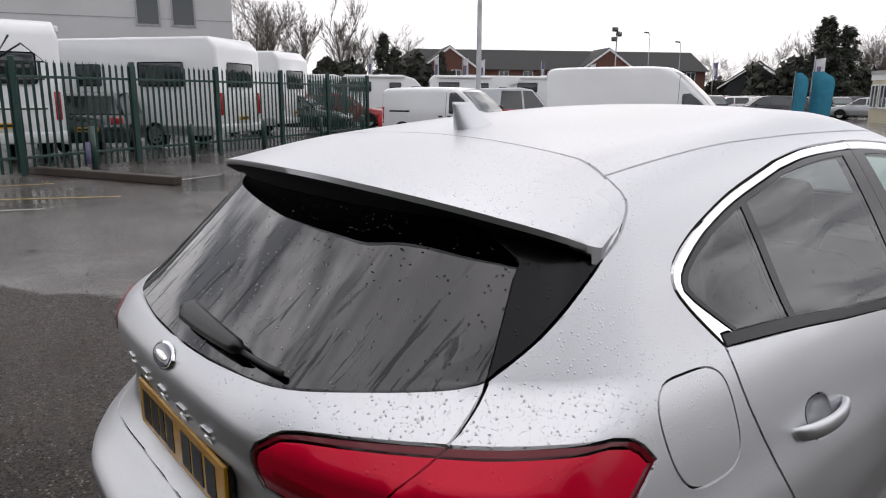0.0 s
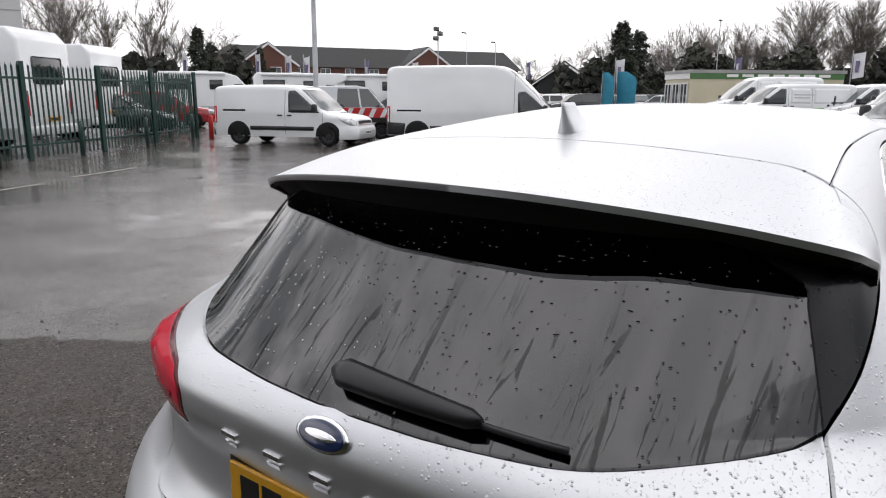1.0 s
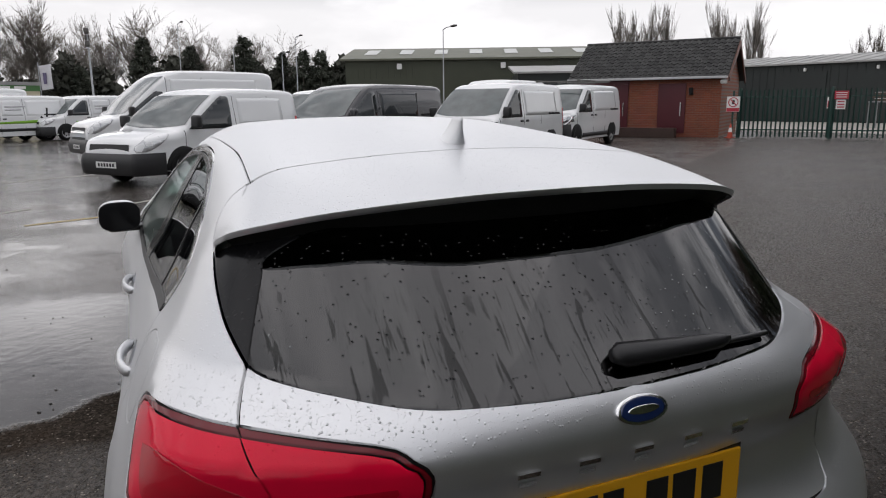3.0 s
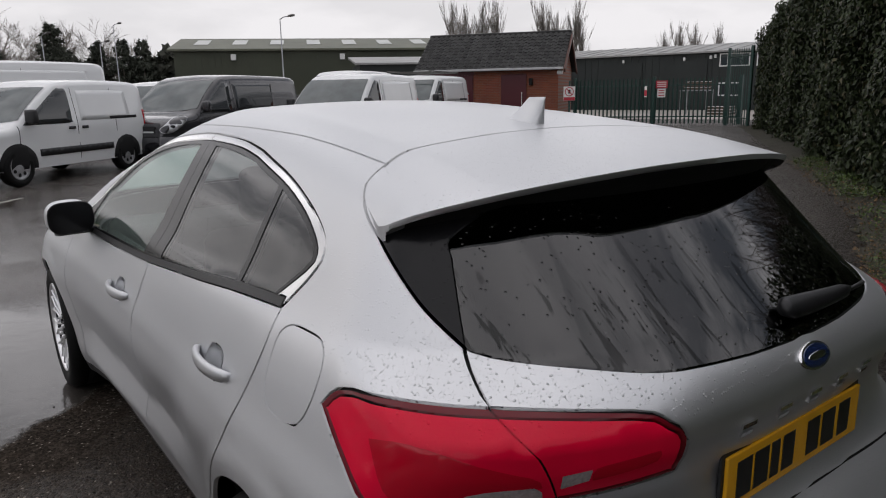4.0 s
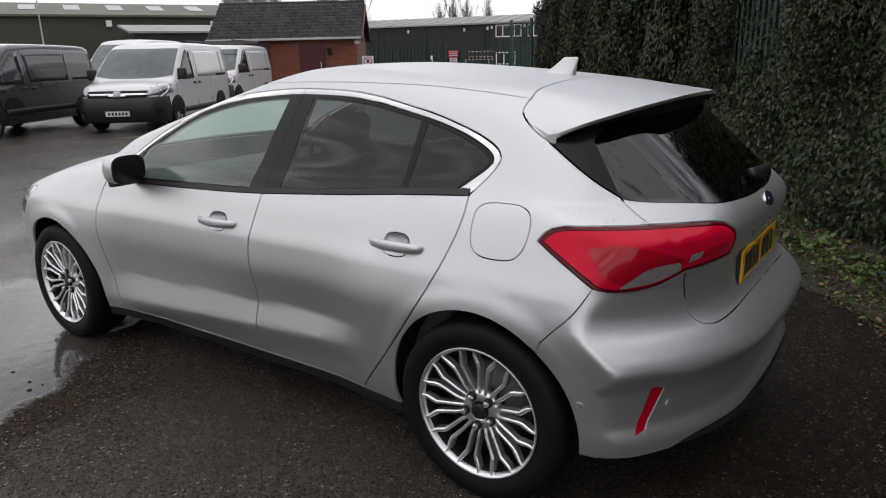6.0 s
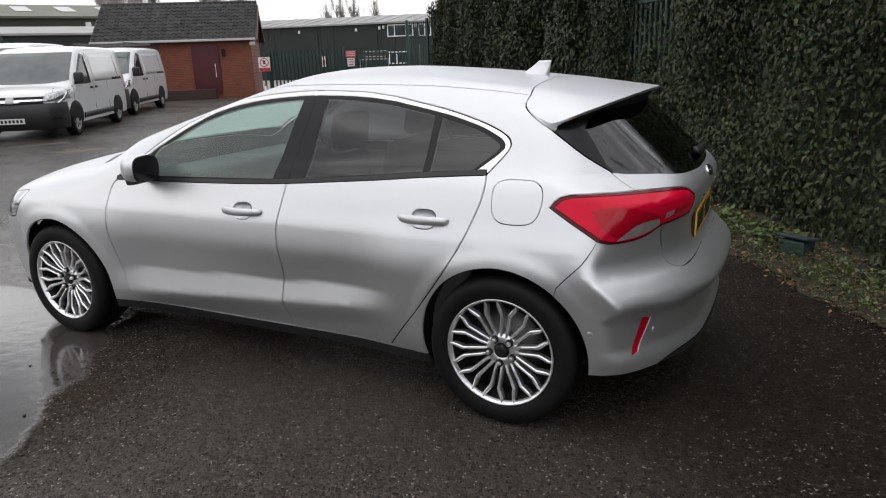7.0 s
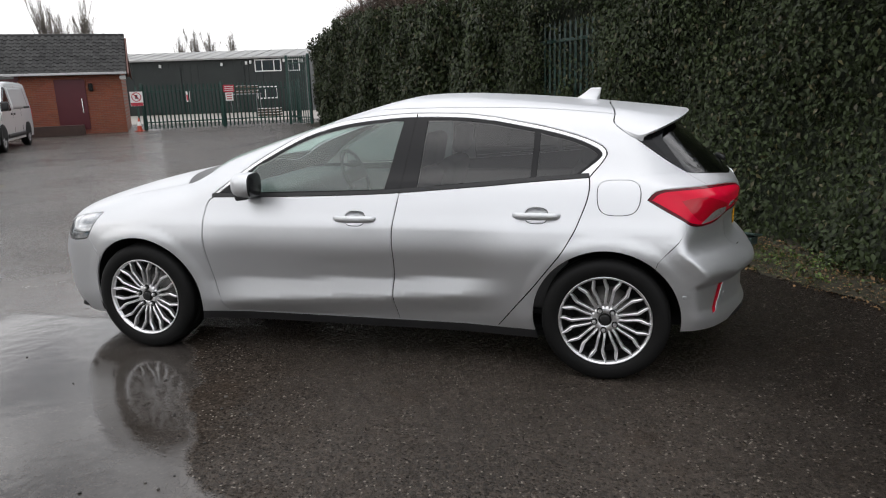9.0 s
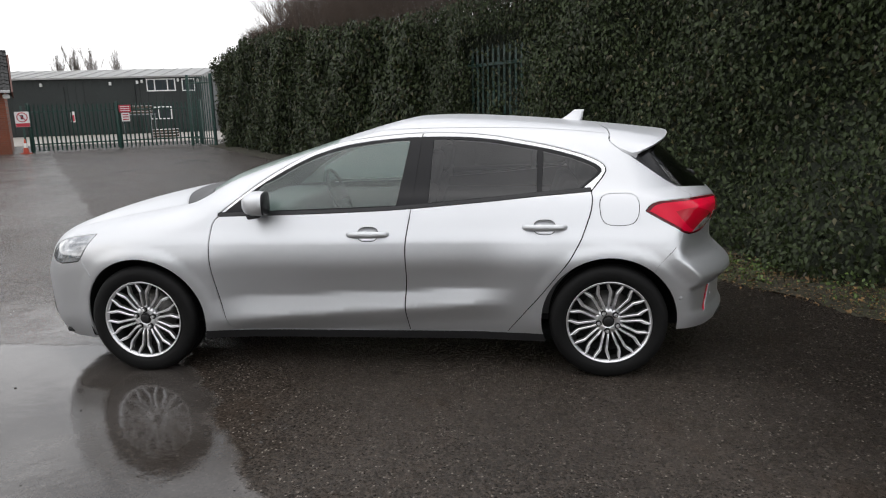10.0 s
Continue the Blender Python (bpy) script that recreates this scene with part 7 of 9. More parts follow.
def build_car(label, paint, length=4.45, width=1.80, height=1.45, estate=False, saloon=False, group="parked cars", name="parked_car"):
    """A parked car, front towards -x, front axle at x = 0."""
    auto = thing(name, label, "car", group=group)
    f, b = -0.88, length - 0.88
    base = length * 0.61
    lower = [(f + 0.05, 0.25), (f, 0.45), (f + 0.04, 0.66), (f + 0.35, 0.80), (0.32, 0.93), (b - 0.25, 0.98), (b - 0.05, 0.92), (b, 0.60), (b - 0.05, 0.28)]
    part("body", loft_body(lower, width, 0.06, 0.6, 0.09, 0.22), paint, auto)
    back = b - (0.10 if estate else 0.75 if saloon else 0.30)
    tail_top = back - (0.22 if estate else 0.70 if saloon else 0.45)
    cabin = [(0.22, 0.90), (0.98, height * 0.955), (1.5, height), (tail_top, height * 0.975), (back, 0.94)]
    T = 0.22
    part("roof", loft_body([(x + (0.05 if i == 0 else -0.03 if i == 4 else 0), z) for i, (x, z) in enumerate(cabin)], width * 0.94, T, 0.92, 0.05), paint, auto)
    part("windscreen", front_patch(0.30, 0.955, 0.90, height * 0.93, width * 0.41, width * 0.35), M["screen"], auto, "windscreen")
    part("rear_window", front_patch(back - 0.06, 0.97, tail_top + 0.05, height * 0.93, width * 0.40, width * 0.34, 0.02, True), M["dark_glass"], auto, "dark rear window")
    for sgn in (-1, 1):
        for x0, x1, x2, x3 in ((0.45, 1.02, 1.42, 1.42), (1.50, 1.50, min(tail_top, 2.35), min(back - 0.25, 2.50))):
            part("side_window", side_patch([(x0, 0.96), (x1, height * 0.93), (x2, height * 0.935), (x3, 0.97)], width * 0.94, height, T, 0.92, sgn), M["dark_glass"], auto, "dark side window", smooth=False)
        part("headlight", box_bm(f + 0.06, sgn * width * 0.36 - 0.14, 0.60, f + 0.32, sgn * width * 0.36 + 0.14, 0.74, 0.03), M["lamp_clear"], auto, "clear headlight")
        part("tail_light", box_bm(b - 0.16, sgn * width * 0.38 - 0.14, 0.74, b + 0.01, sgn * width * 0.38 + 0.14, 0.90, 0.02), M["lamp_red"], auto, "red tail light")
        mir = part("door_mirror", box_bm(-0.05, -0.09, -0.06, 0.05, 0.09, 0.06, 0.03), paint, auto)
        mir.location = (0.62, sgn * (width / 2 + 0.06), 1.0)
        for x in (0.0, base):
            pts = [(x + 0.36 * math.cos(t), 0.32 + 0.36 * math.sin(t)) for t in np.linspace(-0.1, math.pi + 0.1, 16)]
            part("wheel_arch", side_patch(pts, width * 0.995, height, 0, 9, sgn, 0.006, 0.05), M["under"], auto, "dark wheel arch", smooth=False)
            simple_wheel(auto, x, sgn * (width / 2 - 0.09), 0.32, 0.19, spokes=0)
    part("grille", box_bm(f - 0.02, -width * 0.24, 0.42, f + 0.06, width * 0.24, 0.58, 0.02), M["plastic"], auto, "black grille")
    plate = part("number_plate", box_bm(b + 0.0, -0.26, 0.56, b + 0.02, 0.26, 0.66), M["plate_y"], auto, "yellow number plate", smooth=False)
    part("plate_mark", box_bm(b + 0.02, -0.2, 0.585, b + 0.023, 0.2, 0.635), M["ink"], plate, "plain black bar", smooth=False)
    return auto


kinds = [build_car("silver saloon car parked in the far car park", M["silver_car"], 4.9, 1.86, 1.45, saloon=True),
         build_car("black hatchback car parked in the far car park", M["black_paint"], 4.3, 1.78, 1.47),
         build_car("white hatchback car parked in the far car park", M["white_paint"], 4.3, 1.80, 1.46),
         build_car("dark grey estate car parked in the far car park", M["grey_paint"], 4.7, 1.82, 1.52, estate=True),
         build_car("blue hatchback car parked in the far car park", M["blue_paint"], 4.1, 1.75, 1.50),
         build_car("red hatchback car parked in the far car park", M["red_paint"], 4.1, 1.75, 1.50)]
stand(kinds[0], axle((-48.8, -18.9), unit(0.18, -0.98), 1.86, True), unit(0.18, -0.98))
rnd = random.Random(21)
first = True
spots = []
for row in range(9):
    for k in range(13):
        a = math.radians(197.4 + k * 2.35 + rnd.uniform(-0.5, 0.5) + row * 0.4)
        d = 47 + row * 5.6 + rnd.uniform(-0.6, 0.6) + max(0, 8 - k) * 0.4
        spots.append((1.6 + d * math.cos(a), d * math.sin(a)))
used = [1, 2, 3, 4, 5]
for x, y in spots:
    if -64 < x < -44 and y > -19:
        continue
    if rnd.random() < 0.12:
        continue
    k = rnd.choice([0, 0, 1, 1, 2, 2, 3, 3, 4, 5])
    turn = unit(*rnd.choice([(0.75, 0.66), (0.75, 0.66), (-0.75, -0.66), (0.66, -0.75)]))
    if k in used:
        used.remove(k)
        stand(kinds[k], (x, y), turn)
    else:
        stand(copy_thing(kinds[k], Matrix()), (x, y), turn)
for k, x, y, hx, hy in ((2, -60.5, -26.8, 0.5, -0.86), (1, -57.5, -23.0, 0.6, -0.8), (3, -62.0, -24.5, 0.6, -0.8), (0, -66.0, -30.5, 0.5, -0.86), (2, -68.0, -27.0, 0.3, -0.95), (4, -64.0, -20.0, 0.3, -0.95), (2, -66.0, -17.2, 0.3, -0.95), (1, -46.2, -12.3, 0.21, -0.98)):
    if k in used:
        used.remove(k)
        stand(kinds[k], swung(x, y, 1.2), unit(hx, hy))
    else:
        stand(copy_thing(kinds[k], Matrix()), swung(x, y, 1.2), unit(hx, hy))
for k in used:
    stand(kinds[k], (-70 - 6 * k, -40), unit(1, -0.4))
stand(build_car("black estate car behind the palisade fence", M["black_paint"], 4.7, 1.82, 1.50, estate=True, group="fenced cars"), swung(-5.1, -20.6, 1.4), unit(-0.45, -0.9))
stand(build_car("dark green hatchback car behind the palisade fence", M["green_paint"], 4.3, 1.80, 1.52, group="fenced cars"), swung(-13.0, -22.2, 1.4), unit(-0.75, 0.66))
stand(build_car("red hatchback car behind the palisade fence", M["red_paint"], 4.1, 1.75, 1.50, group="fenced cars"), swung(-17.2, -25.4, 1.4), unit(-0.75, 0.66))
pick = build_car("silver estate car beside a hazard-striped trailer", M["silver_car"], 4.6, 1.82, 1.75, estate=True, group="parked cars")
stand(pick, swung(-20.0, -17.6, 1.3), unit(-0.9, 0.2))
trailer = thing("trailer", "low trailer with red and white hazard board", "trailer")
part("bed", box_bm(-1.2, -0.9, 0.55, 1.2, 0.9, 0.72, 0.02), M["plastic"], trailer, smooth=False)
board = part("hazard_board", box_bm(-1.15, -0.97, 0.70, 1.15, -0.93, 1.02, 0.005), M["hazard_red"], trailer, "red hazard board", smooth=False)
for k in range(6):
    bm = prism_bm([(-1.05 + k * 0.38, 0.72), (-0.90 + k * 0.38, 0.72), (-0.76 + k * 0.38, 1.0), (-0.91 + k * 0.38, 1.0)], -0.978, -0.972)
    part("white_stripe", bm, M["white_paint"], board, "white diagonal stripe", smooth=False)
for x in (-0.5, 0.5):
    for y in (-0.8, 0.8):
        simple_wheel(trailer, x, y, 0.3, 0.18, True)
trailer.matrix_world = Matrix.Translation((*swung(-16.6, -15.0, 1.3), 0)) @ Matrix.Rotation(math.atan2(0.87, -0.49), 4, "Z")


# ---- motorhomes behind the fence ----
def build_motorhome(label, length=6.6, width=2.3, height=2.95, overcab=True):
    home = thing("motorhome", label, "motorhome", group="motorhomes")
    outline = [(0.0, 0.45), (0.0, 1.2), (0.35, 1.45), (0.75, 2.05), (0.15, 2.25), (0.05, 2.6), (0.5, height), (length - 0.25, height), (length, height - 0.3), (length, 0.5), (length - 0.1, 0.42)]
    if not overcab:
        outline = [(0.0, 0.45), (0.0, 1.2), (0.4, 1.5), (1.3, 2.5), (2.2, height), (length - 0.25, height), (length, height - 0.3), (length, 0.5), (length - 0.1, 0.42)]
    harden(part("body", loft_body(outline, width, 0.03, 1.5, 0.09), M["white_paint"], home), 50)
    for sgn in (-1, 1):
        for x0, x1, z0, z1 in ((2.2, 3.0, 1.65, 2.25), (4.2, 5.6, 1.65, 2.3)):
            part("side_window", box_bm(x0, sgn * width / 2 - 0.02, z0, x1, sgn * width / 2 + 0.03, z1, 0.06, 3), M["dark_glass"], home, "dark acrylic window")
        part("tail_light", box_bm(length - 0.03, sgn * width * 0.43 - 0.06, 0.9, length + 0.03, sgn * width * 0.43 + 0.06, 1.5, 0.02), M["lamp_red"], home, "red tail light")
        part("side_skirt", box_bm(1.2, sgn * width / 2 - 0.03, 0.36, length - 0.2, sgn * width / 2 + 0.015, 0.62, 0.01), M["silver_car"], home, "grey skirt", smooth=False)
        for x in (0.8, 4.6):
            simple_wheel(home, x, sgn * (width / 2 - 0.08), 0.35, 0.22)
    part("rear_window", box_bm(length - 0.02, -0.65, 1.65, length + 0.03, 0.65, 2.3, 0.06, 3), M["dark_glass"], home, "dark rear window")
    part("awning", box_bm(2.0, width / 2 - 0.02, height - 0.20, length - 0.5, width / 2 + 0.12, height - 0.05, 0.04, 3), M["white_paint"], home, "rolled awning")
    part("roof_light", box_bm(3.0, -0.35, height - 0.01, 3.7, 0.35, height + 0.07, 0.03), M["silver_car"], home, "roof light")
    part("cab_window", side_patch([(0.55, 1.35), (0.95, 2.0), (1.5, 2.0), (1.5, 1.35)], width, height, 0.03, 1.5, 1), M["dark_glass"], home, "dark cab window", smooth=False)
    part("bumper", box_bm(length - 0.08, -width / 2 * 0.97, 0.42, length + 0.07, width / 2 * 0.97, 0.66, 0.04), M["white_paint"], home)
    plate = part("number_plate", box_bm(length + 0.07, -0.26, 0.75, length + 0.085, 0.26, 0.86), M["plate_y"], home, "yellow number plate", smooth=False)
    part("plate_mark", box_bm(length + 0.085, -0.2, 0.78, length + 0.09, 0.2, 0.83), M["ink"], plate, "plain black bar", smooth=False)
    return home


def set_home(home, rear, heading):
    """Stands a motorhome with the middle of its rear at a ground point."""
    rear = swung(*rear, 1.5)
    hx, hy = heading
    length = max(v.co.x for v in home.children[0].data.vertices)
    home.matrix_world = Matrix.Translation((rear[0] + hx * length, rear[1] + hy * length, ground_z(*rear))) @ Matrix.Rotation(math.atan2(-hy, -hx), 4, "Z")


first_home = build_motorhome("white motorhome with a bicycle rack, rear towards the fence")
rack = first_home
set_home(first_home, (-1.45, -16.1), unit(0.05, -1.0))
for z in (1.15, 1.75):
    part("bike_rack_bar", tube_bm([(6.6, -0.7, z), (6.95, -0.7, z), (6.95, 0.7, z), (6.6, 0.7, z)], 0.02, 6), M["disc"], first_home, "steel bicycle rack bar")
for y in (-0.35, 0.25):
    part("bike_frame", tube_bm([(6.85, y - 0.4, 2.1), (6.9, y + 0.1, 2.45), (6.9, y + 0.5, 2.1), (6.85, y - 0.4, 2.1), (6.9, y - 0.1, 2.6)], 0.022, 6), M["plastic"], first_home, "black bicycle frame")
set_home(build_motorhome("white overcab motorhome standing side-on behind the fence", 6.6), (-7.2, -18.0), unit(0.6, -0.8))
set_home(build_motorhome("white motorhome behind the overcab motorhome", 6.6, overcab=False), (-11.4, -22.6), unit(0.6, -0.8))
for k, (x, y) in enumerate(((-20.5, -43.5), (-25.5, -40.0), (-30.5, -36.8), (-35.0, -33.8))):
    set_home(build_motorhome("white motorhome in the row along the far fence", 6.2, 2.3, 2.75, overcab=k % 2 == 0), (x, y), unit(-0.82, 0.57))


# ---- brick office with a tiled roof ----
def brick_material(name, a, b, mortar, scale=1.0):
    m = bpy.data.materials.new(name)
    m.use_nodes = True
    nodes, links = m.node_tree.nodes, m.node_tree.links
    p = nodes["Principled BSDF"]
    co = nodes.new("ShaderNodeTexCoord")
    mp = nodes.new("ShaderNodeMapping")
    mp.inputs["Rotation"].default_value = (math.pi / 2, 0, 0)
    links.new(co.outputs["Object"], mp.inputs["Vector"])
    t = nodes.new("ShaderNodeTexBrick")
    t.inputs["Color1"].default_value, t.inputs["Color2"].default_value, t.inputs["Mortar"].default_value = (*a, 1), (*b, 1), (*mortar, 1)
    t.inputs["Scale"].default_value, t.inputs["Brick Width"].default_value, t.inputs["Row Height"].default_value = scale, 0.225, 0.075
    t.inputs["Mortar Size"].default_value = 0.006
    links.new(mp.outputs["Vector"], t.inputs["Vector"])
    n = nodes.new("ShaderNodeTexNoise")
    n.inputs["Scale"].default_value, n.inputs["Detail"].default_value = 1.2, 6
    links.new(co.outputs["Object"], n.inputs["Vector"])
    mix = nodes.new("ShaderNodeMix")
    mix.data_type, mix.blend_type = "RGBA", "MULTIPLY"
    mix.inputs["Factor"].default_value = 0.35
    links.new(t.outputs["Color"], mix.inputs["A"])
    links.new(n.outputs["Color"], mix.inputs["B"])
    links.new(mix.outputs["Result"], p.inputs["Base Color"])
    p.inputs["Roughness"].default_value = 0.75
    bp = nodes.new("ShaderNodeBump")
    bp.inputs["Distance"].default_value = 0.004
    links.new(t.outputs["Fac"], bp.inputs["Height"])
    bp.invert = True
    links.new(bp.outputs["Normal"], p.inputs["Normal"])
    return m


M["brick"] = brick_material("orange_red_brick", (0.29, 0.075, 0.034), (0.22, 0.054, 0.027), (0.21, 0.135, 0.10))
M["hotel_brick"] = brick_material("brown_brick", (0.17, 0.060, 0.035), (0.13, 0.048, 0.030), (0.16, 0.11, 0.09))
M["tile"] = shader("dark_roof_tile", (0.027, 0.027, 0.026), 0.6, spec=0.3, vary=0.45, stain_scale=2.0, grain=0.5, grain_scale=40, island=0.5)
M["maroon"] = shader("maroon_paint", (0.075, 0.008, 0.014), 0.4, vary=0.1)
M["upvc"] = shader("white_upvc", (0.75, 0.75, 0.74), 0.35, vary=0.05)
M["clad_dark"] = shader("dark_green_cladding", (0.016, 0.021, 0.020), 0.5, vary=0.2, stain_scale=0.6)
M["clad_olive"] = shader("olive_green_cladding", (0.050, 0.056, 0.036), 0.55, vary=0.15, stain_scale=0.4)
M["clad_pale"] = shader("pale_grey_cladding", (0.50, 0.50, 0.50), 0.5, vary=0.06, stain_scale=0.4)
M["roof_sheet"] = shader("grey_roof_sheet", (0.30, 0.30, 0.29), 0.5, 0.2, vary=0.2, stain_scale=0.7)
M["roof_olive"] = shader("olive_roof_sheet", (0.115, 0.12, 0.085), 0.55, vary=0.15, stain_scale=0.6)
M["rooflight"] = shader("clear_rooflight", (0.50, 0.51, 0.49), 0.4, vary=0.1)
M["pane"] = shader("window_pane", (0.035, 0.045, 0.05), 0.06, spec=0.8)
M["sign_red"] = shader("sign_red", (0.45, 0.03, 0.05), 0.4)
M["sign_white"] = shader("sign_white", (0.75, 0.74, 0.72), 0.4)
M["concrete"] = shader("pale_concrete", (0.30, 0.28, 0.25), 0.7, vary=0.25, grain=0.4, grain_scale=30)
M["cone_orange"] = shader("cone_orange", (0.42, 0.06, 0.03), 0.5, vary=0.1)
M["galv"] = shader("galvanised_steel", (0.30, 0.31, 0.32), 0.45, 0.7, vary=0.2, stain_scale=3)


def framed_window(parent, x0, z0, x1, z1, y, bars=(), frame=0.06, name="window", label="white framed window"):
    """A window on a wall whose outer face is y, looking to -y."""
    win = part(name, box_bm(x0, y - 0.03, z0, x1, y + 0.05, z1), M["pane"], parent, label, smooth=False)
    for a, b, c, d in ((x0 - frame, z0 - frame, x1 + frame, z0), (x0 - frame, z1, x1 + frame, z1 + frame), (x0 - frame, z0, x0, z1), (x1, z0, x1 + frame, z1)):
        part("window_frame", box_bm(a, y - 0.06, b, c, y + 0.02, d), M["upvc"], win, smooth=False)
    for x in bars:
        part("mullion", box_bm(x - frame / 2, y - 0.055, z0, x + frame / 2, y, z1), M["upvc"], win, smooth=False)
    return win


LH, DH, EH, RH = 6.5, 5.0, 2.62, 4.22
office = thing("brick_office", "small orange brick office with maroon doors and dark tiled roof", "building", pose(-20.05, 20.75, 0, 0, 0, math.degrees(math.atan2(0.58, 0.81)) + 0.8) @ Matrix.Scale(0.94, 4))
# local x runs along the front from the far end at -LH to the near corner at 0, front looks to -y
bm = bmesh.new()
f0 = [bm.verts.new(p) for p in ((-LH, 0, 0), (0, 0, 0), (0, 0, EH), (-LH, 0, EH))]
g0 = [bm.verts.new(p) for p in ((-LH, DH, 0), (0, DH, 0), (0, DH, EH), (-LH, DH, EH))]
r0, r1 = bm.verts.new((0, DH / 2, RH - 0.12)), bm.verts.new((-LH, DH / 2, RH - 0.12))
bm.faces.new(f0)
bm.faces.new(g0[::-1])
bm.faces.new((f0[1], g0[1], g0[2], r0, f0[2]))
bm.faces.new((g0[0], f0[0], f0[3], r1, g0[3]))
part("wall", bm, M["brick"], office, "orange-red brickwork", smooth=False)
slope = math.atan2(RH - EH, DH / 2)
for sgn in (0, 1):
    bm = box_bm(-LH - 0.25, -0.32, -0.03, 0.25, (DH / 2 + 0.02) / math.cos(slope), 0.03)
    deck = part("roof", bm, M["tile"], office, "dark concrete tiles", smooth=False)
    deck.matrix_local = Matrix.Translation((0, 0, EH + 0.03)) @ Matrix.Rotation(slope, 4, "X") if not sgn else Matrix.Translation((-LH, DH, EH + 0.03)) @ Matrix.Rotation(math.pi, 4, "Z") @ Matrix.Rotation(slope, 4, "X")
    if not sgn:
        roof_front = deck
# tiles of the front slope, each its own piece
bm = bmesh.new()
prof = [(0.0, 0.012), (0.04, 0.046), (0.085, 0.058), (0.13, 0.038), (0.17, 0.010), (0.23, 0.002), (0.262, 0.018)]
lo = [bm.verts.new((x, 0, z + 0.026)) for x, z in prof]
hi = [bm.verts.new((x, 0.34, z)) for x, z in prof]
lip = [bm.verts.new((x, 0, z - 0.008)) for x, z in prof]
for i in range(len(prof) - 1):
    bm.faces.new((lo[i], lo[i + 1], hi[i + 1], hi[i]))
    bm.faces.new((lip[i], lip[i + 1], lo[i + 1], lo[i]))
tile_me = bpy.data.meshes.new("roof_tile")
bm.to_mesh(tile_me)
bm.free()
tile_me.materials.append(M["tile"])
for r in range(11):
    for c in range(27):
        ob = new("roof_tile", tile_me)
        ob.parent = roof_front
        ob.matrix_local = pose(-LH - 0.25 + c * 0.259, -0.33 + r * 0.283, 0.032 + 0.002 * ((r * 7 + c * 3) % 5), 0, 0, 0)
part("ridge_tile", tube_bm([(-LH - 0.26, DH / 2, RH + 0.02), (0.26, DH / 2, RH + 0.02)], 0.11, 10), M["tile"], office, "dark ridge tiles")
M["gutter"] = shader("pale_grey_gutter", (0.46, 0.46, 0.46), 0.5, vary=0.15, stain_scale=2)
M["barge"] = shader("brown_barge_board", (0.10, 0.040, 0.028), 0.55, vary=0.2)
part("gutter", box_bm(-LH - 0.25, -0.40, EH - 0.155, 0.25, -0.28, EH - 0.055, 0.02), M["gutter"], office, "white gutter and fascia", smooth=False)
for sgn in (0, 1):
    bm = box_bm(0, -0.06, -0.16, 3.05, 0.0, 0.02)
    verge = part("barge_board", bm, M["barge"], office, "brown barge board", smooth=False)
    verge.matrix_local = Matrix.Translation((0.28, -0.30 if not sgn else DH + 0.30, EH - 0.14)) @ Matrix.Rotation(math.pi / 2 if not sgn else -math.pi / 2, 4, "Z") @ Matrix.Rotation(-slope, 4, "Y")
for x0, x1 in ((-2.62, -1.44), (-4.9, -3.95)):
    door = part("door", box_bm(x0, -0.05, 0.18, x1, 0.05, 2.30, 0.01), M["maroon"], office, "maroon door", smooth=False)
    part("door_handle", box_bm(x1 - 0.22, -0.11, 0.9, x1 - 0.17, -0.05, 1.5, 0.01), M["chrome"], door, "steel pull handle", smooth=False)
part("soffit_panel", box_bm(-LH, -0.07, 2.30, -3.9, 0.02, EH - 0.14), M["maroon"], office, "maroon panel", smooth=False)
lamp = part("wall_lamp", box_bm(-1.31, -0.17, 1.80, -1.15, -0.01, 2.12, 0.03), M["under"], office, "black wall lantern", smooth=False)
part("camera_housing", box_bm(-0.05, -0.18, 2.25, 0.20, 0.05, 2.42, 0.05, 3), M["upvc"], office, "white camera housing")
tagged(part("planter_wall", box_bm(-5.6, -1.15, 0, -1.6, -0.75, 0.42, 0.01), shader("dark_wet_brick", (0.050, 0.028, 0.022), 0.6, vary=0.4, stain_scale=3, grain=0.4, grain_scale=30), smooth=False), "low dark brick wall before the office door", "wall").matrix_world = office.matrix_world.copy()
base = office.matrix_world


def notice(name, label, m, w, h, face, post=True):
    """A flat board with plain bars for its small print."""
    sign = thing(name, label, "sign", m)
    board = part("board", box_bm(-w / 2, -0.012, -h / 2, w / 2, 0.012, h / 2, 0.004, 1), M[face], sign, smooth=False)
    return sign, board


sign, board = notice("warning_sign", "white no-entry warning sign with a red circle on a dark post", base @ pose(0.52, -0.12, 1.40), 0.52, 0.62, "sign_white")
part("post", box_bm(-0.04, 0.012, -1.49, 0.04, 0.09, 0.55, 0.008), M["fence_green"], sign, "dark steel post", smooth=False)
ring = revolve_bm([(-0.014, 0.20), (-0.020, 0.20), (-0.020, 0.165), (-0.014, 0.165)], 28)
bmesh.ops.translate(ring, verts=ring.verts[:], vec=(0, 0, 0.08))
part("red_ring", ring, M["sign_red"], sign, "red ring", smooth=False)
part("red_slash", prism_bm([(-0.13, 0.19), (-0.11, 0.22), (0.13, -0.03), (0.11, -0.06)], -0.021, -0.014), M["sign_red"], sign, "red bar", smooth=False)
part("dark_figure", box_bm(-0.05, -0.018, 0.0, 0.05, -0.013, 0.17), M["ink"], sign, "plain dark bar", smooth=False)
part("red_band", box_bm(-0.25, -0.016, -0.30, 0.25, -0.012, -0.16), M["sign_red"], sign, "red band of lettering", smooth=False)
cone = thing("traffic_cone", "orange and white traffic cone by the gate", "cone", pose(-19.52, 20.82, 0) @ Matrix.Scale(0.78, 4))
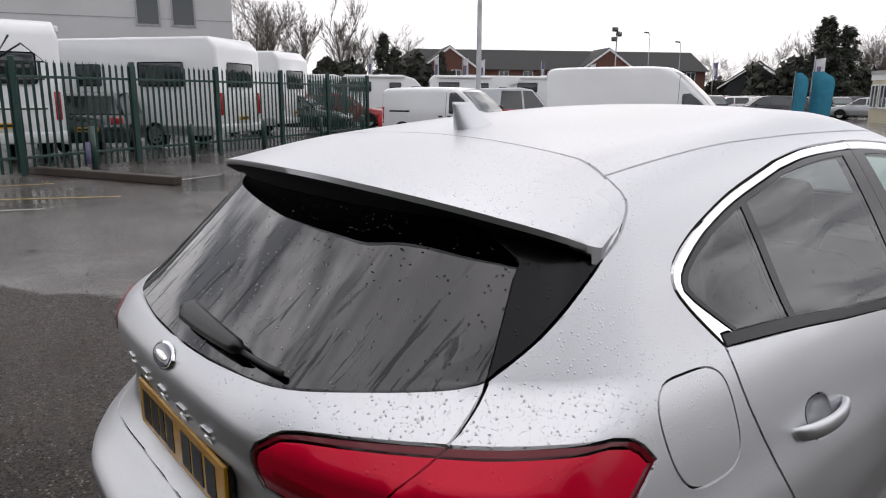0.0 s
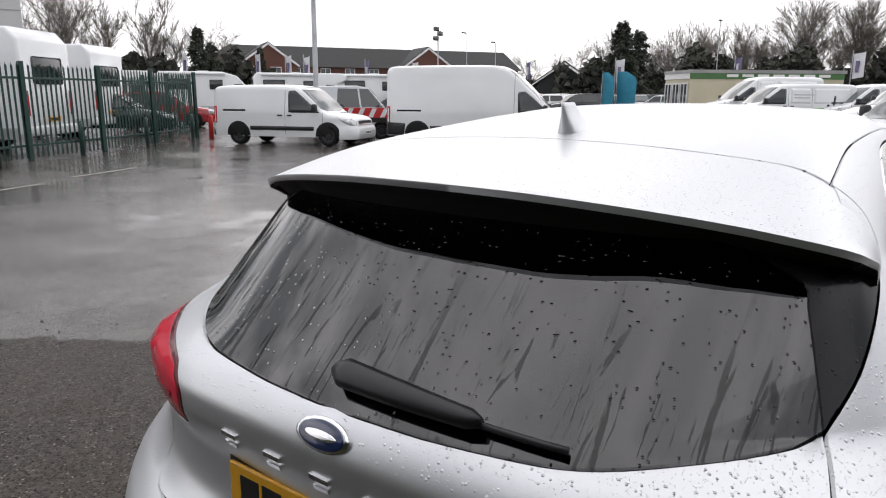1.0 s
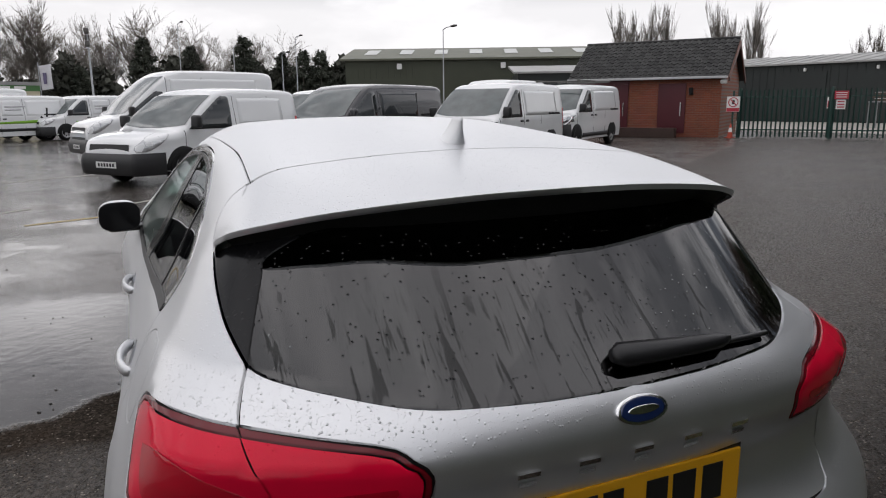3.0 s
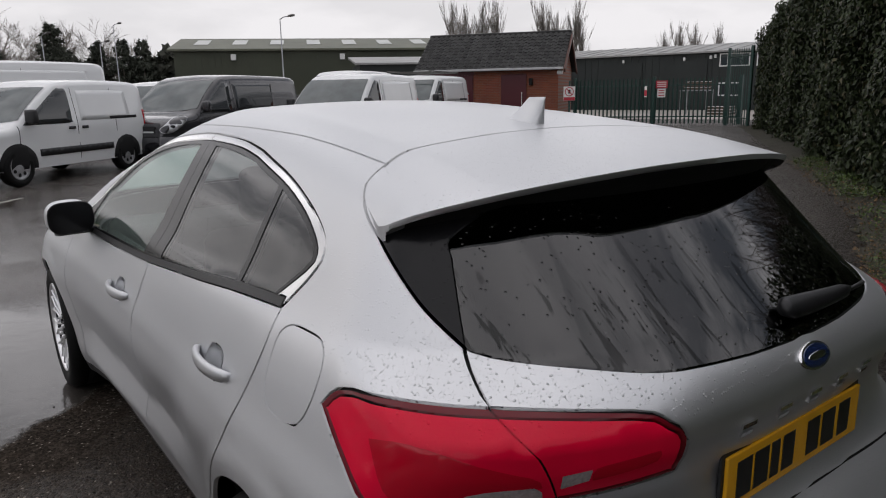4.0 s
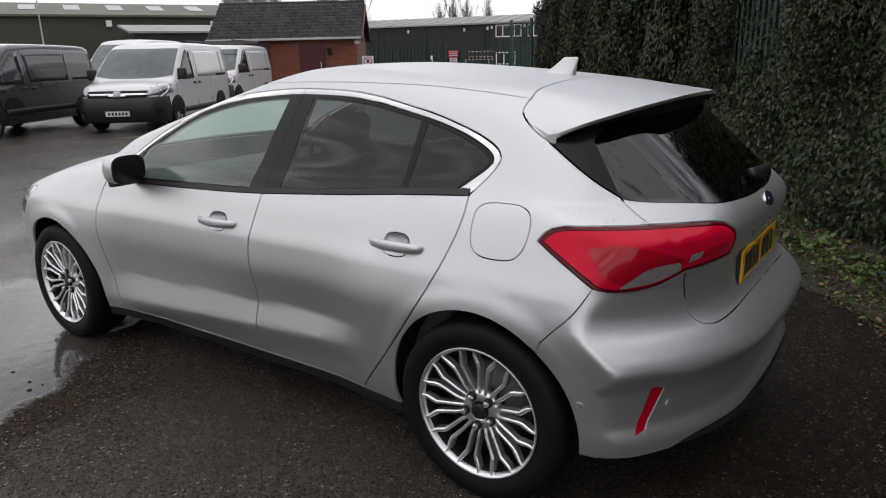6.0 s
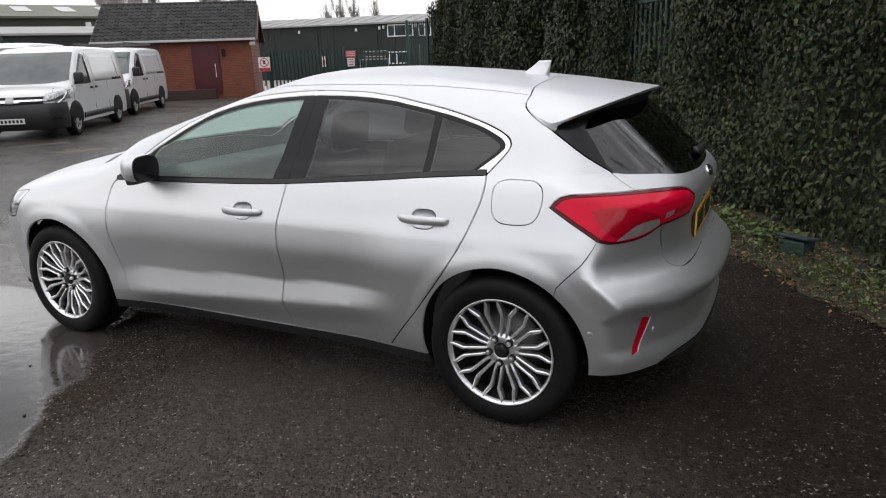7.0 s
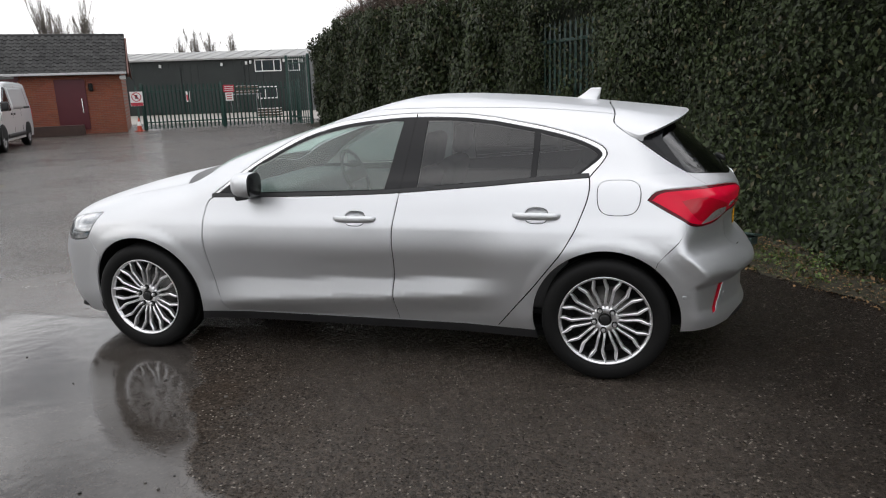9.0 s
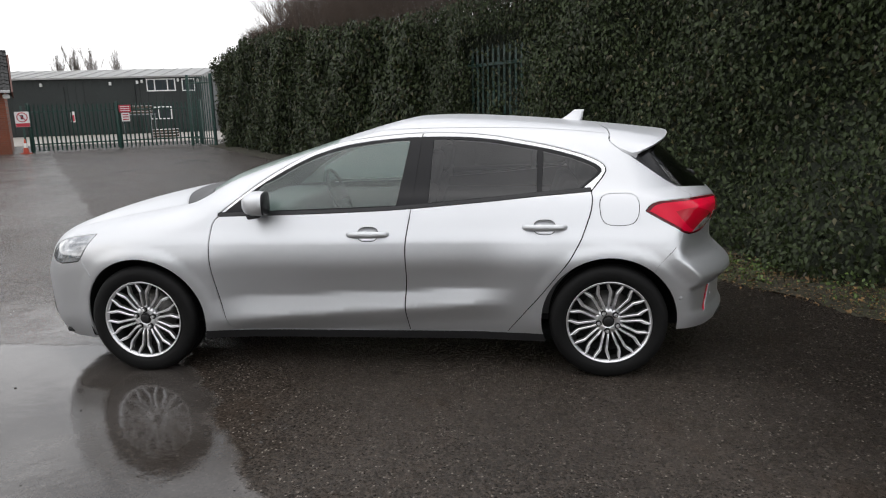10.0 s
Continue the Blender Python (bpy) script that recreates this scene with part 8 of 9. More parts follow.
part("cone_base", box_bm(-0.19, -0.19, 0, 0.19, 0.19, 0.04, 0.01), M["cone_orange"], cone, smooth=False)
part("cone_body", revolve_bm([(0.04, 0.14), (0.30, 0.10)], 20, "z"), M["cone_orange"], cone)
part("white_sleeve", revolve_bm([(0.30, 0.101), (0.52, 0.062)], 20, "z"), M["sign_white"], cone, "white sleeve")
part("cone_tip", revolve_bm([(0.52, 0.062), (0.72, 0.028), (0.72, 0.001)], 20, "z"), M["cone_orange"], cone)
gm = pose(-16.72, 23.30, 0, 0, 0, 37)
sign, board = notice("gate_sign", "red and white notice board hung on the gate", gm @ pose(0, 0, 1.62), 0.46, 0.30, "sign_red")
for k in range(3):
    part("lettering", box_bm(-0.18, -0.016, 0.07 - 0.08 * k, 0.18, -0.012, 0.10 - 0.08 * k), M["sign_white"], sign, "plain white bar", smooth=False)
part("lower_board", box_bm(-0.16, -0.012, -0.52, 0.16, 0.012, -0.17), M["sign_white"], sign, "white board", smooth=False)
for k in range(3):
    part("lettering", box_bm(-0.11, -0.016, -0.26 - 0.10 * k, 0.11, -0.012, -0.22 - 0.10 * k), M["sign_red"], sign, "plain red bar", smooth=False)
# ---- dark clad workshop behind the gate ----
shop = thing("workshop", "long dark green clad workshop with white windows and pale roof", "building", pose(-21.78, 41.73, 0, 0, 0, 15.7))
part("wall", box_bm(-34, 0, 0, 0, 12, 3.66), M["clad_dark"], shop, "dark green cladding", smooth=False)
for k in range(40):
    part("cladding_rib", box_bm(-20 + k * 0.5, -0.03, 0.1, -19.95 + k * 0.5, 0.0, 3.62), M["clad_dark"], shop, smooth=False)
bm = prism_bm([(-0.35, 3.64), (-0.35, 3.74), (6, 4.52), (12.3, 3.74), (12.3, 3.64)], -34.3, 0.12, plane="yz")
part("roof", bm, M["roof_sheet"], shop, "pale grey sheet roof", smooth=False)
for k in range(34):
    seam = box_bm(-0.02, 0, 0, 0.02, 6.38, 0.03)
    ob = part("roof_seam", seam, M["roof_sheet"], shop, smooth=False)
    ob.matrix_local = Matrix.Translation((-33.5 + k, -0.32, 3.75)) @ Matrix.Rotation(math.atan2(0.78, 6.35), 4, "X")
framed_window(shop, -3.43, 2.82, -1.72, 3.50, 0.0, (-2.98, -2.16), 0.07)
framed_window(shop, -1.17, 2.80, -0.44, 3.48, 0.0, (-0.82,), 0.07)
framed_window(shop, -3.40, 0.98, -2.12, 1.68, 0.0, (-2.9,), 0.07)
for x0, x1 in ((-7.25, -4.25), (-11.45, -8.65)):
    door = part("shutter_door", box_bm(x0, -0.06, 0.05, x1, 0.02, 3.18), M["clad_dark"], shop, "dark roller shutter", smooth=False)
    for k in range(15):
        part("shutter_slat", box_bm(x0, -0.08, 0.1 + 0.2 * k, x1, -0.06, 0.27 + 0.2 * k), M["clad_dark"], door, smooth=False)
for x, z in ((-4.05, 3.35), (-3.75, 3.4), (-5.75, 3.3), (-10.0, 3.3), (-1.45, 3.45), (-0.2, 3.4)):
    part("wall_fitting", box_bm(x - 0.07, -0.18, z - 0.1, x + 0.07, 0, z + 0.12, 0.03), M["upvc"], shop, "small white fitting", smooth=False)
sign, board = notice("gate_notice", "small white notice on the dark building", shop.matrix_world @ pose(-8.3, -0.12, 1.25), 0.26, 0.75, "sign_white")
part("lettering", box_bm(-0.10, -0.016, -0.3, 0.10, -0.012, 0.1), M["sign_red"], sign, "plain red bar", smooth=False)
apron = tagged(part("concrete_apron", box_bm(-36, -14, 0.0, 3, -0.1, 0.012), M["concrete"], smooth=False), "pale wet concrete apron behind the gate", "pavement", kind="structure")
apron.matrix_world = shop.matrix_world.copy()
for k in range(6):
    pal = thing("pallet", "pale wooden pallet stacked behind the gate", "pallet", shop.matrix_world @ pose(-2.2 + 0.1 * (k % 2), -8.2, 0.9 + 0.15 * k) if k > 2 else shop.matrix_world @ pose(-0.9, -8.0, 0.02 + 0.15 * k), group="pallets")
    for j in range(7):
        part("pallet_slat", box_bm(-0.6, -0.5 + j * 0.15, 0.11, 0.6, -0.40 + j * 0.15, 0.13), M["sign_white"], pal, smooth=False)
    for j in (-0.5, 0, 0.46):
        part("pallet_bearer", box_bm(-0.6, j, 0.0, 0.6, j + 0.06, 0.11), M["twig"], pal, smooth=False)
rack_thing = thing("storage_rack", "low steel rack behind the gate", "rack", shop.matrix_world @ pose(-2.2, -8.2, 0))
for x in (-0.7, 0.7):
    for y in (-0.5, 0.5):
        part("rack_leg", box_bm(x - 0.03, y - 0.03, 0, x + 0.03, y + 0.03, 1.35), M["galv"], rack_thing, smooth=False)
part("rack_shelf", box_bm(-0.75, -0.55, 1.28, 0.75, 0.55, 1.34), M["galv"], rack_thing, smooth=False)

# ---- olive warehouse and its low annex ----
wm = pose(*swung(-55.9, 16.4, 0.8), 0, 0, 0, math.degrees(math.atan2(17.9, 8.7)))
store = thing("warehouse", "long olive green warehouse with roof lights", "building", wm)
part("wall", box_bm(0, 0, 0, 24.0, 14, 4.95), M["clad_olive"], store, "olive green cladding", smooth=False)
bm = prism_bm([(-0.4, 4.9), (-0.4, 5.05), (7, 6.35), (14.4, 5.05), (14.4, 4.9)], -0.4, 24.4, plane="yz")
part("roof", bm, M["roof_olive"], store, "olive sheet roof", smooth=False)
for k in range(8):
    light = part("rooflight", box_bm(-0.55, 0, 0, 0.55, 3.2, 0.02), M["rooflight"], store, "pale rooflight strip", smooth=False)
    light.matrix_local = Matrix.Translation((1.8 + 3.0 * k, 2.2, 5.53)) @ Matrix.Rotation(math.atan2(1.3, 7.4), 4, "X")
for x in (4.5, 13.0, 20.5):
    part("floodlight", box_bm(x - 0.2, -0.25, 4.2, x + 0.2, 0, 4.65, 0.04), M["upvc"], store, "white floodlight", smooth=False)
for k in range(48):
    part("cladding_rib", box_bm(k * 0.5, -0.03, 0.1, k * 0.5 + 0.06, 0.0, 4.9), M["clad_olive"], store, smooth=False)
annex = thing("annex", "low dark annex with grey sheet roof", "building", pose(*swung(-39.6, 23.3, 0.8), 0, 0, 0, math.degrees(math.atan2(17.9, 8.7))))
part("wall", box_bm(0, 0, 0, 6.5, 7, 3.35), M["clad_dark"], annex, smooth=False)
bm = prism_bm([(-0.3, 3.3), (-0.3, 3.42), (7.3, 4.15), (7.3, 4.0)], -0.3, 6.8, plane="yz")
part("roof", bm, M["roof_sheet"], annex, "grey sheet roof", smooth=False)

# ---- pale warehouse behind the motorhomes ----
pale_w = thing("warehouse", "large pale grey clad warehouse with two windows", "building", pose(*swung(-17.2, -39.7, 1.5), 0, 0, 0, math.degrees(math.atan2(-3.0, 9.5)) + 180))
part("wall", box_bm(-34, 0, 0, 0, 18, 9.5), M["clad_pale"], pale_w, "pale grey cladding", smooth=False)
part("roof", box_bm(-34.3, -0.3, 9.5, 0.3, 18.3, 9.8), M["roof_sheet"], pale_w, smooth=False)
for z in (1.4, 2.8, 4.2, 5.6, 7.0, 8.4):
    part("cladding_joint", box_bm(-34, -0.02, z, 0, 0, z + 0.05), M["galv"], pale_w, smooth=False)
for x in (-4.6, -2.7):
    win = part("window", box_bm(x - 0.58, -0.03, 5.3, x + 0.58, 0.05, 7.2), M["pane"], pale_w, "dark window", smooth=False)
    for a, b, c, d in ((-0.66, 5.22, 0.66, 5.32), (-0.66, 7.18, 0.66, 7.28), (-0.66, 5.3, -0.56, 7.2), (0.56, 5.3, 0.66, 7.2)):
        part("window_frame", box_bm(x + a, -0.06, b, x + c, 0.0, d), M["galv"], win, smooth=False)

# ---- brick hotel on the skyline ----
hl, hr = Vector((*swung(-54.0, -76.0, 1.2), 0)), Vector((*swung(-92.0, -53.0, 1.0), 0))
HL = (hr - hl).length
hotel = thing("brick_hotel", "long two-storey brown brick hotel with dark roof and gables", "building", Matrix.Translation(hr + Vector((0, 0, 0.4))) @ Matrix.Rotation(math.atan2((hl - hr).y, (hl - hr).x), 4, "Z"))
# local x from the far end at 0 to HL, front looks to +y
part("wall", box_bm(0, -11, 0, HL, 0, 4.5), M["hotel_brick"], hotel, "brown brickwork", smooth=False)
bm = bmesh.new()
v = [bm.verts.new(p) for p in ((-0.4, 0.5, 4.4), (HL + 0.4, 0.5, 4.4), (HL + 0.4, -11.5, 4.4), (-0.4, -11.5, 4.4), (-0.4, -5.5, 7.3), (HL - 4, -5.5, 7.3))]
for f in ((0, 1, 5, 4), (1, 2, 5), (2, 3, 4, 5), (3, 0, 4)):
    bm.faces.new([v[i] for i in f])
part("roof", bm, M["tile"], hotel, "dark tiled roof", smooth=False)
for cx in (HL * 0.33, HL * 0.82):
    gab = part("gable", prism_bm([(cx - 3.6, 0), (cx + 3.6, 0), (cx + 3.6, 4.5), (cx, 7.0), (cx - 3.6, 4.5)], 0, 1.2), M["hotel_brick"], hotel, "brick gable", smooth=False)
    for sgn in (-1, 1):
        part("barge_board", prism_bm([(cx + sgn * 3.9, 4.25), (cx + sgn * 3.9, 4.55), (cx, 7.3), (cx, 7.0)], 1.18, 1.36), M["upvc"], gab, "white barge board", smooth=False)
        part("gable_roof", prism_bm([(cx + sgn * 4.0, 4.45), (cx + sgn * 4.0, 4.6), (cx, 7.4), (cx, 7.2)], -5.0, 1.2), M["tile"], gab, "dark tiles", smooth=False)
for k in range(13):
    x = 2.2 + k * (HL - 4.4) / 12
    for z in (0.9, 3.05):
        yy = 1.2 if min(abs(x - HL * 0.33), abs(x - HL * 0.82)) < 3.3 else 0.0
        win = part("window", box_bm(x - 0.6, yy - 0.02, z, x + 0.6, yy + 0.02, z + 1.15), M["pane"], hotel, "white framed window", smooth=False)
        for a, b, c, d in ((-0.68, -0.08, 0.68, 0.0), (-0.68, 1.15, 0.68, 1.23), (-0.68, 0, -0.6, 1.15), (0.6, 0, 0.68, 1.15), (-0.04, 0, 0.04, 1.15)):
            part("window_frame", box_bm(x + a, yy, z + b, x + c, yy + 0.05, z + d), M["upvc"], win, smooth=False)
lodge = thing("timbered_lodge", "small dark timbered lodge with pitched roof", "building", pose(*swung(-86, -42, 1.2), 0.3, 0, 0, 205 - 90))
part("wall", prism_bm([(-3.5, 0), (3.5, 0), (3.5, 2.6), (0, 5.0), (-3.5, 2.6)], 0, 8), M["clad_dark"], lodge, smooth=False)
for sgn in (-1, 1):
    part("roof", prism_bm([(sgn * 4.6, 2.1), (sgn * 4.6, 2.35), (0, 5.5), (0, 5.2)], -0.5, 8.3), M["tile"], lodge, "dark roof slope", smooth=False)
    part("barge_board", prism_bm([(sgn * 4.6, 2.0), (sgn * 4.6, 2.2), (0, 5.3), (0, 5.1)], -0.56, -0.5), M["upvc"], lodge, "pale barge board", smooth=False)

# ---- office cabin and flags in the car park ----
M["cream"] = shader("cream_cabin_panel", (0.55, 0.50, 0.36), 0.5, vary=0.08)
M["green_sign"] = shader("green_sign_board", (0.06, 0.16, 0.05), 0.4, vary=0.1)
M["flag_blue"] = shader("blue_flag_cloth", (0.02, 0.19, 0.28), 0.7, vary=0.15, stain_scale=3)
M["flag_white"] = shader("white_flag_cloth", (0.62, 0.62, 0.64), 0.7, vary=0.1, stain_scale=2)
M["flag_purple"] = shader("purple_flag_cloth", (0.16, 0.14, 0.24), 0.7, vary=0.1)
cabin = thing("office_cabin", "cream flat-roofed office cabin with a green sign band", "building", pose(*swung(-47.3, -15.1, 2.3), 0, 0, 0, math.degrees(math.atan2(6.4, -5.3))))
part("wall", box_bm(0, -6, 0, 9.5, -1.9, 2.75), M["cream"], cabin, smooth=False)
part("roof", box_bm(-0.1, -6.1, 2.75, 9.6, -1.8, 2.95), M["roof_sheet"], cabin, smooth=False)
part("sign_band", box_bm(-0.05, -6.0, 2.42, 9.5, -6.06, 2.80), M["green_sign"], cabin, "green sign band", smooth=False)
for k in range(7):
    part("lettering", box_bm(2.2 + k * 0.95, -6.075, 2.53, 2.9 + k * 0.95, -6.06, 2.69), M["sign_white"], cabin, "plain pale bar", smooth=False)
part("end_band", box_bm(-0.06, -6.05, 2.42, 0.0, -1.85, 2.80), M["sign_white"], cabin, "white band", smooth=False)
for k in range(3):
    win = part("window", box_bm(-0.04, -5.7 + k * 1.32, 0.9, 0.02, -4.75 + k * 1.32, 2.1), M["pane"], cabin, "white framed window", smooth=False)
    for a, b, c, d in ((-0.08, -0.08, 1.03, 0.0), (-0.08, 1.2, 1.03, 1.28), (-0.08, 0, 0, 1.2), (0.95, 0, 1.03, 1.2), (0.44, 0, 0.51, 1.2)):
        part("window_frame", box_bm(-0.08, -5.7 + k * 1.32 + a, 0.9 + b, -0.03, -5.7 + k * 1.32 + c, 0.9 + d), M["upvc"], win, smooth=False)


def feather_flag(label, x, y, wide, tall, mat, turn):
    x, y = swung(x, y, 1.2)
    z, tall = 0.0, tall + 0.2
    flag = thing("advertising_flag", label, "flag", pose(x, y, z, 0, 0, turn), group="advertising flags")
    part("pole", tube_bm([(0, 0, 0), (0, 0, tall * 0.5), (0.04, 0, tall + 0.1)], [0.03, 0.025, 0.015], 8), M["galv"], flag)
    bm = bmesh.new()
    rows = []
    for t in np.linspace(0, 1, 9):
        zz = 0.35 + (tall - 0.35) * t
        reach = wide * (1.0 if t < 0.75 else math.sqrt(max(0.02, 1 - ((t - 0.75) / 0.25) ** 2 * 0.8)))
        rows.append([bm.verts.new((0.02 + reach * u, 0.08 * math.sin(5 * u + 3 * t), zz)) for u in np.linspace(0, 1, 5)])
    for a, b in zip(rows, rows[1:]):
        for i in range(4):
            bm.faces.new((a[i], a[i + 1], b[i + 1], b[i]))
    cloth = part("cloth", bm, M[mat], flag)
    return flag


for x, y, w, tall in ((-39.3, -16.65, 0.85, 2.55), (-39.6, -15.85, 1.35, 2.60)):
    feather_flag("blue advertising flag beside the parked cars", x, y, w, tall, "flag_blue", 78)


def banner(label, x, y, top, mat):
    """A banner on a tall pole."""
    x, y = swung(x, y, 1.2)
    z = 0.0
    ban = thing("pole_banner", label, "banner", pose(x, y, z, 0, 0, 60 + (x * 7) % 30), group="pole banners")
    part("pole", tube_bm([(0, 0, 0), (0, 0, top + 0.25)], [0.05, 0.035], 8), M["galv"], ban)
    bm = bmesh.new()
    rows = [[bm.verts.new((0.05 + 0.85 * u, 0.10 * math.sin(4 * u + 2 * t), top - 1.75 * t + 0.12 * u)) for u in np.linspace(0, 1, 5)] for t in np.linspace(0, 1, 6)]
    for a, b in zip(rows, rows[1:]):
        for i in range(4):
            bm.faces.new((a[i], a[i + 1], b[i + 1], b[i]))
    part("cloth", bm, M[mat], ban)
    part("lettering", box_bm(0.3, -0.12, top - 1.3, 0.5, 0.13, top - 0.5), M["flag_purple"] if mat == "flag_white" else M["flag_white"], ban, "plain bar", smooth=False)


for x, y, top, mat in ((-32.4, -48.4, 4.6, "flag_white"), (-36.8, -45.1, 4.6, "flag_white"), (-39.9, -45.1, 4.6, "flag_white"), (-36.2, -39.0, 4.2, "flag_white"), (-50.6, -45.8, 4.6, "flag_purple"), (-57.5, -45.4, 4.7, "flag_white"),
                       (-68.5, -38.1, 5.0, "flag_purple"), (-53.4, -21.6, 4.3, "flag_white"), (-76.4, -18.1, 5.3, "flag_purple"), (-58.2, -5.6, 4.6, "flag_white")):
    banner("white banner on a tall pole" if mat == "flag_white" else "purple banner on a tall pole", x, y, top - 0.2, mat)


def mast(label, x, y, tall, heads, radius=0.07, category="lamp post", name="lamp_post"):
    post = thing(name, label, category, pose(x, y, ground_z(x, y)), group="lamp posts")
    part("pole", tube_bm([(0, 0, 0), (0, 0, 1.1), (0, 0, 1.15), (0, 0, tall)], [radius * 1.5, radius * 1.5, radius, radius * 0.6], 12), M["galv"], post)
    if heads == "street":
        part("arm", tube_bm([(0, 0, tall), (0.3, 0.1, tall + 0.12), (0.9, 0.3, tall + 0.16)], 0.03, 8), M["galv"], post)
        part("lamp_head", box_bm(0.75, 0.18, tall + 0.10, 1.35, 0.42, tall + 0.22, 0.03), M["disc"], post)
    elif heads == "flood":
        for k, (dx, dz) in enumerate(((0.25, 0.0), (-0.25, -0.35), (0.3, -0.75))):
            part("floodlight", box_bm(dx - 0.28, -0.15, tall + dz - 0.22, dx + 0.22, 0.12, tall + dz + 0.12, 0.05), M["disc"], post, "grey floodlight")
        part("cross_arm", tube_bm([(-0.35, 0, tall - 0.2), (0.4, 0, tall - 0.2)], 0.03, 6), M["galv"], post)
    return post


mast("tall grey lamp post beside the small white van", -14.3, -16.0, 8.5, "street", 0.085)
mast("grey floodlight mast above the car park", -46.4, -35.6, 6.7, "flood")
mast("grey floodlight mast above the vans", *swung(-46.4, -1.9, 1.2), 5.9, "flood")
for x, y, t in ((-68.2, 5.0, 8.6), (-57.8, 8.2, 5.9), (-57.1, 11.9, 5.4), (-66.6, 15.3, 7.6), (-42.1, 19.4, 6.2), (-71.2, -18.5, 8.2), (-65.5, -44.0, 7.8), (-67.2, -41.3, 6.8)):
    mast("thin grey lamp post in the distance", *swung(x, y, 1.2), t, "street", 0.05)

# ---- small things near the fence and hedge ----
M["box_green"] = shader("weathered_green_plastic", (0.035, 0.060, 0.055), 0.4, vary=0.4, stain_scale=8)
box = thing("utility_box", "small dark green plastic utility box on the verge", "box", pose(*tuple(hedge_at(1.70, -0.24))[:2], 0.02, 0, 0, 150))
part("box_body", box_bm(-0.095, -0.075, -0.02, 0.095, 0.075, 0.12, 0.012), M["box_green"], box, smooth=False)
part("box_lid", prism_bm([(-0.10, 0.105), (0.10, 0.145), (0.10, 0.165), (-0.10, 0.125)], -0.125, 0.125, 0.006, plane="yz"), M["box_green"], box, "sloping green lid", smooth=False)
M["baulk"] = shader("wet_timber", (0.040, 0.028, 0.021), 0.5, vary=0.4, stain_scale=4, grain=0.5, grain_scale=60)
kerb = tagged(part("timber_baulk", box_bm(-1.9, -0.09, 0, 1.9, 0.09, 0.14, 0.02), M["baulk"], smooth=False), "dark wet timber baulk lying by the parking bays", "baulk")
kerb.matrix_world = pose(-1.85, -12.0, 0, 0, 0, math.degrees(math.atan2(2.76, -1.35)))
bol = thing("bollard", "dark green steel bollard with a purple cap", "bollard", pose(-2.15, -13.51, 0))
part("post", tube_bm([(0, 0, 0), (0, 0, 0.85)], 0.06, 12), M["fence_green"], bol)
part("sleeve", tube_bm([(0.09, 0, 0.12), (0.09, 0, 0.55)], 0.05, 10), M["flag_purple"], bol, "purple sleeve")
for x, y in ((-4.52, -14.79), (-6.95, -16.3), (-9.4, -17.6), (-11.7, -18.9)):
    p = thing("bollard", "dark green steel bollard before the fence", "bollard", pose(x, y, ground_z(x, y)), group="bollards")
    part("post", tube_bm([(0, 0, 0), (0, 0, 0.75), (0, 0, 0.80)], [0.055, 0.055, 0.03], 12), M["fence_green"], p)
p = thing("bollard", "red plastic bollard at the fence end", "bollard", pose(-12.6, -19.2, 0), group="bollards")
part("post", tube_bm([(0, 0, 0), (0, 0, 0.70), (0, 0, 0.76)], [0.08, 0.07, 0.03], 12), M["hazard_red"], p)

# painted bay lines, worn
M["line_white"] = shader("worn_white_line", (0.26, 0.25, 0.22), 0.5, vary=0.6, stain_scale=2.5, grain=0.6, grain_scale=60)
M["line_yellow"] = shader("worn_yellow_line", (0.28, 0.20, 0.06), 0.5, vary=0.6, stain_scale=2.5, grain=0.6, grain_scale=60)
for x0, y0, x1, y1, mat in ((-8.66, -2.2, -9.05, -1.22, "line_yellow"), (-10.05, -1.09, -11.13, -0.17, "line_white"), (-12.8, 2.2, -12.46, 2.75, "line_white"), (-2.96, -10.97, -3.81, -11.32, "line_white"), (-4.56, -11.88, -6.1, -12.5, "line_white"), (-0.04, -10.15, -1.58, -9.46, "line_yellow"), (0.1, -9.07, -0.48, -8.84, "line_white"), (-0.24, -11.79, -1.1, -11.68, "line_yellow"), (-9.32, -3.62, -10.34, -2.32, "line_white"), 
                             (-11.0, 4.9, -10.6, 5.6, "line_yellow"), (-12.8, 5.4, -12.4, 6.2, "line_white"), (-11.9, -7.5, -15.9, -1.6, "line_white")):
    d = Vector((x1 - x0, y1 - y0, 0))
    bm = bmesh.new()
    n = 14
    rows = [(bm.verts.new((d.length * k / n, -0.05 + 0.012 * math.sin(k * 2.3), 0)), bm.verts.new((d.length * k / n, 0.05 + 0.012 * math.cos(k * 3.1), 0))) for k in range(n + 1)]
    for a, b in zip(rows, rows[1:]):
        bm.faces.new((a[0], b[0], b[1], a[1]))
    ln = tagged(part("bay_line", bm, M[mat], smooth=False), "worn painted parking line on the tarmac", "line", kind="structure")
    ln.matrix_world = Matrix.Translation((x0, y0, max(ground_z(x0, y0), ground_z(x1, y1)) + 0.004)) @ Matrix.Rotation(math.atan2(d.y, d.x), 4, "Z")

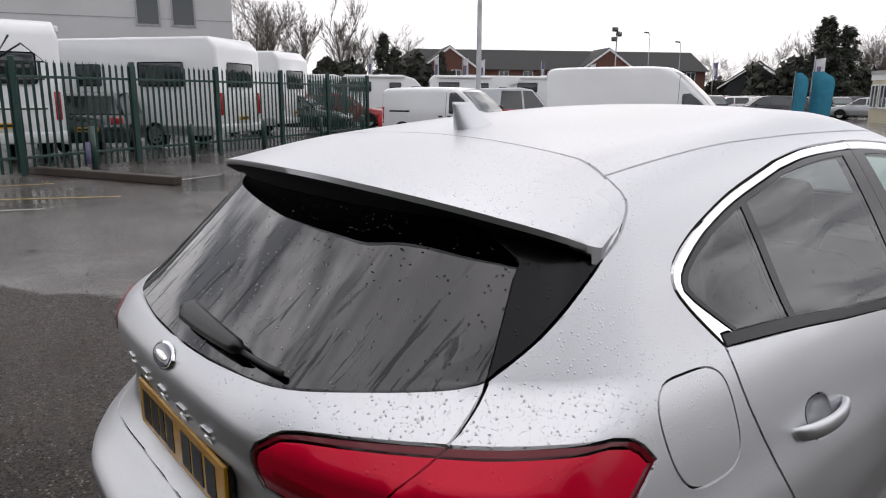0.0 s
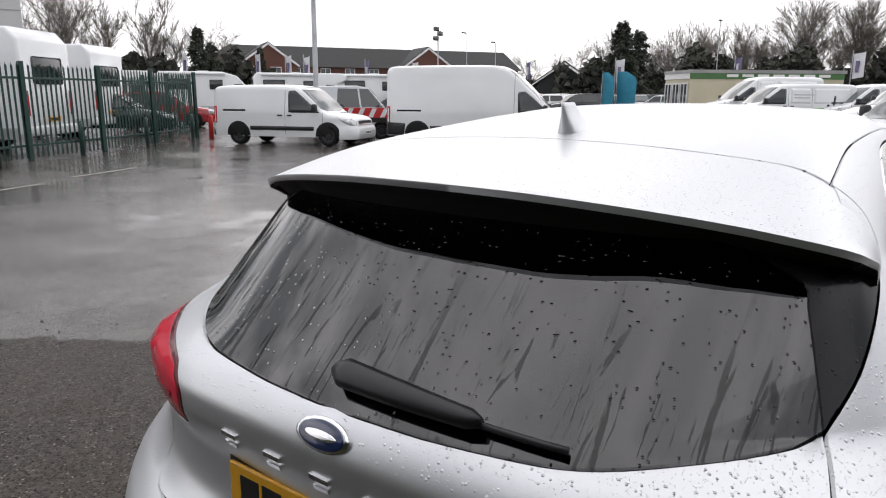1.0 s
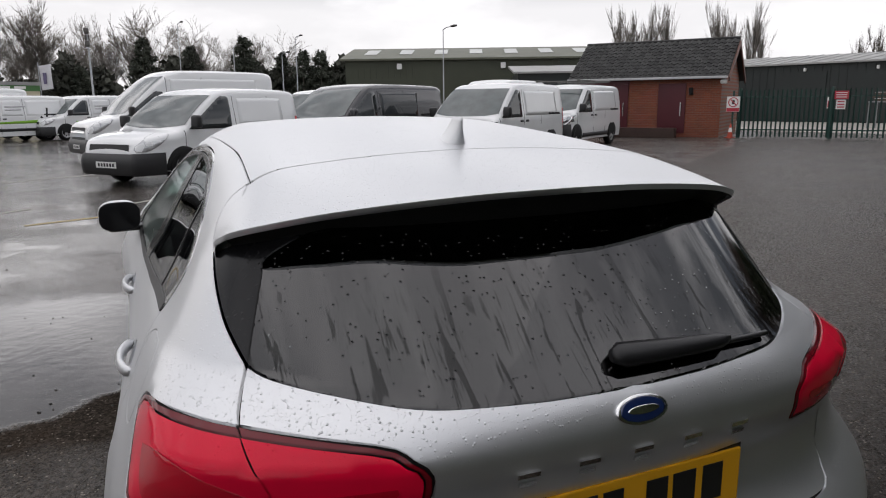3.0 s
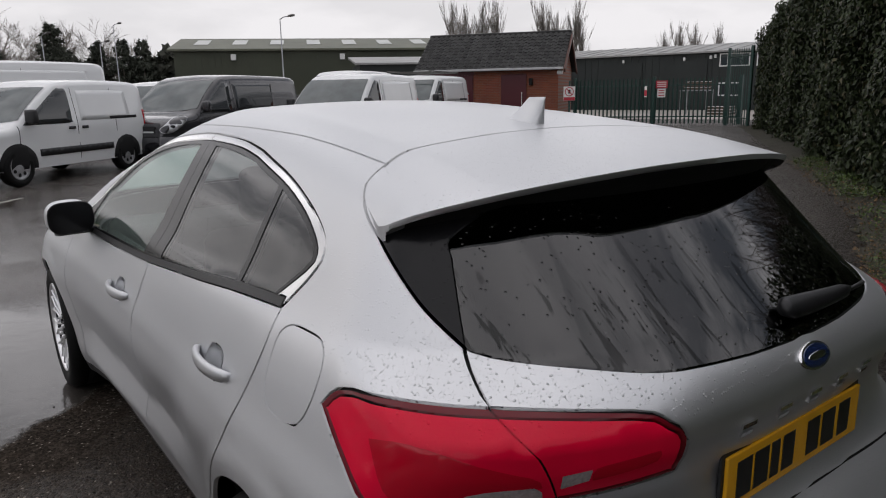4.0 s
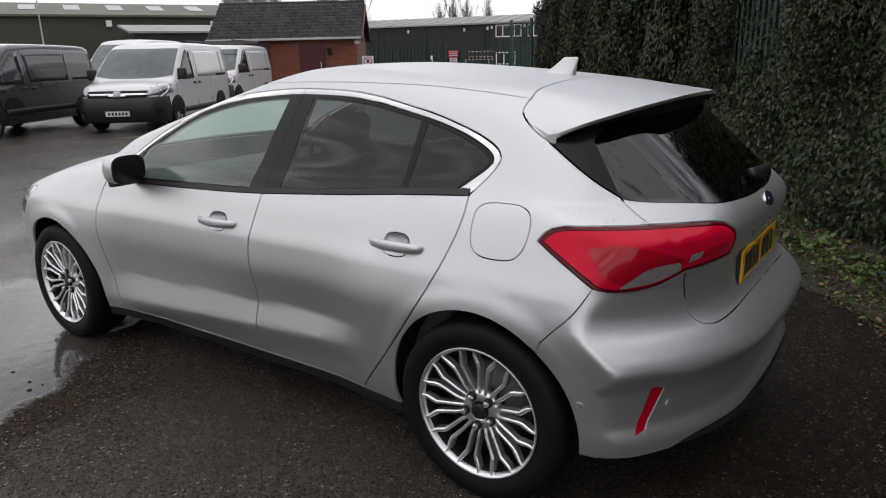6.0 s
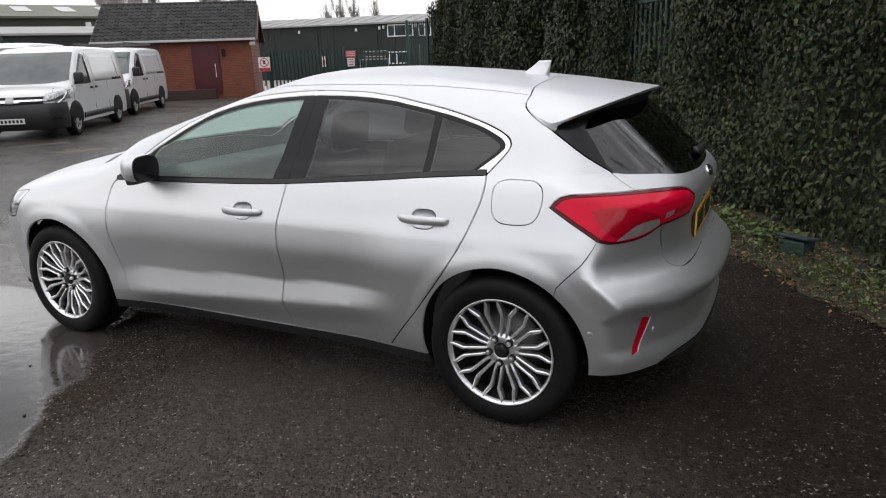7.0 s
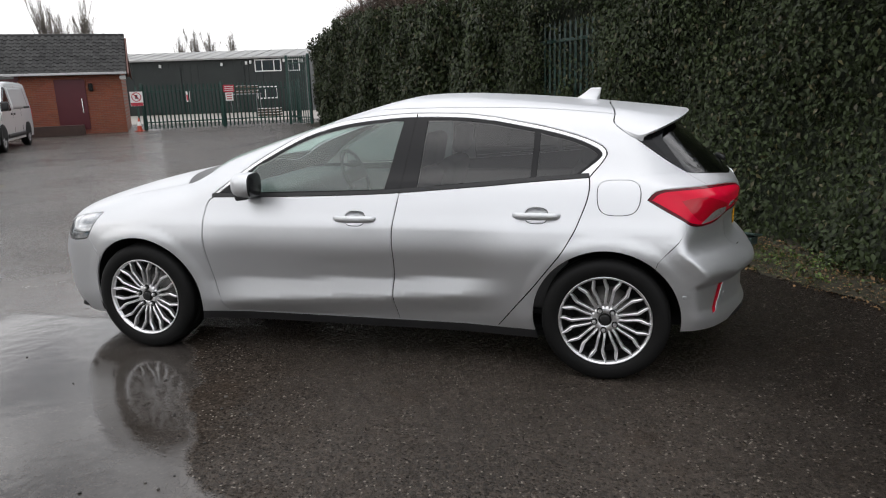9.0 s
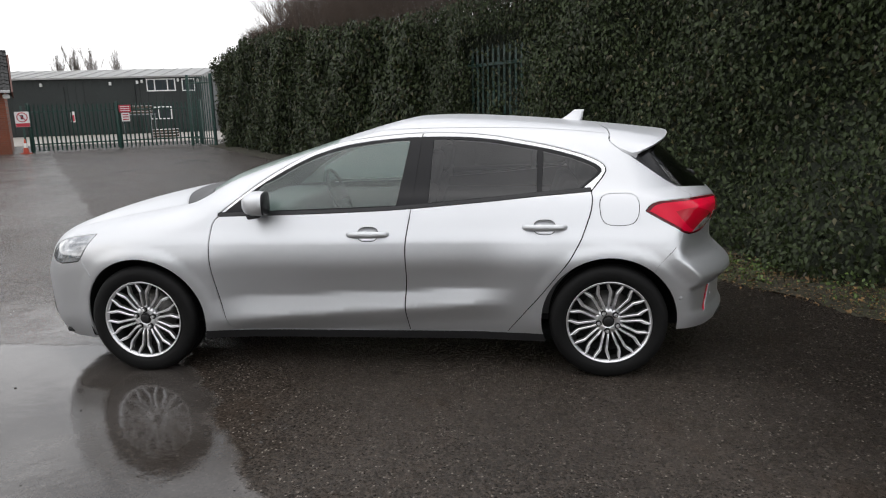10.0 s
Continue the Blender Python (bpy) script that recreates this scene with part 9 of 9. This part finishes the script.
# loose stones on the tarmac near the hatchback
bm = bmesh.new()
r3 = random.Random(3)
for _ in range(420):
    x, y = r3.uniform(-7, 3.0), r3.uniform(-6.0, -0.9)
    if r3.random() < 0.6:
        y = -1.6 - (x + 1.92) / 0.64 + r3.gauss(0, 0.35)
        if not -6.5 < y < -0.95:
            continue
    r = r3.uniform(0.003, 0.009)
    m = Matrix.Translation((x, y, r * 0.4)) @ Matrix.Rotation(r3.uniform(0, 6), 4, "Z") @ Matrix.Diagonal((r * r3.uniform(0.8, 1.8), r, r * 0.7, 1))
    bmesh.ops.create_icosphere(bm, subdivisions=1, radius=1, matrix=m)
M["stone"] = shader("loose_stone", (0.06, 0.055, 0.05), 0.5, vary=0.7, stain_scale=9, island=0.8)
tagged(part("loose_stones", bm, M["stone"], smooth=False), "small loose stones and grit on the wet tarmac", "stones", kind="stuff")


# ---- trees ----
M["bark"] = shader("grey_brown_bark", (0.17, 0.15, 0.13), 0.85, vary=0.3)
M["conifer"] = shader("dark_conifer_needles", (0.055, 0.062, 0.046), 0.8, vary=0.5, stain_scale=0.7, island=0.4)
M["evergreen"] = shader("dark_evergreen_leaf", (0.050, 0.052, 0.040), 0.8, vary=0.5, stain_scale=0.5, island=0.5)


def bare_tree(label, height, seed, upright=0.5, spread=0.5, fine=0.016):
    """A leafless tree: a tapered trunk, limbs and many thin twigs."""
    tree = thing("bare_tree", label, "tree", group="bare trees")
    r = random.Random(seed)
    trunk, twigs = bmesh.new(), bmesh.new()

    def grow(p, d, length, radius, level):
        pts, radii = [p], [radius]
        n = 4 if level < 3 else 2
        for k in range(n):
            d = (d + Vector((r.gauss(0, 0.10), r.gauss(0, 0.10), upright * 0.10))).normalized()
            p = p + d * length / n
            pts.append(p)
            radii.append(radius * (1 - 0.55 * (k + 1) / n))
        tube_bm(pts, radii, 6 if level == 0 else 4 if level == 1 else 3, trunk if level < 2 else twigs, caps=False)
        if level >= 4:
            return
        for k in range(8 if level == 0 else 6 if level < 3 else 5):
            t = r.uniform(0.35 if level == 0 else 0.2, 1.0)
            q = pts[min(n, int(t * n + 0.5))]
            side = Vector((r.gauss(0, 1), r.gauss(0, 1), 0)).normalized()
            nd = (d * (0.55 + upright) + side * spread * r.uniform(0.7, 1.3)).normalized()
            grow(q, nd, length * r.uniform(0.45, 0.68), max(fine, radius * (1 - 0.5 * t) * 0.5), level + 1)
    grow(Vector((0, 0, 0)), Vector((0, 0, 1)), height * 0.5, height * 0.018, 0)
    part("trunk", trunk, M["bark"], tree)
    part("crown", twigs, M["bark"], tree, "bare grey-brown twigs")
    return tree


def conifer(label, height, wide, seed):
    """A dark conifer of many drooping sprays with gaps between."""
    tree = thing("conifer", label, "tree", group="conifers")
    part("trunk", tube_bm([(0, 0, 0), (0.05, 0, height * 0.5), (0, 0.05, height * 0.97)], [height * 0.022, height * 0.012, 0.02], 7), M["bark"], tree)
    g = np.random.default_rng(seed)
    limbs, each = 90, 95
    t = np.repeat(np.sort(g.uniform(0.05, 1, limbs)) ** 0.85, each)
    a = np.repeat(g.uniform(0, 2 * math.pi, limbs), each) + g.normal(0, 0.10, limbs * each)
    far = np.repeat(g.uniform(0.45, 1.15, limbs) ** 0.8, each)
    along = g.uniform(0.05, 1, limbs * each) ** 0.7
    reach = wide * (1.03 - t) ** 0.75 * far * along
    rise = np.repeat(g.normal(-0.02, 0.12, limbs), each) * reach - 0.10 * along * (1 - along) * wide + g.normal(0, 0.012 * height, limbs * each)
    n = limbs * each
    p = np.stack([reach * np.cos(a), reach * np.sin(a), height * t + rise], -1) + g.normal(0, 0.018 * height, (n, 3)) * (1 - 0.6 * t[:, None])
    way = np.stack([np.cos(a), np.sin(a), g.normal(-0.05, 0.35, n)], -1) + g.normal(0, 0.45, (n, 3))
    nor = np.array([0, 0, 1.0]) + g.normal(0, 0.6, (n, 3))
    nor /= np.linalg.norm(nor, axis=1, keepdims=True)
    way -= nor * np.sum(way * nor, 1, keepdims=True)
    part("crown", leaf_mesh("crown", p, way, nor, height * 0.036 * g.uniform(0.4, 1.5, n), g, 0.3, 0.42), M["conifer"], tree, "dark needle sprays", smooth=False)
    return tree


def polar(az, d):
    a = math.radians(az + 1.0)
    x, y = 1.6 + d * math.cos(a), -0.5 + d * math.sin(a)
    return x, y, ground_z(x, y) - 0.1


rt = random.Random(11)
kinds_b = [bare_tree("tall leafless tree with a spreading crown", 13, 1, 0.35, 0.65), bare_tree("leafless tree with a fine twiggy crown", 11, 2, 0.5, 0.5), bare_tree("slender leafless tree beyond the yard", 12, 3, 0.6, 0.45),
           bare_tree("upright leafless poplar with fine twigs", 14, 4, 1.6, 0.26, 0.008)]
kinds_c = [conifer("tall dark conifer beyond the car park", 11, 3.4, 1), conifer("broad dark conifer with ragged outline", 8, 3.2, 2), conifer("dark pointed conifer beyond the vans", 9, 2.4, 3)]
homes_b, homes_c = set(), set()


def plant(kinds_of, seen, k, az, d, s=1.0):
    x, y, z = polar(az, d)
    m = Matrix.Translation((x, y, z)) @ Matrix.Rotation(rt.uniform(0, 6.28), 4, "Z")
    ob = kinds_of[k]
    if k in seen:
        ob = copy_thing(ob, m)
    seen.add(k)
    ob.matrix_world = m @ Matrix.Diagonal((s, s, s * rt.uniform(0.92, 1.08), 1))


for az, d, s in ((187.5, 95, 1.25), (186.0, 97, 1.3), (189.2, 98, 1.15), (184.5, 98, 1.1), (191.5, 100, 0.95), (193.0, 104, 0.9), (194.6, 100, 1.0), (196.3, 103, 0.9), (198.0, 104, 0.9), (182.5, 98, 0.95), (180.8, 100, 0.9), (178.6, 97, 1.15), (176.8, 96, 1.1), (175.2, 99, 1.0),
                 (173.8, 99, 1.05), (172.2, 101, 0.9), (192.2, 96, 0.85), (195.4, 97, 0.8), (199.5, 108, 0.8), (204.5, 112, 0.75), (206.5, 114, 0.75), (208.5, 114, 0.7), (210.5, 118, 0.7), (211.8, 115, 0.7),
                 (232.5, 78, 0.80), (235.5, 74, 0.85), (237.8, 72, 0.95), (240.0, 70, 0.9), (242.0, 66, 1.0), (243.5, 64, 0.9)):
    plant(kinds_b, homes_b, rt.choice([0, 1, 2]), az, d, s)
for k in range(30):
    plant(kinds_b, homes_b, rt.choice([0, 1, 2]), 165 + k * 1.3 + rt.uniform(-0.5, 0.5), rt.uniform(98, 116), rt.uniform(0.72, 1.05))
for az, d, s in ((249.8, 60, 0.95), (250.6, 61, 0.9), (138.6, 82, 0.95), (139.8, 84, 1.0), (140.6, 85, 0.9), (141.6, 83, 0.9), (135.0, 82, 0.85), (134.2, 84, 0.9), (133.4, 85, 0.85), (132.6, 83, 0.9), (131.9, 84, 0.82), (125.5, 95, 0.7), (124.4, 96, 0.75), (123.2, 97, 0.72), (121.5, 98, 0.7)):
    plant(kinds_b, homes_b, 3, az, d, s)
for az, k, d, s in ((201.2, 0, 84, 0.92), (199.9, 1, 86, 1.05), (182.3, 1, 90, 0.75), (178.2, 1, 92, 1.1), (174.9, 1, 92, 1.05), (171.0, 1, 88, 1.12), (168.2, 0, 92, 0.72), (166.6, 1, 90, 1.05), (165.2, 1, 90, 0.95), (233.8, 2, 66, 0.75), (232.9, 1, 68, 0.7), (229.5, 2, 90, 0.7)):
    plant(kinds_c, homes_c, k, az, d, s)


def wood_edge(name, label, az0, az1, d, tall, n, seed):
    """Far undergrowth as one ragged band."""
    g = np.random.default_rng(seed)
    az = np.radians(g.uniform(az0 + 1, az1 + 1, n))
    dd = d + g.uniform(-3, 5, n)
    x, y = 1.6 + dd * np.cos(az), -0.5 + dd * np.sin(az)
    crest = tall * (0.70 + 0.22 * np.sin(az * 57 + seed) + 0.14 * np.sin(az * 143))
    z = crest * g.uniform(0, 1, n) ** 0.7 + np.array([ground_z(a, b) for a, b in zip(x, y)])
    nor = g.normal(0, 1, (n, 3))
    nor /= np.linalg.norm(nor, axis=1, keepdims=True)
    way = g.normal(0, 1, (n, 3))
    way -= nor * np.sum(way * nor, 1, keepdims=True)
    me = leaf_mesh(name, np.stack([x, y, z], -1), way, nor, g.uniform(0.5, 1.2, n), g, 0.2, 0.7)
    return tagged(part(name, me, M["evergreen"], smooth=False), label, "woodland", kind="stuff")


wood_edge("woodland_edge", "dark evergreen woodland edge behind the car park", 162, 206, 93, 7.0, 24000, 1)
wood_edge("woodland_edge", "dark shrubs beyond the hotel", 203, 216, 112, 4.2, 4500, 2)
wood_edge("woodland_edge", "dark shrubs behind the motorhome yard", 227, 246, 72, 5.0, 6000, 3)
wood_edge("woodland_edge", "low dark shrubs beyond the workshop", 116, 160, 105, 3.5, 5000, 4)
